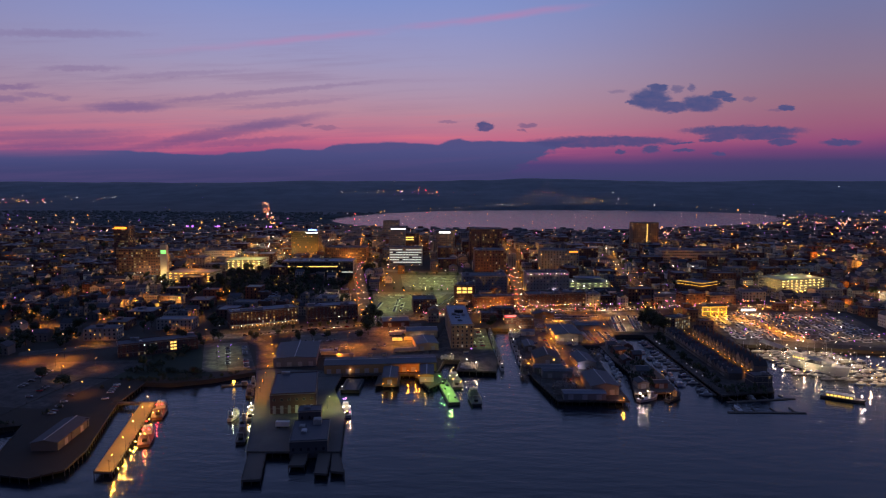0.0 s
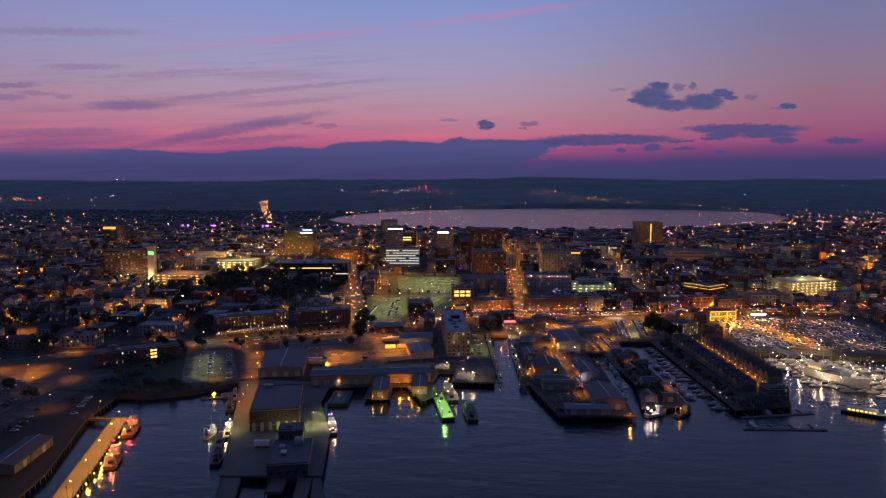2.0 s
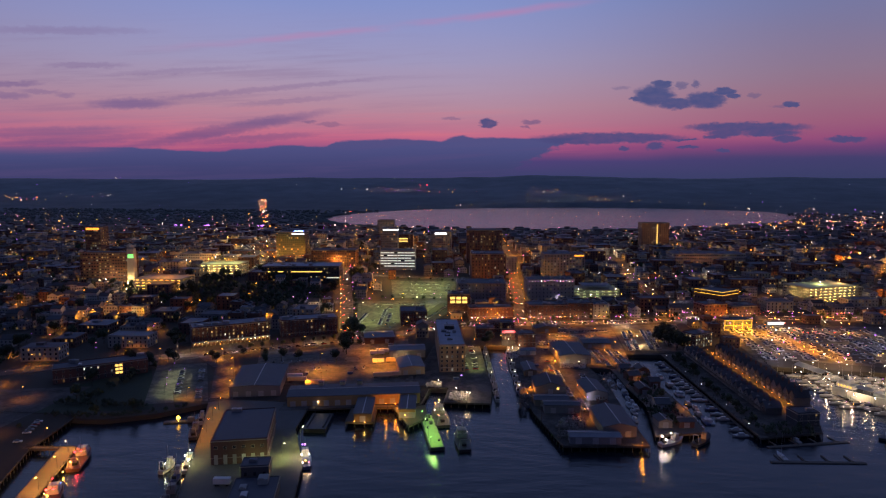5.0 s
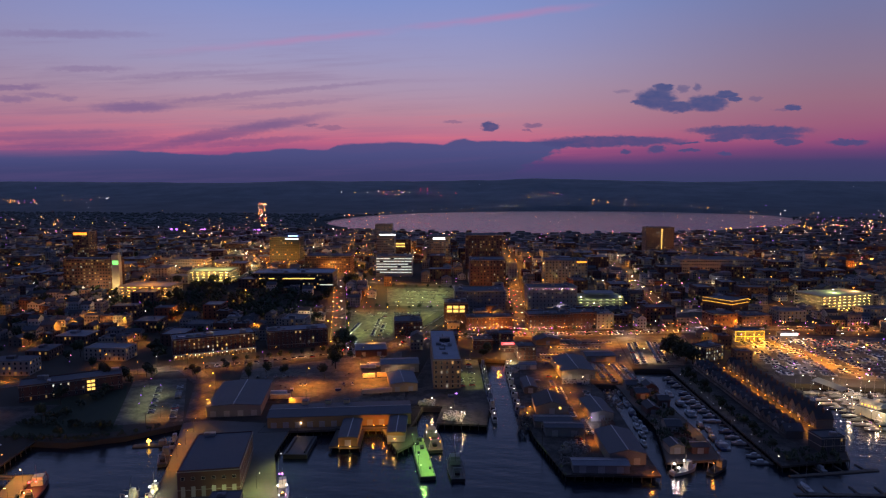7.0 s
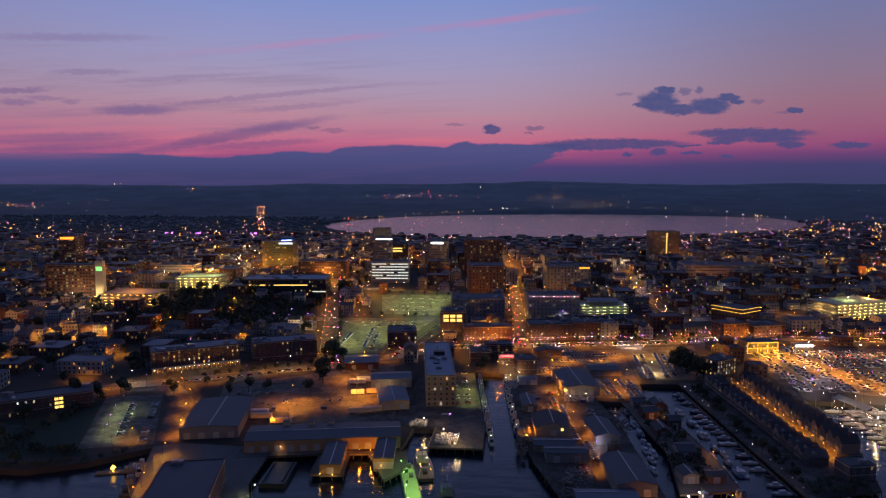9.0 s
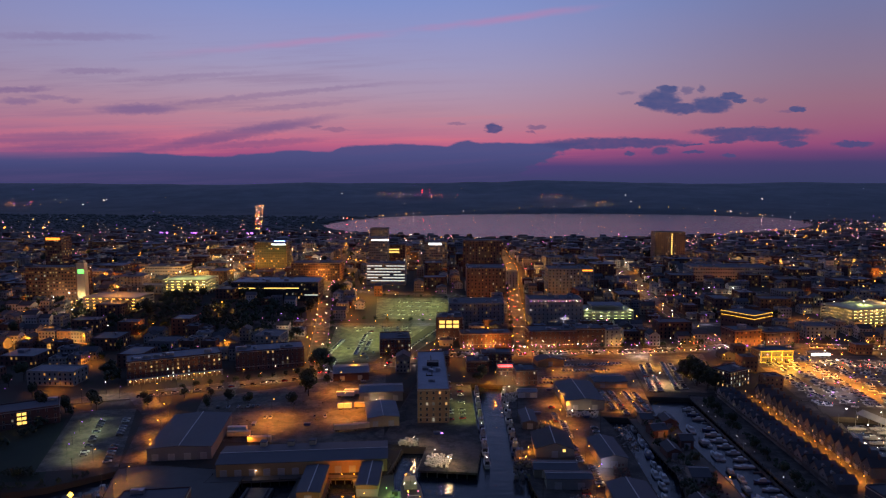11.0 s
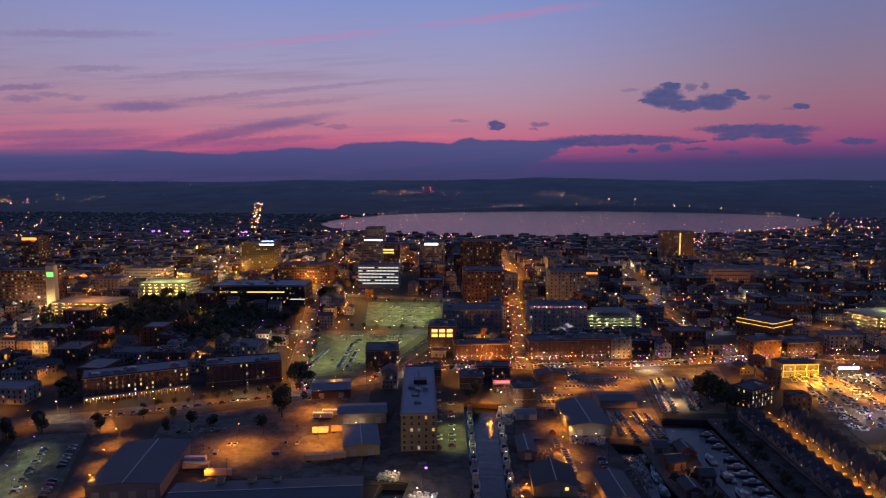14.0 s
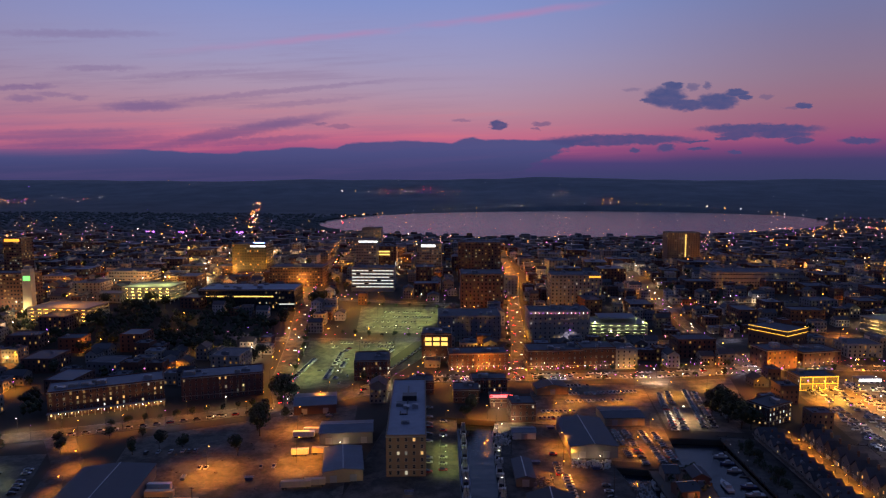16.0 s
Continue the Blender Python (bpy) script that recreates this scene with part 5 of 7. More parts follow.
for x, y in ((22, 612), (62, 612), (74, 640), (20, 660), (30, 690), (62, 690), (76, 715), (22, 575)):
    street_lamp(x, y, "sodium", 9.0, 16000, 0.45)
for x, y in ((36, 478), (38, 500), (35, 525), (30, 548)):
    street_lamp(x, y, "sodium", 7.0, 4200, 0.3, 0, 3.2, 130)
for x, y in ((96, 665), (118, 690), (98, 715), (128, 735), (92, 745)):
    street_lamp(x, y, ("white" if x < 97 else "amber"), 9.0, 20000, 0.45)
for x, y in ((196, 742), (206, 730), (192, 715), (214, 744), (190, 690)):
    street_lamp(x, y, "sodium", 9.0, 11000, 0.5)
for x, y, a in along([(217, 736), (251, 638)], 11, 0):
    street_lamp(x, y, "sodium", 9.0, 17000, 0.45)
for x, y in ((212, 654), (199, 630), (239, 607), (226, 668), (300, 690)):
    street_lamp(x, y, "cold", 10.0, 9000, 0.8)
for x, y in ((229, 618), (248, 622), (205, 660), (222, 700), (240, 745), (280, 740), (275, 690), (290, 650), (318, 720), (310, 640)):
    street_lamp(x, y, "white", 10.0, 5500, 0.6)
for x, y in ((-206.5, 305), (-215, 328), (-224, 352), (-232, 375), (-240, 394)):
    street_lamp(x, y, "pier", 6.0, 7600, 0.45, 160, 3.0, 0)
for x, y in ((-262, 405), (-330, 470)):
    street_lamp(x, y, "sodium", 8.0, 2400, 0.4)
for x, y, k in ((-176, 415, "sodium"), (-180, 430, "sodium"), (-185, 448, "sodium"), (-190, 466, "sodium"), (-160, 415, "green"), (-124, 402, "green"), (-122, 425, "green")):
    street_lamp(x, y, k, 8.0, 3600, 0.3, 0, 3.2)
street_lamp(-222, 486, "sodium", 7.0, 3600, 0.3, 0)
street_lamp(-43, 520, "cold", 12.0, 3500, 0.9, 0, 3.2)
street_lamp(-36, 504, "white", 5.0, 1200, 0.3, 0, 3.2)
for x, y in ((-60, 530), (-38, 506), (-46, 514)):
    street_lamp(x, y, "white", 5.0, 2600, 0.4, 0, 3.2, 0)
for x, y in ((196, 604), (214, 600), (236, 596), (262, 596)):
    street_lamp(x, y, "white", 8.0, 5000, 0.5, 0, 3.2, 0)


for i, (x, y) in enumerate(((-338, 443), (-420, 560), (-300, 410), (-452, 520), (-470, 600), (-380, 540), (-405, 690), (-393, 712), (-405, 768), (-440, 700), (-330, 590))):
    street_lamp(x, y, "sodium" if i % 3 else "amber", 9.0, 2200 if y < 500 else 9000, 0.42)


for x, y in ((-500, 592), (-480, 606), (-524, 640), (-540, 660), (-365, 472), (-372, 492), (-398, 484), (-440, 640), (-570, 690)):
    street_lamp(x, y, "sodium", 9.0, 12000, 0.42)


def wall_lamp(x, y, z, rgb, bulb, power, label, size=0.3, turn=0):
    b = thing("wall_lamp", pose(x, y, z, 0, 0, turn), label, "wall lamp", "wall lamps")
    bracket = part("bracket", Geo().box(-0.06, -0.5, 0.1, 0.06, 0.3, 0.2), steel_dark, b)
    part("head", Geo().ball(0, -0.5, 0, size, 0.8), bulb, bracket, "glowing lamp head")
    lt = new("light", lamp_data(rgb, power))
    lt.parent, lt.location = b, (0, -0.9, -0.3)


for x, y, z, rgb, bulb, p in ((-94.5, 482, 6.2, AMBER, bulb_sodium, 900), (-86, 483, 6.2, SODIUM, bulb_sodium, 2000), (-80, 484, 6.2, SODIUM, bulb_sodium, 2200), (-76, 474, 6.0, SODIUM, bulb_sodium, 1200), (-93, 456.4, 3.6, AMBER, bulb_sodium, 420), (-99, 455.0, 4.4, AMBER, bulb_sodium, 260),
                              (-70, 465, 6.0, AMBER, bulb_sodium, 700), (-145, 481, 6.0, PALE, bulb_white, 700), (-138, 481, 6.0, PALE, bulb_white, 300), (-130, 482, 6, PALE, bulb_white, 250), (-60, 602, 6.5, GREENISH, bulb_white, 2500),
                              (-96, 597, 6.0, PALE, bulb_white, 1600), (-92, 570, 6, SODIUM, bulb_sodium, 2500), (29, 601, 7.5, SODIUM, bulb_sodium, 3500), (32, 599, 4.0, PALE, bulb_white, 700), (43, 599, 6, PALE, bulb_white, 500),
                              (9, 506, 5.0, PALE, bulb_white, 900), (5, 532, 5.0, SODIUM, bulb_sodium, 2200), (42, 512, 6.5, COLD, bulb_violet, 1500), (88, 560, 6, SODIUM, bulb_sodium, 1500), (82, 538, 6, SODIUM, bulb_sodium, 1200), (103, 506, 6, SODIUM, bulb_sodium, 1400), (94, 480, 6, COLD, bulb_violet, 500), (66, 441, 5.5, SODIUM, bulb_sodium, 2000), (-10, 640, 5.0, PALE, bulb_white, 2500),
                              (-4, 646, 6, PALE, bulb_white, 1500), (-14, 668, 5, PALE, bulb_white, 2500), (-150, 520, 8, SODIUM, bulb_sodium, 2600), (-132, 388, 6, GREENISH, bulb_white, 1600), (-118, 360, 7, PALE, bulb_white, 900)):
    wall_lamp(x, y, z, rgb, bulb, p, "small bracket lamp glowing %s" % ("orange" if bulb is bulb_sodium else "white"))
for i in range(9):
    t = (i + 0.5) / 9
    wall_lamp(-203.0 - 36 * t, 299.4 + 103 * t, 2.0, (1.0, 0.46, 0.05), bulb_pier, 900, "low golden lamp on the pier's edge", 0.3, 110)
# flood lamps of the cream shaft, the parking decks and the lit street ends
for x, y, z, rgb, p in ((-474, 817, 24, (1.0, 0.7, 0.25), 17000), (-430, 822, 39, SODIUM, 26000), (-405, 905, 44, GREENISH, 15000), (-385, 915, 44, GREENISH, 15000), (-404, 704, 9, AMBER, 16000), (-420, 712, 9, AMBER, 12000), (-494, 716, 10, SODIUM, 12000), (-520, 730, 10, SODIUM, 12000), (345, 912, 26, GREENISH, 14000), (372, 925, 26, AMBER, 16000),
                        (62, 878, 17, GREENISH, 5000), (106, 884, 17, GREENISH, 5000), (-22, 1110, 26, SODIUM, 70000), (-30, 1180, 28, SODIUM, 70000), (-268, 1030, 24, SODIUM, 1800), (206, 722, 10, (1.0, 0.5, 0.05), 52000), (250, 742, 6, PALE, 9000)):
    fl = thing("flood_lamp", pose(x, y, z), "flood lamp on a mast throwing %s light" % ("green-white" if rgb is GREENISH else "amber"), "flood lamp", "flood lamps")
    mast = part("mast", Geo().cyl(0, 0, land_z(x, y) - z - 0.5, 0, 0.12, 0.08, 6), steel_dark, fl)
    part("head", Geo().ball(0, 0, 0.2, 0.7, 0.5), bulb_white if rgb in (GREENISH, PALE) else bulb_sodium, mast, "glowing lamp head")
    lt = new("light", lamp_data(rgb, p))
    lt.parent, lt.location = fl, (0, 0, -0.6)

# ---- the rest of the town ----
for line, r in ((MAIN, 11), (CENTRE, 9), (LEFT_ST, 10), (RIGHT_ST, 9), (CROSS, 8.5), (CROSS_FAR, 8.5), ([(-108, 700), (-78, 850)], 7), (PIER_RD, 11)):
    TAKEN += [(x, y, r) for x, y, _ in along(line, 8, 0)]
for x0, y0, x1, y1 in ((-190, 690, -98, 832), (-180, 852, -88, 960), (-250, 520, -75, 665), (-284, 470, -205, 566), (-20, 590, 150, 760), (186, 610, 350, 770), (-330, 444, -232, 545), (-420, 380, -300, 500), (-60, 480, -20, 740), (-400, 765, -240, 872)):
    nx, ny = max(1, round((x1 - x0) / 16)), max(1, round((y1 - y0) / 16))
    TAKEN += [(x0 + (i + 0.5) * (x1 - x0) / nx, y0 + (j + 0.5) * (y1 - y0) / ny, 9) for i in range(nx) for j in range(ny)]

SPOTS = []  # street corners left over for lamps and trees
far_houses, far_panes = Geo(), Geo()
fr = random.Random(11)
cc, sn = math.cos(radians(8)), math.sin(radians(8))
for iv in range(-8, 30):
    for iu in range(-30, 24):
        u, v = iu * 46 + fr.uniform(-4, 4), iv * 47 + fr.uniform(-4, 4)
        x, y = u * cc - v * sn, 700 + u * sn + v * cc
        if not (-0.9 * y - 30 < x < 0.52 * y + 60) or y < 380 or y > 2000 or cove(x, y) < 1.12:
            continue
        if y < 640 and x > -330:
            continue
        SPOTS.append((x + 23 * cc, y + 23 * sn))
        houses = x < -430 and y < 860 or y > 1480 or x > 330 + 0.1 * y or fr.random() < 0.06
        if y > 1430:
            # small and far: joined
            for _ in range(2):
                w, d, h = fr.uniform(9, 24), fr.uniform(9, 18), fr.choice((6, 7, 8, 10, 14))
                px, py = x + fr.uniform(-16, 16), y + fr.uniform(-16, 16)
                if cove(px, py) < 1.1:
                    continue
                z = land_z(px, py)
                far_houses.slot = fr.choice((0, 0, 1, 2))
                far_houses.box(px, py, z - 4, px + w, py + d, z + h, 8)
                for k in range(fr.randint(1, 5)):
                    a, zz = px + fr.uniform(0.5, w - 2.5), z + fr.uniform(1.0, h - 2.2)
                    ya = py - 0.25 + (a - px - w / 2) * 0.14 - 0.5
                    far_panes.add([(a, ya, zz), (a + 1.9, ya, zz), (a + 1.9, ya, zz + 1.6), (a, ya, zz + 1.6)], [(0, 1, 2, 3)])
            continue
        w, d = (fr.uniform(9, 14), fr.uniform(9, 14)) if houses else (fr.uniform(18, 36), fr.uniform(16, 32))
        r = 0.55 * max(w, d)
        if not free(x, y, r * 0.8):
            continue
        turn = fr.uniform(2, 14)
        if houses:
            h = fr.uniform(5.5, 7.5)
            way = fr.choice("xy")
            take(x, y, turn, w, d, 1)
            z = land_z(x, y)
            skin = fr.choice((clap_white, clap_grey, clap_white))
            near = y < 760 and x > -520
            g = Geo()
            if not near:
                g.house(0, 0, w, d, -3, h, h + 3.2, way)
                g.slot = 1
                g.gable(0, 0, w, d, h, h + 3.2, 0.4, way)
                g.slot = 2
            for k in range(3):
                for q in (1.0, 3.9):
                    a = (k + 0.5) * w / 3
                    g.add([(a - 0.6, -0.06, q), (a + 0.6, -0.06, q), (a + 0.6, -0.06, q + 1.5), (a - 0.6, -0.06, q + 1.5)], [(0, 1, 2, 3)])
            if near:
                b = thing("gabled_house", pose(x, y, z, 0, 0, turn), "small gabled clapboard house among trees", "house", "gabled houses")
                part("wall", Geo().house(0, 0, w, d, -3, h, h + 3.2, way), skin, b)
                part("roof", Geo().gable(0, 0, w, d, h, h + 3.2, 0.4, way), roof_slate, b)
                part("glazing", g, pane_far, b, kind="stuff")
            else:
                solo("gabled_house", g, (skin, roof_slate, pane_far), "small gabled clapboard house among trees", "house", "gabled houses", m=pose(x, y, z, 0, 0, turn))
        else:
            core = math.exp(-((x + 120) / 260) ** 2 - ((y - 1130) / 240) ** 2)
            h = fr.choice((8, 10, 11, 12.5, 14)) + core * fr.choice((0, 4, 10, 16))
            k = fr.choice((0, 0, 2, 1, 3))
            n = max(2, round(h / 3.5))
            building("town_block", x, y, turn, w, d, h, WALLS[k], fr.choice((roof_grey, roof_grey, roof_pale, roof_metal)), n, "%s block of %d storeys with a flat roof" % (WORD[k], n), "building", "town blocks",
                     panes=pane_busy if fr.random() < 0.25 + 0.5 * core else pane_far, bay=3.6, sides="flr", units=1 if fr.random() < 0.5 else 0, sink=9, simple=y > 1080 or x < -420 - 0.2 * (y - 700))
solo("far_houses", far_houses, (clap_grey, brick_dark, render_grey), "dense dark houses far behind the town centre", "houses", kind="stuff")
solo("far_windows", far_panes, window_panes("far_house_windows", 0.2, WARM, 0.9), "tiny lit windows of houses far off", "windows", kind="stuff")


# lamps of the back streets
br2 = random.Random(14)
n_back = 0
for x, y in SPOTS:
    if 640 < y < 1330 and n_back < 240 and (x > -330 or y > 880 or br2.random() < 0.75) and br2.random() < 0.85 and free(x, y, 0.3):
        street_lamp(x, y, br2.choice(("sodium", "amber", "sodium", "sodium", "white")), 9.0, 13000, 0.5, br2.uniform(0, 360), None, br2.choice((0, 160, 160)), "alley_lamp")
        n_back += 1
        TAKEN.append((x, y, 3.5))


# further lamps, added to lift the dark walls of the town centre
n_back = 0
for x, y in SPOTS:
    if 860 < y < 1330 and -620 < x < 330 and n_back < 60 and br2.random() < 0.6 and free(x, y, 0.3):
        street_lamp(x, y, br2.choice(("amber", "sodium")), 9.0, 17000, 0.55, br2.uniform(0, 360), None, 0, "alley_lamp")
        n_back += 1
        TAKEN.append((x, y, 3.5))

# stronger lamps at random free spots, added to brighten the houses behind the hill
n_back = 0
for _ in range(400):
    x, y = br2.uniform(-560, -170), br2.uniform(930, 1330)
    if n_back < 26 and free(x, y, 1.0):
        street_lamp(x, y, br2.choice(("amber", "sodium", "amber", "white")), 11.0, 30000, 0.6, br2.uniform(0, 360), None, 0, "alley_lamp")
        n_back += 1
        TAKEN.append((x, y, 6.0))

# lower houses and yards squeezed in between the blocks
ir = random.Random(52)
taken = np.array(TAKEN)


def open_ground(x, y, r):
    return bool(np.all((taken[:, 0] - x) ** 2 + (taken[:, 1] - y) ** 2 > (taken[:, 2] + r) ** 2))


infill, n_low = Geo(), 0
LOW_WALL = (brick, brick_dark, stone, render_grey, clap_white, clap_grey)
LOW_WORD = ("red brick", "dark brick", "pale stone", "grey", "white clapboard", "grey shingle")
for iv in range(-5, 50):
    for iu in range(-80, 60):
        u, v = iu * 15.5 + ir.uniform(-2.5, 2.5), iv * 16.5 + ir.uniform(-2.5, 2.5)
        x, y = u * cc - v * sn, 690 + u * sn + v * cc
        if not (-0.88 * y < x < 0.5 * y + 40) or not 645 < y < 1440 or ir.random() < 0.16:
            continue
        w, d, h = ir.uniform(9, 14.5), ir.uniform(9, 14), ir.choice((5, 6.5, 7, 8, 10, 10, 12))
        if not open_ground(x, y, 0.42 * max(w, d)):
            continue
        alone = y < 960 and n_low < 210
        g = Geo() if alone else infill
        k, rk = ir.randrange(6), ir.choice((6, 6, 7, 8))
        gabled = k > 3
        zb = land_z(x, y)
        turn = 8 + ir.uniform(-3, 3)
        c, q = math.cos(radians(turn)), math.sin(radians(turn))

        def at(p, flat=alone):
            a, b, e = p
            a, b = a - w / 2, b - d / 2
            return (a, b, e) if flat else (x + a * c - b * q, y + a * q + b * c, zb + e)

        low = Geo()
        low.slot = 0 if alone else k
        if gabled:
            low.house(0, 0, w, d, -5, h, h + 3.0, "x" if w > d else "y")
            low.slot = 1 if alone else 8
            low.gable(0, 0, w, d, h, h + 3.0, 0.4, "x" if w > d else "y")
        else:
            low.box(0, 0, -5, w, d, h)
            for e in ((0, 0, w, 0.3), (0, d - 0.3, w, d), (0, 0.3, 0.3, d - 0.3), (w - 0.3, 0.3, w, d - 0.3)):
                low.box(e[0], e[1], h, e[2], e[3], h + 0.6)
            low.slot = 1 if alone else rk
            low.box(0.3, 0.3, h, w - 0.3, d - 0.3, h + 0.1).box(w * 0.55, d * 0.5, h + 0.1, w * 0.8, d * 0.75, h + ir.uniform(0.8, 2.2)).box(w * 0.15, d * 0.2, h + 0.1, w * 0.28, d * 0.4, h + 1.0)
        low.slot = 2 if alone else 9
        for f in range(max(1, int(h / 3.2))):
            for i in range(int(w / 2.6)):
                e = (i + 0.5) * w / int(w / 2.6)
                low.add([(e - 0.55, -0.06, f * 3.2 + 1), (e + 0.55, -0.06, f * 3.2 + 1), (e + 0.55, -0.06, f * 3.2 + 2.5), (e - 0.55, -0.06, f * 3.2 + 2.5)], [(0, 1, 2, 3)])
            for i in range(int(d / 2.9)):
                e = (i + 0.5) * d / int(d / 2.9)
                wx = w + 0.06 if x < -60 else -0.06
                ring_ = [(wx, e - 0.55, f * 3.2 + 1), (wx, e + 0.55, f * 3.2 + 1), (wx, e + 0.55, f * 3.2 + 2.5), (wx, e - 0.55, f * 3.2 + 2.5)]
                low.add(ring_, [(0, 1, 2, 3)] if x < -60 else [(3, 2, 1, 0)])
        n0 = len(g.v)
        g.v += [at(p) for p in low.v]
        g.f += [tuple(n0 + i for i in f) for f in low.f]
        g.m += low.m
        if alone:
            n_low += 1
            roof_ = roof_slate if gabled else (roof_grey, roof_pale, roof_metal)[rk - 6]
            solo("low_house", g, (LOW_WALL[k], roof_, pane_far), "low %s house with a %s roof" % (LOW_WORD[k], "pitched slate" if gabled else "flat"), "house", "low houses", m=pose(x, y, zb, 0, 0, turn))
        TAKEN.append((x, y, 0.4 * max(w, d)))
solo("crowded_houses", infill, LOW_WALL + (roof_grey, roof_pale, roof_slate, pane_far), "crowded low houses between the town blocks", "houses", kind="stuff")


# ---- trees ----
def crown_mesh(seed, r, n, whole=False):
    q = random.Random(seed)
    g = Geo()
    lift = 3.9 if whole else 0.0
    if whole:
        g.slot = 1
        g.cyl(0, 0, -0.5, 4.2, 0.26, 0.12, 6)
        g.slot = 0
    lumps = [(q.uniform(-0.45, 0.45) * r, q.uniform(-0.45, 0.45) * r, q.uniform(0.0, 0.9) * r, q.uniform(0.4, 0.62) * r) for _ in range(6)]
    for _ in range(n):
        a, b, c, s = q.choice(lumps)
        d = Vector((q.gauss(0, 1), q.gauss(0, 1), q.gauss(0, 0.8))).normalized() * s * q.uniform(0.7, 1.08)
        p = Vector((a, b, c + lift)) + d
        t = d.cross(Vector((q.uniform(-1, 1), q.uniform(-1, 1), q.uniform(-1, 1)))).normalized() * q.uniform(0.35, 0.8)
        o = d.cross(t).normalized() * q.uniform(0.35, 0.8)
        up = d.normalized() * q.uniform(0.15, 0.4)
        g.add([p - t, p + o, p + t, p - o, p + up], [(0, 1, 4), (1, 2, 4), (2, 3, 4), (3, 0, 4)])
    return g.mesh("tree", leaves, bark) if whole else g.mesh("crown", leaves)


def trunk_mesh(seed, h):
    q = random.Random(seed)
    g = Geo().cyl(0, 0, -0.5, h, 0.26, 0.12, 6)
    for k in range(5):
        a, e = q.uniform(0, 6.28), q.uniform(1.2, 2.4)
        g.beam((0, 0, h * q.uniform(0.55, 0.95)), (math.cos(a) * e, math.sin(a) * e, h + q.uniform(0.4, 1.8)), 0.07)
    return g.mesh("trunk", bark)


CROWNS = [crown_mesh(k, 4.0, 260) for k in range(4)]
WHOLE = [crown_mesh(k, 4.0, 200, True) for k in range(4)]
TRUNKS = [trunk_mesh(k, 3.2) for k in range(4)]
tr = random.Random(5)


def tree(x, y, size=1.0, z=None):
    k = tr.randrange(4)
    m = pose(x, y, land_z(x, y) if z is None else z, 0, 0, tr.uniform(0, 360)) @ Matrix.Diagonal((size, size, size * tr.uniform(0.9, 1.2), 1))
    if y > 700:
        solo("tree", WHOLE[k], None, "dark broad-leaved town tree in summer leaf", "tree", "trees", m=m)
        return
    b = thing("tree", m, "dark broad-leaved street tree in summer leaf", "tree", "trees")
    part("trunk", TRUNKS[k], None, b)
    part("crown", CROWNS[k], None, b, at=pose(0, 0, 3.9))


for x, y, s in ((-202, 571, 1.0), (-192, 580, 1.05), (-177, 578, 0.95), (-146, 578, 1.1), (-146, 606, 2.0), (-151, 614, 1.7), (-154, 660, 1.9), (-228, 590, 0.8), (-212, 596, 0.7), (-158, 668, 1.2), (-166, 676, 1.0), (-32, 650, 0.9), (-31, 660, 1.0), (-30, 668, 0.9), (-35, 655, 0.8), (-150, 664, 1.5), (-157, 672, 1.6), (-112, 708, 0.9), (-104, 712, 0.8), (-142, 636, 0.8),
                (119, 686, 1.5), (123, 678, 1.9), (127, 671, 1.8), (131, 663, 1.8), (134, 656, 1.6), (124, 666, 1.5), (117, 676, 1.4), (129, 657, 1.5), (-290, 470, 1.2), (-262, 448, 0.8), (-242, 458, 0.9), (-300, 500, 1.3), (-320, 420, 1.3), (-345, 430, 1.2),
                (-296, 545, 1.4), (-288, 552, 1.3), (-305, 552, 1.3), (-280, 566, 1.2), (-272, 560, 1.1), (-240, 566, 0.9), (-248, 575, 0.9)):
    tree(x, y, s)
for x, y, _ in along(MAIN[5:], 19, 10.5, 4) + along(MAIN[5:], 23, -10.5, 9) + along(LEFT_ST, 21, -9.5, 14) + along(CENTRE, 26, 9.0, 20):
    if tr.random() < 0.8:
        tree(x, y, tr.uniform(0.45, 0.8))
for x, y, _ in along([(-240, 612), (-150, 668)], 9, -2.0):
    tree(x, y - 3, tr.uniform(0.45, 0.7))
for _ in range(170):
    x, y = tr.uniform(-420, -200), tr.uniform(745, 950)
    if free(x, y, 0.6):
        tree(x, y, tr.uniform(1.1, 2.0))
for _ in range(90):
    x, y = tr.uniform(-700, -300), tr.uniform(520, 800)
    if x > -0.85 * y and free(x, y, 0.6):
        tree(x, y, tr.uniform(0.9, 1.6))
for x, y in SPOTS:
    if y < 1400 and tr.random() < (0.5 if x < -300 else 0.22):
        a, b = x + tr.uniform(-6, 6), y + tr.uniform(-6, 6)
        if free(a, b, 0.5):
            tree(a, b, tr.uniform(0.9, 1.5))
for i in range(0, 12, 2):
    tree(-172 + i * 7.5, 953.5 + tr.uniform(-1, 1), tr.uniform(0.5, 0.7))
    tree(-168 + i * 6.2, 842 + tr.uniform(-1, 1), tr.uniform(0.45, 0.65))

# dense park and garden trees of the town, too close together to tell apart
park = Geo()
pr = random.Random(31)


def clump(x, y, s, z=None):
    z = land_z(x, y) if z is None else z
    for _ in range(9):
        a, r = pr.uniform(0, 6.28), s * pr.uniform(0.0, 0.75)
        park.ball(x + r * math.cos(a), y + r * math.sin(a), z + s * pr.uniform(0.55, 1.7) * (1.2 - 0.5 * r / s), s * pr.uniform(0.22, 0.5), pr.uniform(0.7, 1.2))


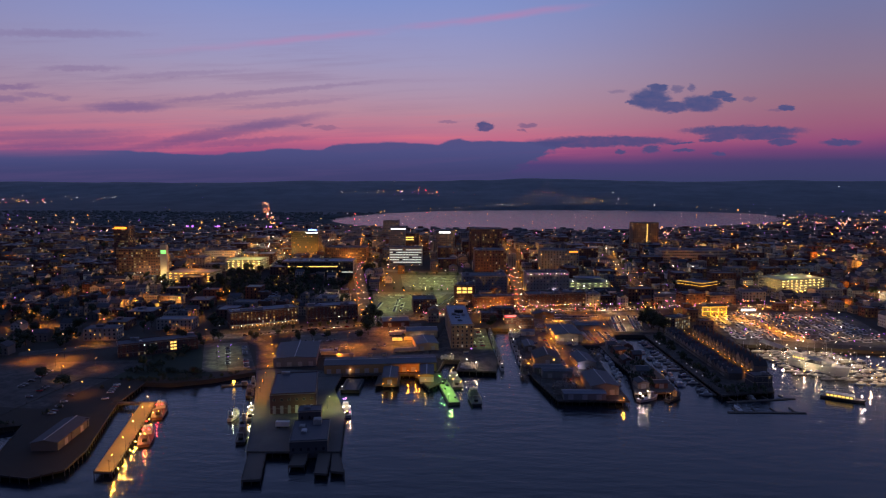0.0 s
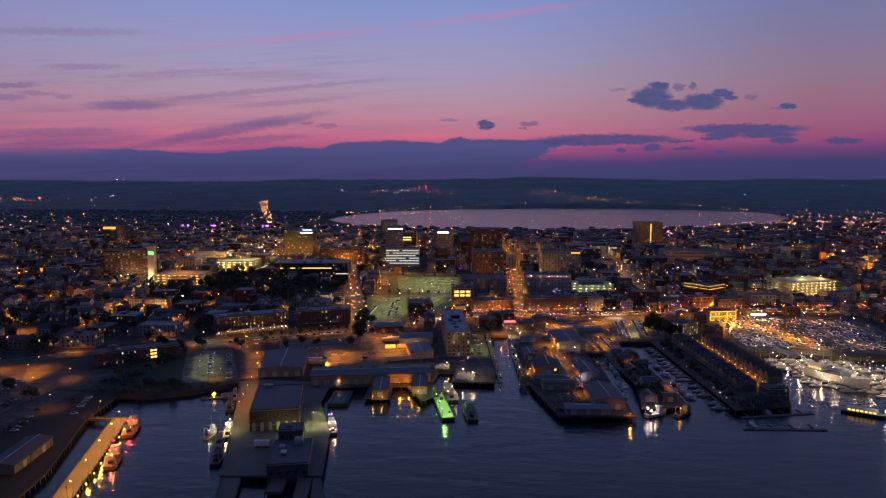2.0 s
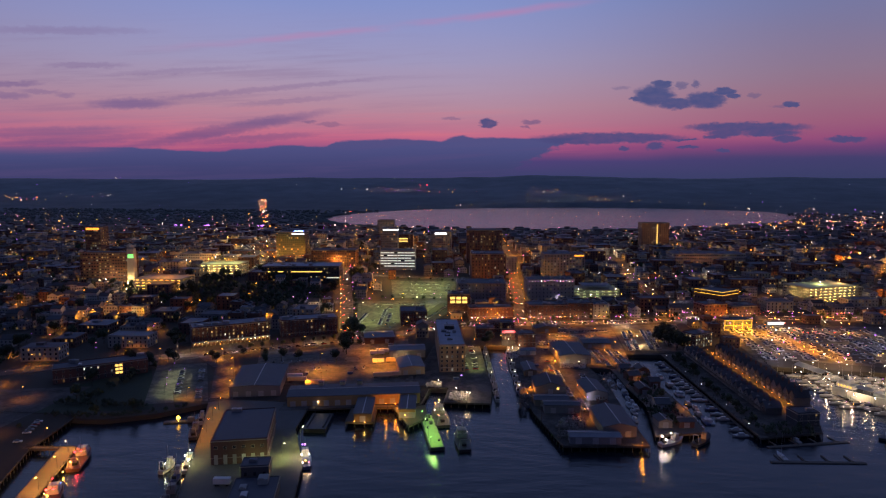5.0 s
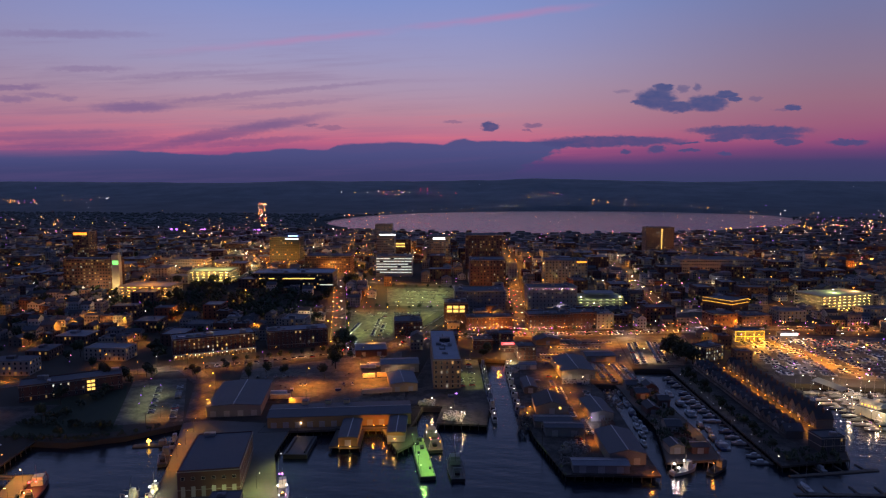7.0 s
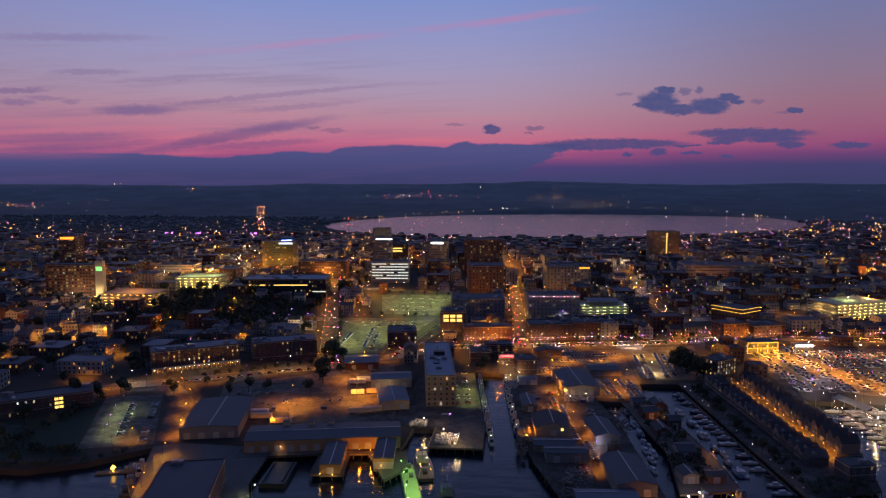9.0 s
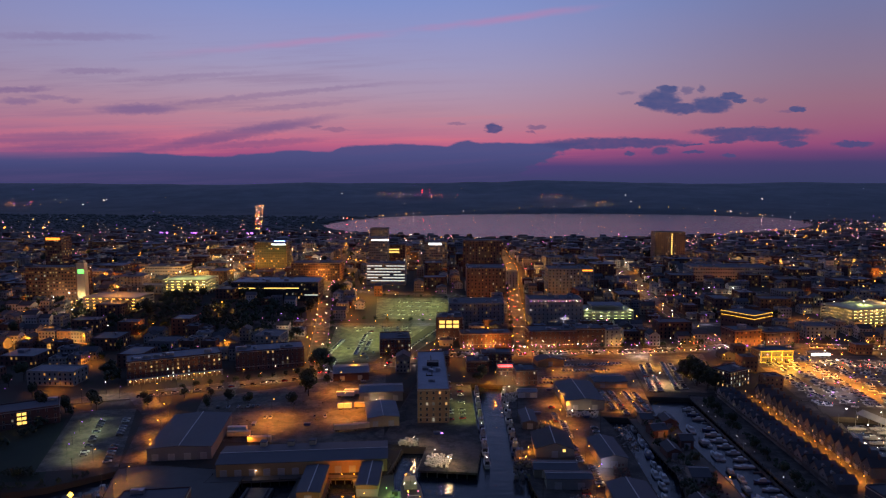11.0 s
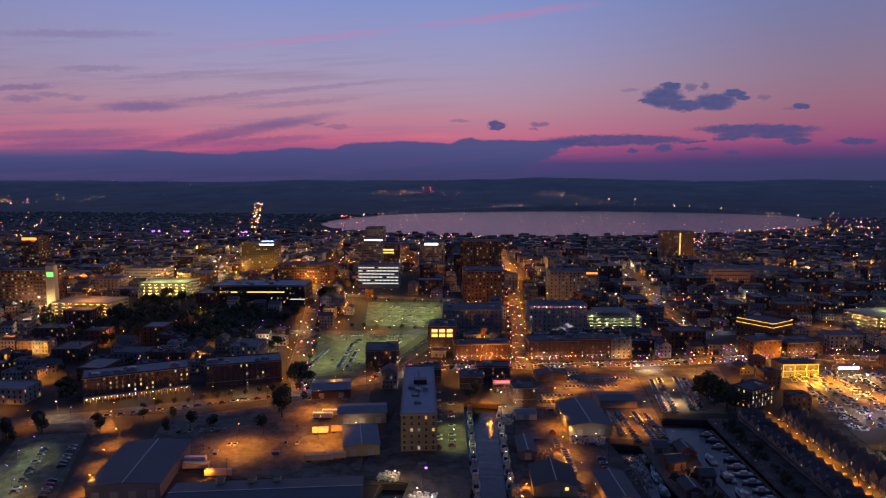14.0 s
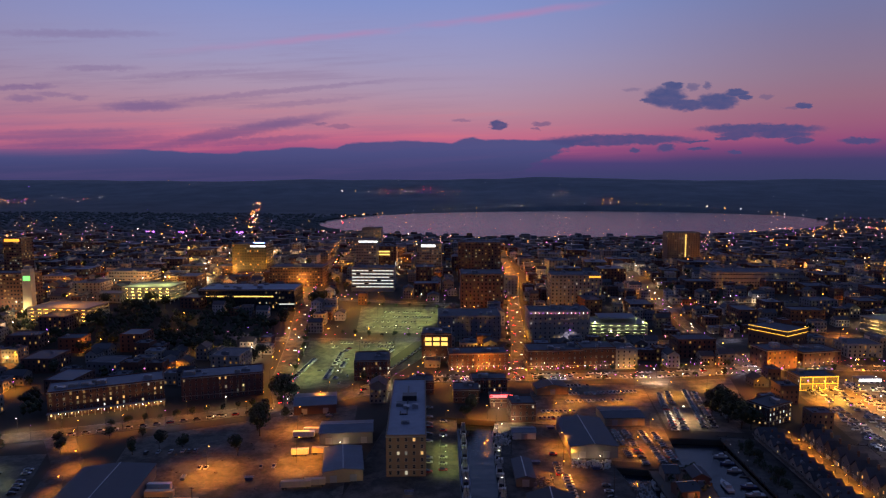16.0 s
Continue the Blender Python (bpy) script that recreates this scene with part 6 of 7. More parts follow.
for x0, y0, x1, y1, n in ((-400, 765, -238, 872, 190), (-560, 760, -430, 850, 60), (-300, 940, -210, 1010, 40), (-640, 560, -480, 700, 80), (-330, 600, -262, 690, 26), (-470, 470, -400, 560, 50), (-900, 850, -560, 1300, 170), (-560, 1020, -200, 1420, 150), (150, 900, 700, 1420, 150)):
    for _ in range(n):
        x, y = pr.uniform(x0, x1), pr.uniform(y0, y1)
        if n > 180 or free(x, y, 0.45):
            clump(x, y, pr.uniform(3.2, 6.0))
for _ in range(46):
    x = pr.uniform(-300, -238)
    clump(x, 464 + (x + 300) * 0.02 + pr.uniform(-3, 4), pr.uniform(1.2, 2.4))
for i in range(95):
    # hedges and shrubs along the shore and between the wharf houses
    t = pr.random()
    clump(119 + 19 * t + pr.uniform(-1.2, 5), 634 - 160 * t, pr.uniform(1.0, 2.1), 2.9)
for _ in range(62):
    t = pr.random()
    clump(90 - 10 * t + pr.uniform(-9, 9), 474 + 118 * t, pr.uniform(1.5, 3.2), 2.7)
for _ in range(34):
    clump(pr.uniform(137, 168), pr.uniform(466, 482) , pr.uniform(1.2, 2.6), 2.9)
shore_x, shore_y = [p[0] for p in SHORE], [p[1] for p in SHORE]
for i in range(90):
    x = pr.uniform(-330, -212)
    clump(x, float(np.interp(x, shore_x, shore_y)) + pr.uniform(1.5, 6), pr.uniform(0.8, 2.0))
for _ in range(24):
    clump(pr.uniform(-290, -281), pr.uniform(470, 550), pr.uniform(2.0, 3.6))
solo("park_trees", park, leaves, "dark dense trees of parks and gardens", "trees", kind="stuff")

# woods far off: many small clumps, one mass
woods = Geo()
wr = random.Random(3)
made = 0
while made < 5600:
    y = wr.uniform(1300, 2900) if made > 900 else wr.uniform(1800, 2700)
    x = wr.uniform(-0.92, 0.56) * y
    c = cove(x, y)
    if c < 1.06 or (made <= 900 and c > 1.2):
        continue
    if y < 1900 and wr.random() < 0.5 and made > 900:
        continue
    s = wr.uniform(3, 6.5) * (1 + max(0, y - 2000) / 2200)
    z = land_z(x, y)
    if y > 2900:
        woods.ball(x, y, z, s, 0.8)
    else:
        for _ in range(3):
            woods.ball(x + wr.uniform(-s, s) * 0.6, y + wr.uniform(-s, s) * 0.6, z + s * wr.uniform(0.25, 0.55), s * wr.uniform(0.7, 1.1), wr.uniform(0.4, 0.65))
    made += 1
solo("woods", woods, leaves_hazed, "dark dense woods on the far shore and hills", "woods", kind="stuff")

# lights of streets and houses too far off to tell apart
lights = Geo()
lr = random.Random(21)


def spark(x, y, h, slot, k=1.0):
    z = land_z(x, y)
    if cove(x, y) < 1.03:
        return
    lights.slot = slot
    r = k * (0.28 + math.hypot(x, y - 130) * 0.00042) * lr.uniform(0.45, 1.2) * (0.95 if y > 2300 else 1.0)
    lights.ball(x, y, z + h, r)


HUES = (0, 0, 2, 1, 2, 2, 0, 3, 5, 5)
for x, y in SPOTS:
    for _ in range(3 if y > 1000 else 2):
        if lr.random() < 0.6:
            a, b = x + lr.uniform(-20, 20), y + lr.uniform(-20, 20)
            if free(a, b, 0.3) or y > 1430:
                spark(a, b, lr.uniform(5, 9), lr.choice(HUES), 0.8)
for _ in range(260):
    y = lr.uniform(1500, 2450)
    x = lr.uniform(0.12, 0.5) * y if lr.random() < 0.55 else lr.uniform(-0.9, 0.5) * y
    spark(x, y, lr.uniform(6, 12), lr.choice(HUES))
for _ in range(420):
    y = lr.uniform(1250, 2350)
    x = lr.uniform(-0.9, -0.12) * y if lr.random() < 0.5 else lr.uniform(0.0, 0.52) * y
    spark(x, y, lr.uniform(4, 11), lr.choice((0, 0, 0, 2, 2, 2, 1, 5, 3)), lr.uniform(0.5, 0.95))
for i in range(60):
    a = math.pi * (0.06 + 0.9 * i / 60)
    x = 135 + 880 * math.cos(a)
    spark(x + lr.uniform(-25, 25), 2690 + 0.2 * (x - 135) + 770 * math.sin(a) + lr.uniform(0, 60), 6, lr.choice((0, 0, 1)), 0.75)
for _ in range(55):
    t = lr.random()
    x, y = -761 - 634 * t, 1957 + 1500 * t
    spark(x + lr.uniform(-11, 11) * (1 + t), y, 8 + 4 * t, lr.choice((0, 0, 4, 1)), 1.1)
for cx, cy, sx, n in ((-780, 4000, 150, 34), (-500, 3900, 120, 8), (100, 4000, 45, 16), (330, 3650, 90, 9), (-2800, 3450, 110, 30), (-2450, 3600, 90, 8), (900, 2700, 160, 40), (1150, 2500, 200, 50), (1500, 3000, 250, 40), (700, 2080, 90, 40)):
    for _ in range(n):
        spark(cx + lr.gauss(0, sx), cy + lr.uniform(-120, 120), 10, lr.choice((0, 0, 0, 1, 3, 4)), 0.8)
for _ in range(45):
    y = lr.uniform(2600, 4700)
    spark(lr.uniform(-0.9, 0.55) * y, y, 10, lr.choice((0, 1, 1, 3)), 0.6)
for x, y in ((-946, 1790), (-866, 1795), (-722, 1810)):
    for _ in range(4):
        spark(x + lr.uniform(-10, 10), y, 14, 3, 2.2)
for line, step, off, x0, x1 in ((MAIN, 2.6, 12.5, -110, 430), (MAIN, 4.5, -10.5, -60, 430), (LEFT_ST, 9, -9, -400, 0), (CENTRE, 7, 9, -400, 400), (RIGHT_ST, 9, 8, -50, 500), (CROSS, 9, 8, -500, 500), (CROSS_FAR, 10, 8, -500, 500)):
    for x, y, _ in along(line, step, off):
        if x0 < x < x1 and lr.random() < 0.6:
            spark(x + lr.uniform(-1.5, 1.5), y + lr.uniform(-1, 1), lr.uniform(2, 5), lr.choice((0, 1, 3, 3, 3, 5, 5, 4)), lr.uniform(0.45, 1.0))
for i in range(90):
    # lamps and signs between the boats and cars of the marina
    x, y = lr.uniform(192, 330), lr.uniform(612, 760)
    spark(x, y, lr.uniform(3, 8), lr.choice((0, 0, 1, 2, 5, 3, 3, 4)), lr.uniform(0.4, 0.9))
for i in range(110):
    x, y = lr.uniform(196, 300), lr.uniform(520, 612)
    lights.slot = lr.choice((1, 1, 1, 0, 2, 3))
    lights.ball(x, y, lr.uniform(1.2, 5.0), lr.uniform(0.1, 0.3))
for i in range(26):
    lights.slot = 4
    lights.ball(lr.uniform(248, 290), 738 + lr.uniform(-9, 5), 4.0, lr.uniform(0.18, 0.3))
solo("distant_lights", lights, (far_sodium, far_white, glow("faint_warm_bulb", (1.0, 0.5, 0.3), 5), far_violet, far_red, glow("rosy_bulb", (1.0, 0.22, 0.45), 7)), "scattered tiny street lights far across the town", "lights", kind="stuff")
for x, y, h in ((790, 1560, 62), (-560, 2150, 40), (-640, 4000, 30), (-600, 4000, 30)):
    b = thing("radio_mast", pose(x, y, land_z(x, y)), "slim lattice mast with red warning lights", "mast")
    g = Geo()
    for k in range(8):
        za, zb = h * k / 8, h * (k + 1) / 8
        for sx, sy in ((-0.7, -0.7), (0.7, -0.7), (0.7, 0.7), (-0.7, 0.7)):
            g.beam((sx, sy, za), (sx, sy, zb), 0.08)
        g.beam((-0.7, -0.7, za), (0.7, -0.7, zb), 0.05).beam((0.7, 0.7, za), (-0.7, 0.7, zb), 0.05)
    part("lattice", g, steel_dark, b)
    for zz in (h, h * 0.55):
        part("warning_light", Geo().ball(0, 0, zz, 0.9 + y * 0.00025), bulb_red, b, "red warning light")

# ---- cars ----
def car_body():
    prof = [(-2.2, 0.35), (2.2, 0.35), (2.25, 0.75), (2.0, 0.92), (0.95, 1.0), (-1.7, 1.02), (-2.2, 0.95)]
    g = Geo()
    g.hull([(x, 0.85, z) for x, z in prof], [(x, -0.85, z) for x, z in prof])
    return g


def car_cabin():
    g = Geo()
    return g.hull([(-1.75, -0.78, 1.0), (1.0, -0.78, 1.0), (1.0, 0.78, 1.0), (-1.75, 0.78, 1.0)], [(-1.3, -0.62, 1.48), (0.25, -0.62, 1.48), (0.25, 0.62, 1.48), (-1.3, 0.62, 1.48)])


CAB = car_cabin().mesh("cabin", dark_glass)
WHEEL = Geo()
ring = [(0.33 * math.cos(a), 0.33 * math.sin(a)) for a in [k * math.pi / 4 for k in range(8)]]
WHEEL.hull([(x, 0.1, z) for x, z in ring], [(x, -0.1, z) for x, z in ring])
WHEEL = WHEEL.mesh("wheel", rubber)
CARS = []
for paint, word in ((car_paint, "dark"), (car_pale, "pale"), (car_red, "red")):
    c = thing("car", pose(-140, 760, land_z(-140, 760) + 0.17 if word == "dark" else 3.4), "parked %s hatchback car" % word, "car", "parked cars")
    body = part("body", car_body(), paint, c)
    part("cabin", CAB, None, body)
    for x in (-1.35, 1.4):
        for y in (-0.8, 0.8):
            part("wheel", WHEEL, None, c, at=pose(x, y, 0.33))
    CARS.append(c)
CARS[0].matrix_basis = pose(-150, 790, land_z(-150, 790) + 0.16, 0, 0, 8)
CARS[1].matrix_basis = pose(-150, 794, land_z(-150, 794) + 0.16, 0, 0, 8)
CARS[2].matrix_basis = pose(-149, 799, land_z(-149, 799) + 0.16, 0, 0, 8)
cr = random.Random(9)


def car(x, y, turn, z=None):
    return copy_thing(cr.choice((CARS[0], CARS[0], CARS[1], CARS[1], CARS[0], CARS[1], CARS[2])), pose(x, y, (land_z(x, y) + 0.16) if z is None else z, 0, 0, turn + cr.uniform(-3, 3)))


WHOLE_CARS = []
for paint in (car_paint, car_pale, car_red, car_paint):
    g = car_body()
    g.slot = 1
    g.hull([(-1.75, -0.78, 1.0), (1.0, -0.78, 1.0), (1.0, 0.78, 1.0), (-1.75, 0.78, 1.0)], [(-1.3, -0.62, 1.48), (0.25, -0.62, 1.48), (0.25, 0.62, 1.48), (-1.3, 0.62, 1.48)])
    g.slot = 2
    for x in (-1.35, 1.4):
        for y in (-0.8, 0.8):
            g.hull([(x + px, y + 0.1, 0.33 + pz) for px, pz in ring], [(x + px, y - 0.1, 0.33 + pz) for px, pz in ring])
    WHOLE_CARS.append(g.mesh("car", paint, dark_glass, rubber))


crowd = Geo()


def joined_car(x, y, turn, z=None):
    c, n = math.cos(radians(turn)), math.sin(radians(turn))
    z = land_z(x, y) + 0.17 if z is None else z

    def put(pts):
        return [(x + a * c - b * n, y + a * n + b * c, z + h) for a, b, h in pts]

    crowd.slot = cr.choice((0, 1))
    crowd.hull(put([(-2.2, -0.85, 0.25), (2.2, -0.85, 0.25), (2.2, 0.85, 0.25), (-2.2, 0.85, 0.25)]), put([(-2.15, -0.8, 0.98), (2.0, -0.8, 0.9), (2.0, 0.8, 0.9), (-2.15, 0.8, 0.98)]))
    crowd.slot = 2
    crowd.hull(put([(-1.75, -0.76, 0.96), (1.0, -0.76, 0.94), (1.0, 0.76, 0.94), (-1.75, 0.76, 0.96)]), put([(-1.25, -0.6, 1.45), (0.3, -0.6, 1.45), (0.3, 0.6, 1.45), (-1.25, 0.6, 1.45)]))


def far_car(x, y, turn, z=None):
    if y > 690:
        return joined_car(x, y, turn + cr.uniform(-3, 3), z)
    k = cr.choice((0, 0, 0, 1, 1, 3, 3, 1, 0, 2))
    solo("car", WHOLE_CARS[k], None, "parked %s hatchback car" % ("dark", "pale", "red", "dark")[k], "car", "parked cars", m=pose(x, y, (land_z(x, y) + 0.16) if z is None else z, 0, 0, turn + cr.uniform(-3, 3)))


def car_row(x, y, way, n, turn, z=None, gap=2.75, share=0.88, near=False):
    """A row of bays, some of them empty; way is the row's own direction in degrees."""
    for k in range(n):
        if cr.random() < share:
            px, py = x + math.cos(radians(way)) * gap * k, y + math.sin(radians(way)) * gap * k
            (car if near else far_car)(px, py, turn, z)


for k in range(8):
    far_car(cr.uniform(-160, -118), cr.uniform(706, 820), cr.choice((15, 105)))
car_row(-166, 716, 92, 18, 2)
car_row(-122, 746, 80, 22, 350, None, 2.9, 0.7)
car_row(-143, 716, 97, 24, 8, None, 3.0, 0.62)
car_row(-136, 716, 97, 18, 8, None, 3.0, 0.5)
car_row(-170, 800, 10, 20, 100, None, 3.0, 0.6)
car_row(-172, 812, 10, 22, 100, None, 3.0, 0.6)
for r in range(4):
    car_row(-152 + r, 872 + 20 * r, 4, 19, 95, None, 2.9, 0.62)
# wharf, shore and marina car parks
for x, y, n in ((60, 597, 17), (66, 597, 17), (75, 600, 16), (81, 604, 14)):
    car_row(x, y, 97, n, 8, 3.42 if y < 640 else None, 2.75, 0.9, x < 62)
for x, y, n in ((12, 656, 8), (14, 668, 8)):
    car_row(x, y, 10, n, 100)
for x, y, n in ((30, 690, 14), (32, 706, 14), (52, 712, 10), (26, 722, 8)):
    car_row(x, y, 12, n, 102)
for x, y, n in ((90, 648, 26), (96, 650, 26), (108, 655, 26), (114, 657, 24), (126, 672, 20)):
    car_row(x, y, 88, n, -2)
for x, y, n in ((34, 470, 8), (40, 492, 9), (32, 520, 8), (28, 552, 9), (22, 578, 10), (46, 548, 8)):
    car_row(x, y, 97, n, 5, 3.42, 3.1, 0.7)
for x, y, n in ((-158, 560, 7), (-196, 574, 9), (-140, 640, 8), (-128, 566, 4)):
    car_row(x, y, 14, n, 104, None, 3.2, 0.6)
car_row(-43, 572, 99, 18, 10, 3.42, 5.5, 0.7, True)
car_row(-36, 575, 98, 10, 10, 3.42, 7.5, 0.5, True)
for x, y, a in along([(-66, 718), (95, 752)], 13, 5.4) + along([(-106, 706), (-80, 840)], 7, 3.2) + along([(-262, 592), (-160, 650)], 7.5, -5.6):
    far_car(x, y, a, land_z(x, y) + 0.27)
for x, y, a in along(MAIN[5:], 6.3, 6.3) + along(MAIN[5:], 6.6, -6.3, 3):
    if cr.random() < 0.72:
        joined_car(x, y, a, land_z(x, y) + 0.25)
car_row(-232, 492, 115, 14, 25, None, 4.4, 0.6)
car_row(-214, 486, 115, 16, 25, None, 4.4, 0.6)
car_row(-275, 398, 110, 9, 20, 3.15, 4.5, 0.6)
car_row(-292, 372, 110, 9, 20, 3.15, 4.5, 0.6)
car_row(-330, 400, 100, 10, 20, None, 4.2, 0.6)
car_row(-352, 420, 100, 10, 20, None, 4.2, 0.6)
for row in range(9):
    for k in range(46):
        for side in (-2.6, 2.6):
            x, y = 198 + 15.5 * row + side + cr.uniform(-1.2, 1.2), 632 + 2.9 * k + cr.uniform(-0.5, 0.5)
            if cr.random() < 0.55 and y < 765 - 0.1 * (x - 198):
                joined_car(x, y, cr.choice((0, 180)) + cr.uniform(-9, 9))
solo("crowded_car_rows", crowd, (car_paint, car_pale, dark_glass), "dense rows of parked cars far off", "cars", kind="stuff")
TAIL, HEAD = Geo().ball(0, 0, 0, 0.24).mesh("tail_lamp", bulb_red), Geo().ball(0, 0, 0, 0.22).mesh("head_lamp", bulb_white)
# cars under way, with their lamps on
for line, off, face, step, st in ((MAIN[4:10], 3.2, 1, 26, 5), (MAIN[3:10], -3.2, -1, 31, 12), (LEFT_ST[:5], 3.0, 1, 33, 8), (LEFT_ST[:5], -3.0, -1, 41, 15), (CENTRE[:4], 2.6, 1, 29, 10), (CENTRE[:4], -2.6, -1, 37, 22), (RIGHT_ST, -2.4, -1, 40, 9)):
    for x, y, a in along(line, step, off, st):
        c = car(x, y, a + (0 if face == 1 else 180), land_z(x, y) + 0.27)
        tagged(c, "dark car under way with its lamps lit")
        for s in (-0.6, 0.6):
            if face == 1:
                part("tail_lamp", TAIL, None, c, "glowing red tail lamp", pose(-2.25, s, 0.8))
            else:
                part("head_lamp", HEAD, None, c, "glowing white head lamp", pose(2.25, s, 0.7))

# ---- trailers and vans in the yard ----
def trailer(x, y, turn, length, skin, label, z=3.2):
    b = thing("truck_trailer", pose(x, y, z, 0, 0, turn), label, "trailer")
    part("box", Geo().box(0, -1.25, 1.1, length, 1.25, 3.9), skin, b)
    part("chassis", Geo().box(0.3, -0.5, 0.75, length - 0.3, 0.5, 1.1), steel_dark, b)
    for a in (1.2, 2.4, length - 1.5):
        for s in (-1.0, 1.0):
            part("wheel", WHEEL, None, b, at=pose(a, s, 0.5) @ Matrix.Diagonal((1.5, 1.5, 1.5, 1)))


for x, y, t, n, s in ((-109, 545, 14, 14, box_orange), (-99, 549, 14, 10, box_orange), (-118, 582, 12, 9, box_white), (-108, 586, 8, 9, box_orange), (-126, 606, 8, 12, box_white), (-122, 612, 8, 12, box_white),
                      (-167, 527, 10, 13, box_orange), (-152, 521, 10, 13, box_orange), (-170, 534, 10, 11, box_white), (-144.5, 367, 7, 8, box_white)):
    trailer(x, y, t, n, s, "%s lorry trailer standing in the yard" % ("tan" if s is box_orange else "white"))
for x, y in ((-136, 501), (-122, 504), (-111, 507)):
    b = thing("roof_vent_house", pose(x, y, 9.3, 0, 0, 4), "small ochre roof house on a long shed", "roof house")
    part("wall", Geo().box(0, 0, 0, 3.2, 3.2, 3.0), box_orange, b)
    part("roof", Geo().box(-0.2, -0.2, 3.0, 3.4, 3.4, 3.3), roof_metal, b)


# ---- vessels ----
def hull_geo(length, beam, free_b, draft=0.6, sheer=0.5, transom=0.8):
    """A hull from stern (x = 0) to bow (x = length), with a raised bow."""
    st = [(0, transom, 0), (0.35, 1.0, 0), (0.65, 0.95, 0.1), (0.85, 0.6, 0.45), (1.0, 0.04, 1.0)]
    g = Geo()
    rows = []
    for u, w, up in st:
        b, x = beam / 2 * w, u * length
        z = free_b + sheer * up
        rows.append([(x, -b, z), (x - (0.06 * length * up), -b * 0.7, -draft), (x - (0.06 * length * up), b * 0.7, -draft), (x, b, z)])
    v = [p for r in rows for p in r]
    f = []
    for i in range(len(rows) - 1):
        a = 4 * i
        for k in range(3):
            f.append((a + k, a + k + 1, a + 4 + k + 1, a + 4 + k))
        f.append((a + 3, a, a + 4, a + 7))
    f += [(3, 2, 1, 0), tuple(4 * (len(rows) - 1) + k for k in range(4))]
    return g.add(v, f)


def motor_boat(m, length=9.0, paint=hull_white):
    b = thing("motor_boat", m, "%s motor boat moored at a floating dock" % ("white" if paint is hull_white else "blue-hulled"), "boat", "moored boats")
    bw = length * 0.33
    part("hull", hull_geo(length, bw, 0.9), paint, b)
    cabin = part("cabin", Geo().hull([(length * 0.25, -bw * 0.36, 0.9), (length * 0.72, -bw * 0.28, 1.0), (length * 0.72, bw * 0.28, 1.0), (length * 0.25, bw * 0.36, 0.9)],
                             [(length * 0.28, -bw * 0.3, 2.3), (length * 0.58, -bw * 0.24, 2.2), (length * 0.58, bw * 0.24, 2.2), (length * 0.28, bw * 0.3, 2.3)]), hull_white, b)
    part("windscreen", Geo().box(length * 0.56, -bw * 0.25, 1.55, length * 0.64, bw * 0.25, 2.05), dark_glass, cabin)
    return b


def sail_boat(m, length=10.5):
    b = thing("sail_boat", m, "white sailing yacht with a bare mast", "boat", "moored boats")
    part("hull", hull_geo(length, length * 0.3, 0.9), hull_white, b)
    part("coach_roof", Geo().box(length * 0.3, -0.9, 0.9, length * 0.62, 0.9, 1.45), hull_white, b)
    mast = part("mast", Geo().cyl(length * 0.55, 0, 1.3, length * 1.3, 0.09, 0.05, 6), steel, b)
    part("boom", Geo().beam((length * 0.55, 0, 2.3), (length * 0.14, 0, 2.4), 0.12), hull_blue, mast)
    return b


def fishing_boat(m, length=18.0, paint=hull_black, label="dark steel fishing boat with a white wheelhouse", lamps=()):
    b = thing("fishing_boat", m, label, "fishing boat")
    bw = length * 0.3
    part("hull", hull_geo(length, bw, 1.7, 1.0, 1.6), paint, b)
    cab = render_grey if paint is hull_black or length > 33 else hull_white
    house = part("wheelhouse", Geo().box(length * 0.55, -bw * 0.3, 1.7, length * 0.76, bw * 0.3, 4.2).box(length * 0.58, -bw * 0.26, 4.2, length * 0.74, bw * 0.26, 5.8), cab, b)
    part("wheelhouse_window", Geo().box(length * 0.74, -bw * 0.24, 4.7, length * 0.745, bw * 0.24, 5.4), dark_glass, house)
    mast = part("mast", Geo().cyl(length * 0.55, 0, 4.0, 12.5, 0.14, 0.08, 6), steel_dark, b)
    part("gantry", Geo().beam((length * 0.08, -bw * 0.35, 1.7), (length * 0.08, -bw * 0.25, 6.5), 0.14).beam((length * 0.08, bw * 0.35, 1.7), (length * 0.08, bw * 0.25, 6.5), 0.14).beam((length * 0.08, -bw * 0.26, 6.5), (length * 0.08, bw * 0.26, 6.5), 0.14), steel, b)
    part("boom", Geo().beam((length * 0.53, 0, 5.2), (length * 0.14, 0, 8.2), 0.1), steel_dark, mast)
    part("net_drum", Geo().box(length * 0.14, -1.2, 1.7, length * 0.22, 1.2, 3.1), rubber, b)
    for x, y, z, bulb, rgb, p, s in lamps:
        part("deck_lamp", Geo().ball(x, y, z, s), bulb, b, "glowing deck lamp")
        if p:
            lt = new("light", lamp_data(rgb, p))
            lt.parent, lt.location = b, (x, y, z + 0.9)
    return b


def facing(x0, y0, x1, y1, z=0.0):
    return pose(x0, y0, z, 0, 0, math.degrees(math.atan2(y1 - y0, x1 - x0)))


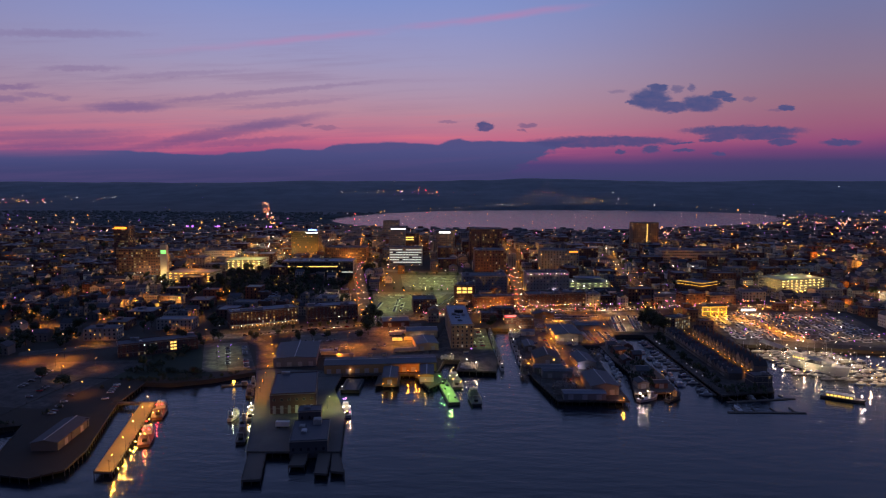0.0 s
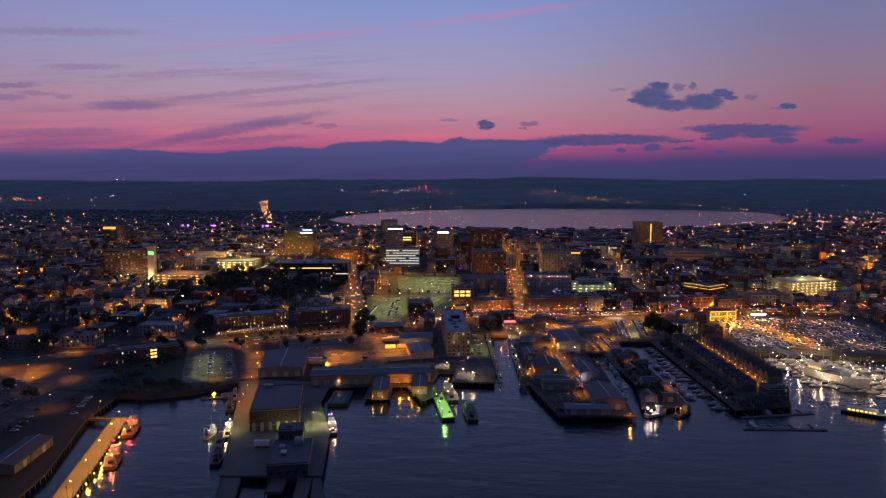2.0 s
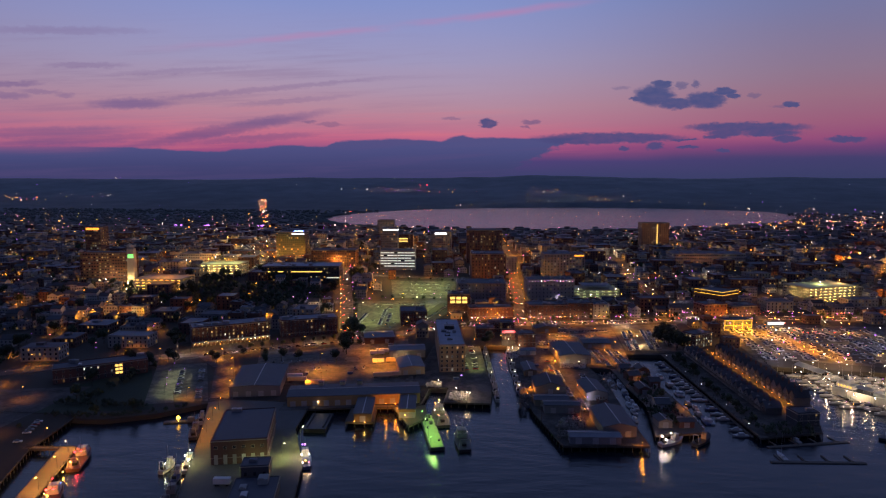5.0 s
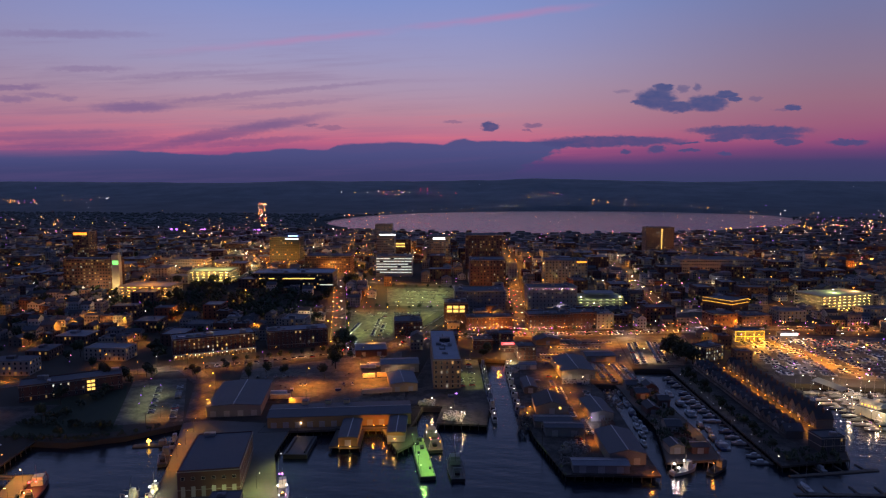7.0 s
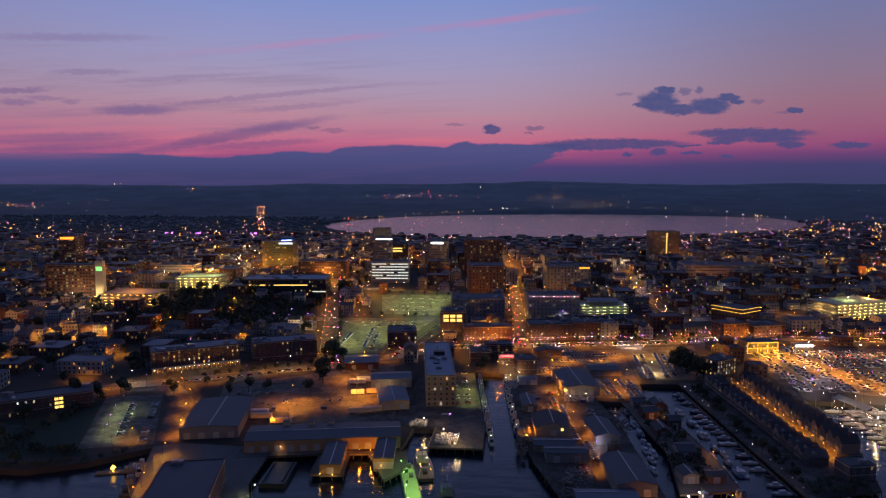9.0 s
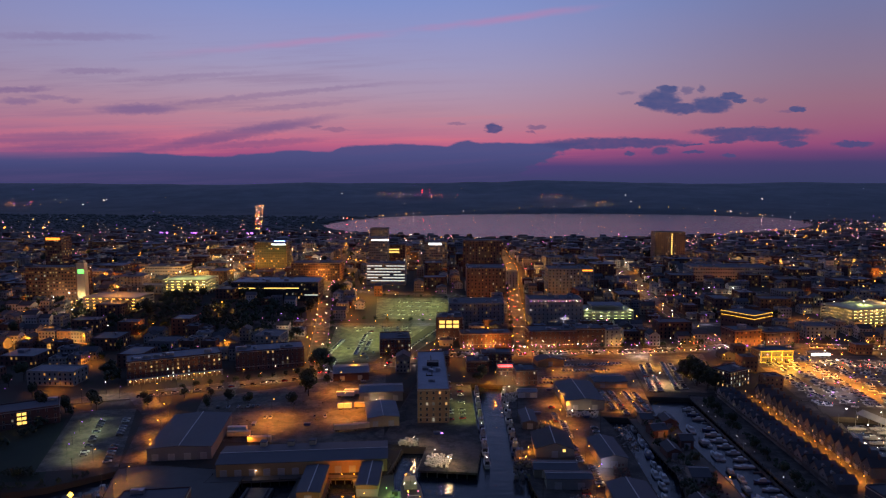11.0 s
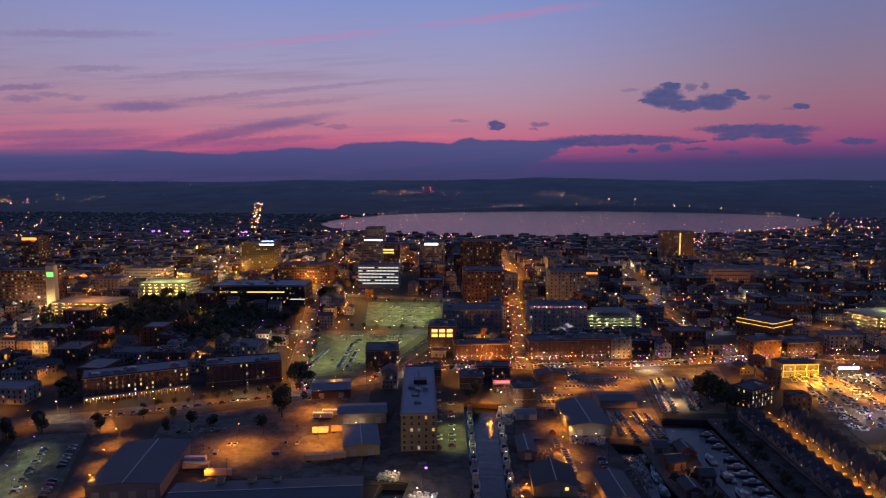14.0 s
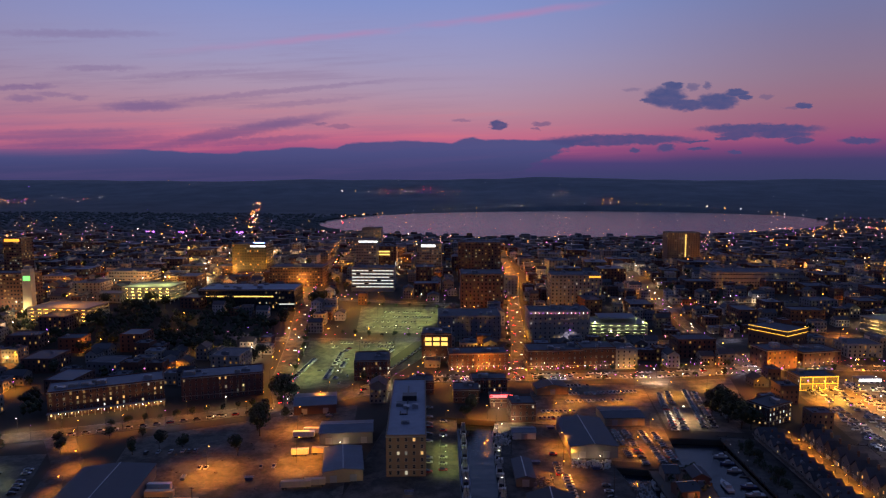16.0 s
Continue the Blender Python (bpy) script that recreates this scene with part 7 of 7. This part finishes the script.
fire = ((7, 0, 5.2, bulb_sodium, AMBER, 700, 0.6), (11, 1.5, 6.4, bulb_red, RED, 2000, 0.6), (11, -1.5, 6.4, bulb_red, RED, 0, 0.5), (20, -2.0, 3.4, bulb_blue, COLD, 0, 0.45), (23, -1.4, 3.8, bulb_blue, COLD, 0, 0.4), (16, 0, 9.5, bulb_red, RED, 0, 0.4))
fishing_boat(facing(-210, 337, -222, 364), 28, hull_red, "red tug boat with orange, red and blue lamps", fire)
fishing_boat(facing(-226, 378, -238, 408), 30, hull_red, "red tug boat moored at a lit pier", (fire[1], fire[2], fire[3], fire[4], (9, 0, 3.0, bulb_sodium, AMBER, 500, 0.3)))
fishing_boat(facing(-168, 383, -174, 403), 19, hull_white, "white fishing boat flooded by bright deck lamps", ((5, -1, 5.5, bulb_white, (1.0, 0.9, 0.4), 2600, 0.6), (9, 1.5, 6.2, bulb_white, (1.0, 0.9, 0.4), 1800, 0.5), (3, 1.5, 4.0, bulb_sodium, AMBER, 900, 0.5), (13, 0, 7.2, bulb_white, PALE, 0, 0.4), (2, -1.8, 3.2, bulb_white, PALE, 0, 0.35), (15, 1.2, 4.2, bulb_sodium, AMBER, 0, 0.35)))
fishing_boat(facing(-180, 381, -179, 399), 13, hull_white, "small white fishing boat beside a larger one", ((4, 0, 4.2, bulb_white, (0.9, 1.0, 0.6), 500, 0.4),))
fishing_boat(facing(-158, 347, -166, 372), 22, hull_black, "dark fishing boat moored along a pier")
fishing_boat(facing(-168, 372, -171, 384), 13, hull_blue, "dark blue fishing boat moored along a pier")
fishing_boat(facing(-186, 425, -194, 447), 20, hull_black, "dark fishing boat moored along a pier")
fishing_boat(facing(-193, 448, -198, 462), 13, hull_white, "pale fishing boat moored along a pier")
fishing_boat(facing(-109, 396, -117, 418), 21, hull_blue, "fishing boat lit by bright pink-white lamps", ((8, 2, 5.0, bulb_white, (1.0, 0.7, 0.5), 1800, 0.5), (8, -2, 5.0, bulb_white, (1.0, 0.7, 0.5), 1500, 0.45), (11, 0, 9.5, bulb_rosy, PALE, 0, 0.45), (2, 1.5, 3.0, bulb_white, (1.0, 0.7, 0.5), 600, 0.4), (2, -1.5, 3.0, bulb_rosy, PALE, 0, 0.35), (17, 0, 4.5, bulb_sodium, AMBER, 500, 0.4), (13, 0, 8.0, bulb_violet, COLD, 0, 0.5), (14, 1.4, 8.0, bulb_violet, COLD, 0, 0.5), (4, 0, 3.2, bulb_sodium, AMBER, 500, 0.45)))
fishing_boat(facing(-46, 462, -57, 502), 34, hull_black, "large fishing boat with warm deck lamps", ((10, 2, 5.0, bulb_sodium, AMBER, 320, 0.4), (16, -2, 6.0, bulb_white, (1.0, 0.7, 0.5), 160, 0.35), (24, 2, 7.0, bulb_sodium, AMBER, 260, 0.4), (28, -1, 8.0, bulb_sodium, AMBER, 0, 0.35), (6, -3, 4, bulb_sodium, AMBER, 200, 0.35), (13, -3, 3.4, bulb_rosy, PALE, 0, 0.3), (20, 3, 4.4, bulb_white, PALE, 0, 0.25), (4, 2.4, 6.4, bulb_rosy, PALE, 0, 0.28)))
fishing_boat(facing(-30, 428, -36, 458), 30, hull_black, "large black tug boat with no lamps lit")
fishing_boat(facing(3, 512, -2, 540), 24, hull_black, "dark fishing boat beside a lit wharf", ((8, -2, 4.5, bulb_sodium, SODIUM, 1200, 0.5),))
fishing_boat(facing(77, 450, 94, 461), 17, hull_white, "white fishing boat with bright pink-white lamps", ((3, 1.5, 5, bulb_white, (1.0, 0.8, 0.75), 900, 0.6), (3, -1.5, 4.2, bulb_white, (1.0, 0.7, 0.7), 900, 0.6), (8, 0, 6.5, bulb_white, PALE, 600, 0.5)))
fishing_boat(facing(96, 452, 112, 470), 18, hull_black, "dark fishing boat at a wharf end", ((6, 1, 4.5, bulb_sodium, SODIUM, 900, 0.4),))
br = random.Random(31)
for i in range(8):
    t = i / 7
    fishing_boat(facing(-16.2 - 15.5 * t, 512 + 116 * t, -18.0 - 15.5 * t, 525 + 116 * t), br.uniform(12, 15.5), br.choice((hull_white, hull_black, hull_blue)), "lobster boat moored in a narrow basin",
                 ((5, 0, 4.4, bulb_white, PALE, 0, 0.22),) if i % 3 == 0 else ())
for i in range(7):
    t = i / 6
    fishing_boat(facing(-2.6 - 10.5 * t, 531 + 96 * t, -2.8 - 10.5 * t, 544 + 96 * t), br.uniform(12, 15.5), br.choice((hull_white, hull_white, hull_blue)), "lobster boat moored beside a lit wharf",
                 ((6, 0, 4.6, bulb_white, PALE, 300 if i > 4 else 0, 0.28),) if i % 2 == 0 else ())
for i in range(7):
    t = i / 6
    motor_boat(facing(70 + 1.5 * (i % 2), 486 + 84 * t - 8 * t, 68.5, 498 + 84 * t), br.uniform(8, 11), br.choice((hull_white, hull_blue)))
for i in range(3):
    t = i / 7
    motor_boat(facing(107 - 8 * t, 474 + 118 * t, 106 - 8 * t, 486 + 118 * t), br.uniform(8, 11), br.choice((hull_white, hull_blue)))

for line, n, paints in ((((1.5, 500), (-6, 548)), 3, (hull_black, hull_blue)), (((64, 462), (57, 545)), 5, (hull_white, hull_black, hull_blue)), (((71, 500), (64, 584)), 5, (hull_white, hull_black)), (((110, 480), (98, 590)), 6, (hull_white, hull_blue, hull_black)), (((112, 484), (101, 580)), 4, (hull_white,))):
    (x0, y0), (x1, y1) = line
    for i in range(n):
        t = (i + 0.5 * br.random()) / n
        px, py = x0 + (x1 - x0) * t + 3.2, y0 + (y1 - y0) * t
        motor_boat(facing(px, py, px + (x1 - x0) * 0.1, py + (y1 - y0) * 0.1), br.uniform(9, 13), br.choice(paints))

# trees and path lamps along the wharf side
for i in range(14):
    t = i / 13
    if i % 3:
        tree(118 + 18 * t + br.uniform(-1, 3), 632 - 150 * t, br.uniform(0.55, 0.9), 3.2)
path_lamp = None
for i in range(16):
    t = i / 15
    m = pose(114.5 + 20 * t, 626 - 158 * t, 3.2)
    if path_lamp is None:
        path_lamp = thing("path_lamp", m, "low path lamp with a small white globe", "path lamp", "path lamps")
        post = part("post", Geo().cyl(0, 0, 0, 2.2, 0.06, 0.05, 6), steel_dark, path_lamp)
        part("globe", Geo().ball(0, 0, 2.4, 0.1), bulb_white, post, "small glowing globe")
    else:
        copy_thing(path_lamp, m)

# barges
barge = thing("deck_barge", pose(-49, 427, 0, 0, 0, 106), "flat deck barge under green work light", "barge")
part("hull", Geo().box(0, -8.0, -0.6, 50, 0, 2.0), hull_black, barge)
part("deck", Geo().box(0.5, -7.5, 2.0, 49.5, -0.5, 2.12), surface("green_deck_paint", (0.28, 0.34, 0.14), 0.7), barge)
for x, y, sx, sy, sz in ((34, -6, 3, 2, 1.4), (40, -4, 2.4, 2, 1.8), (28, -3, 1.2, 1.2, 1.2), (45, -6, 2, 3, 2.2), (8, -6.6, 1.4, 1.0, 1.0)):
    part("deck_crate", Geo().box(x, y, 2.12, x + sx, y + sy, 2.12 + sz), steel_dark, barge)
for x in (4, 10, 20, 32, 44):
    part("bollard", Geo().cyl(x, -7.4, 2.1, 2.8, 0.25, 0.3), steel_dark, barge)
for x, z, p in ((3, 7, 1900), (14, 8, 2100), (28, 8, 1900), (44, 7, 1400)):
    part("work_lamp_pole", Geo().cyl(x, -0.7, 2.1, z, 0.08), steel_dark, barge)
    part("work_lamp", Geo().ball(x, -0.7, z, 0.28), bulb_green, barge, "glowing green work lamp")
    lt = new("light", lamp_data((0.45, 1.0, 0.2) if p < 2000 else (0.62, 1.0, 0.28), p))
    lt.parent, lt.location = barge, (x, -3.0, z - 0.5)
dumb = thing("dumb_barge", pose(-127, 444, 0, 0, 0, 96), "unlit black box barge moored by a shed", "barge")
part("hull", Geo().box(0, -13, -0.6, 26, 0, 2.4), hull_black, dumb)
part("coaming", Geo().box(2, -11.5, 2.4, 24, -11, 3.4).box(2, -2, 2.4, 24, -1.5, 3.4), steel_dark, dumb)
fl = thing("lamp_float", pose(-216, 446, 0, 0, 0, 18), "small work float with a bright orange lamp", "float")
part("deck", Geo().box(0, 0, -0.3, 22, 4, 0.7), timber, fl)
part("lantern", Geo().cyl(8.5, 1.9, 0.7, 1.6, 0.25).ball(8.5, 1.9, 3.0, 1.6, 0.9), glow("lit_lantern", (1.0, 0.5, 0.06), 7), fl, "large lantern glowing orange")
part("shack", Geo().box(14, 0.6, 0.7, 18, 3.2, 2.9), clap_grey, fl)


# ---- floating docks ----
def dock(line, width, label, fingers=0, reach=9.0, sides=(1, -1)):
    d = thing("floating_dock", Matrix.Identity(4), label, "dock")
    (x0, y0), (x1, y1) = line
    n = math.hypot(x1 - x0, y1 - y0)
    ux, uy = (x1 - x0) / n, (y1 - y0) / n
    w = width / 2

    def slab(ax, ay, bx, by, h):
        l = math.hypot(bx - ax, by - ay)
        px, py = -(by - ay) / l * h, (bx - ax) / l * h
        return Geo().prism([(ax + px, ay + py), (ax - px, ay - py), (bx - px, by - py), (bx + px, by + py)], -0.2, 0.5)

    part("walkway", slab(x0, y0, x1, y1, w), timber, d)
    spots = []
    for i in range(fingers):
        t = (i + 0.5) / fingers * n
        bx, by = x0 + ux * t, y0 + uy * t
        for s in sides:
            ex, ey = bx - uy * s * reach, by + ux * s * reach
            part("finger", slab(bx, by, ex, ey, 0.5), timber, d)
            spots.append((bx + ux * 2.6 - uy * s * 1.6, by + uy * 2.6 + ux * s * 1.6, ex + ux * 2.6, ey + uy * 2.6))
    return spots


def moor(spots, share=0.85, sail=0.3):
    for x0, y0, x1, y1 in spots:
        if br.random() > share:
            continue
        m = facing(x0, y0, x1, y1)
        if br.random() < sail:
            sail_boat(m, br.uniform(8.5, 11.5))
        else:
            motor_boat(m, br.uniform(7, 10.5), br.choice((hull_white, hull_white, hull_blue)))


moor(dock(((112.5, 628), (132.5, 470)), 1.8, "long floating timber dock with mooring fingers", 18, 5.0, (-1,)), 0.8, 0.25)
moor(dock(((131, 436), (180, 441)), 2.4, "outer floating dock of dark timber", 4, 9.0, (1,)), 0.5, 0.3)
moor(dock(((136, 456), (184, 470)), 2.4, "floating timber dock off a wharf end", 4, 8.0, (1,)), 0.5, 0.2)
moor(dock(((196, 608), (187, 540)), 2.2, "floating marina dock crowded with boats", 8, 8.0, (-1,)), 0.9, 0.3)
for k in range(5):
    x0 = 208 + 13.5 * k
    moor(dock(((x0, 606), (x0 + 7 + 4 * k, 530 - 11 * k)), 2.2, "floating marina dock crowded with white boats", 10, 5.0), 0.92, 0.3)
for x, y in ((202, 590), (208, 560), (216, 540), (232, 560), (246, 575), (258, 560), (270, 580), (228, 590), (250, 540), (248, 505), (272, 545), (266, 515), (286, 570), (290, 530)):
    street_lamp(x, y, "white" if x < 280 else "sodium", 6.0, 5200, 0.42, 0, 0.4, 0)

# the large white ship in the marina
ship = thing("white_ship", facing(216, 561, 242, 527), "large white ship berthed in the marina under flood lamps", "ship")
ship_white = surface("white_ship_paint", (0.5, 0.49, 0.45), 0.5, vary=0.45, scale=0.35, big=0.08)
part("hull", hull_geo(46, 13, 6.2, 1.2, 2.2, 0.9), ship_white, ship)
part("waterline", Geo().box(0.5, -6.0, -0.4, 30, -5.3, 0.5).box(0.5, 5.3, -0.4, 30, 6.0, 0.5), hull_black, ship, "black boot topping")
part("main_deck", Geo().box(1.0, -5.2, 6.22, 33, 5.2, 6.4), tar_boards, ship, "dark steel deck")
house = part("deckhouse", Geo().box(2, -4.2, 6.4, 13, 4.2, 9.2).box(3, -3.6, 9.2, 10, 3.6, 11.4), ship_white, ship)
for k in range(5):
    part("house_window", Geo().box(3 + k * 2.0, -4.3, 7.3, 4.2 + k * 2.0, -4.18, 8.5), strip_yellow, house, "warm lit cabin window")
fore = part("forward_house", Geo().box(26, -3.6, 6.4, 34, 3.6, 8.8), ship_white, ship)
part("awning", Geo().gable(14.5, -4.4, 25, 4.4, 8.8, 9.8, 0.2, "x", 0.12), roof_white, ship, "pale canvas awning")
for a in (15, 20, 24.5):
    for c in (-4.2, 4.2):
        part("awning_post", Geo().cyl(a, c, 6.4, 8.9, 0.08, n=5), steel, ship)
part("funnel", Geo().hull([(5, -1.1, 11.4), (7.6, -1.1, 11.4), (7.6, 1.1, 11.4), (5, 1.1, 11.4)], [(4.7, -0.9, 14.2), (6.8, -0.9, 14.2), (6.8, 0.9, 14.2), (4.7, 0.9, 14.2)]), hull_black, ship)
mast = part("mast", Geo().cyl(31, 0, 8.8, 20, 0.22, 0.12, 6), steel, ship)
part("cross_tree", Geo().box(30.9, -2.0, 16.4, 31.1, 2.0, 16.6), steel, mast)
for x, y, z in ((-2, -6, 11), (14, -13, 8), (32, -13, 8), (25, 15, 9), (48, 0, 9), (20, 0, 8.4), (36, 0, 10)):
    part("flood_lamp", Geo().ball(x, y, z, 0.42), bulb_white, ship, "glowing flood lamp")
    part("lamp_pole", Geo().cyl(x, y, 0 if abs(y) > 6 or x < 0 or x > 46 else 6.4, z - 0.4, 0.1, n=5), steel_dark, ship)
    lt = new("light", lamp_data((1.0, 0.74, 0.42), 620))
    lt.parent, lt.location = ship, (x, y * 1.05, z + 0.7)
ferry = thing("excursion_boat", facing(204, 478, 226, 466), "low excursion boat with a row of warm lamps", "ship")
part("hull", hull_geo(27, 7, 1.6, 0.8, 0.8), hull_black, ferry)
part("saloon", Geo().box(3, -2.6, 1.6, 20, 2.6, 4.0), hull_white, ferry)
for i in range(7):
    part("saloon_window", Geo().box(3.8 + i * 2.3, -2.7, 2.2, 5.4 + i * 2.3, -2.6, 3.4), strip_yellow, ferry, "warm lit saloon window")
part("lamp", Geo().ball(24, 0, 4.5, 0.6), bulb_white, ferry, "glowing bow lamp")
lt = new("light", lamp_data((1.0, 0.8, 0.7), 3000))
lt.parent, lt.location = ferry, (25.5, -1, 5)
tent2 = thing("marina_tent", pose(205.7, 608, 3.2, 0, 0, -69), "long pale-roofed marina pavilion with lit edge", "pavilion")
part("roof", Geo().gable(0, 0, 26, 9, 3.6, 5.6, 0.4, "x"), roof_pale, tent2)
for a in (0.3, 8.6, 17.2, 25.7):
    for c in (0.3, 8.7):
        part("post", Geo().cyl(a, c, 0, 3.8, 0.14), steel, tent2)
part("edge_light", Geo().box(0, 9.3, 3.3, 26, 9.5, 3.6), strip_white, tent2, "white strip light")

# ---- gear, crates and traps stacked on the wharves ----
gr = random.Random(77)
for cx, cy, n, sx, sy, mt, word in ((-62, 532, 60, 6, 5, clap_white, "heap of fishing gear under a work lamp"), (-42, 510, 90, 8, 8, clap_white, "pale crates and gear stacked on a wharf"), (38, 592, 60, 12, 5, clap_white, "pale crates and gear stacked behind a shed"),
                                    (2, 505, 50, 5, 14, clap_grey, "crates and traps stacked on the wharf edge"), (30, 470, 60, 10, 10, clap_grey, "dark stacked lobster traps on a wharf"), (-8, 620, 40, 5, 12, clap_white, "crates and tubs on the basin edge"),
                                    (84, 520, 60, 7, 30, clap_grey, "stacked traps and gear on a narrow wharf"), (60, 556, 60, 6, 22, clap_grey, "stacked traps along the wharf edge"), (-118, 350, 40, 5, 8, clap_grey, "dark gear stacked beside a pier store"), (88, 585, 40, 8, 10, brick_dark, "dark gear stacked on a narrow wharf"),
                                    (26, 455, 70, 7, 12, clap_grey, "stacked traps and rope on a pier end"), (14, 560, 60, 6, 18, clap_grey, "weathered traps stacked by a wharf shed"), (52, 500, 60, 5, 20, brick_dark, "dark nets and drums on the wharf edge"), (92, 500, 70, 7, 22, brick_dark, "dark rope and traps heaped on a narrow wharf")):
    g = Geo()
    for _ in range(n * 2):
        a, b, s = cx + gr.uniform(-sx, sx) * 0.8, cy + gr.uniform(-sy, sy) * 0.8, gr.uniform(0.25, 0.75)
        k = gr.choice((0, 0, 1, 2))
        g.box(a - s, b - s * 0.6, 3.2 + k * 0.7, a + s, b + s * 0.6, 3.9 + k * 0.7 + gr.uniform(0, 0.5), gr.uniform(0, 90))
    solo("gear_heap", g, mt, word, "fishing gear", kind="stuff")
yr = random.Random(18)
for _ in range(26):
    x, y = yr.uniform(-180, -120), yr.uniform(535, 600)
    b = thing("pallet_stack", pose(x, y, land_z(x, y) + 0.1, 0, 0, yr.uniform(0, 90)), "weathered stack of pallets in a freight yard", "pallets", "pallet stacks")
    for k in range(yr.randint(2, 5)):
        part("pallet", Geo().box(-0.6, -0.5, 0.16 * k, 0.6, 0.5, 0.16 * k + 0.13), timber, b)
for x, y, a in ((-128, 552, 12), (-186, 596, 20), (-100, 622, 10), (-160, 548, 100), (-116, 640, 15), (10, 590, 8), (40, 588, 5), (18, 640, 12), (-48, 548, 8)):
    z = 3.3 if x > -52 and y < 645 else land_z(x, y) + 0.12
    b = thing("steel_skip", pose(x, y, z, 0, 0, a), "open dark steel skip beside a yard", "skip", "skips")
    part("tub", Geo().hull([(-1.6, -0.9, 0.1), (1.6, -0.9, 0.1), (1.6, 0.9, 0.1), (-1.6, 0.9, 0.1)], [(-2.2, -1.0, 1.6), (2.2, -1.0, 1.6), (2.2, 1.0, 1.6), (-2.2, 1.0, 1.6)]), hull_blue, b)
    part("rim", Geo().box(-2.3, -1.1, 1.6, 2.3, -0.95, 1.75).box(-2.3, 0.95, 1.6, 2.3, 1.1, 1.75), steel, b)
for x, y, h in ((46, 560, 16), (12, 470, 13), (-206, 300, 6), (-248, 330, 7), (-254, 352, 7), (24, 590, 11), (-3, 600, 11), (-140, 520, 11), (-222, 470, 9)):
    b = thing("utility_pole", pose(x, y, 3.0), "bare dark timber utility pole", "pole", "utility poles")
    part("pole", Geo().cyl(0, 0, -4 if x < -200 else -0.5, h, 0.17, 0.12, 6), bark, b)
    part("cross_arm", Geo().box(-1.1, -0.08, h - 0.8, 1.1, 0.08, h - 0.6), bark, b)
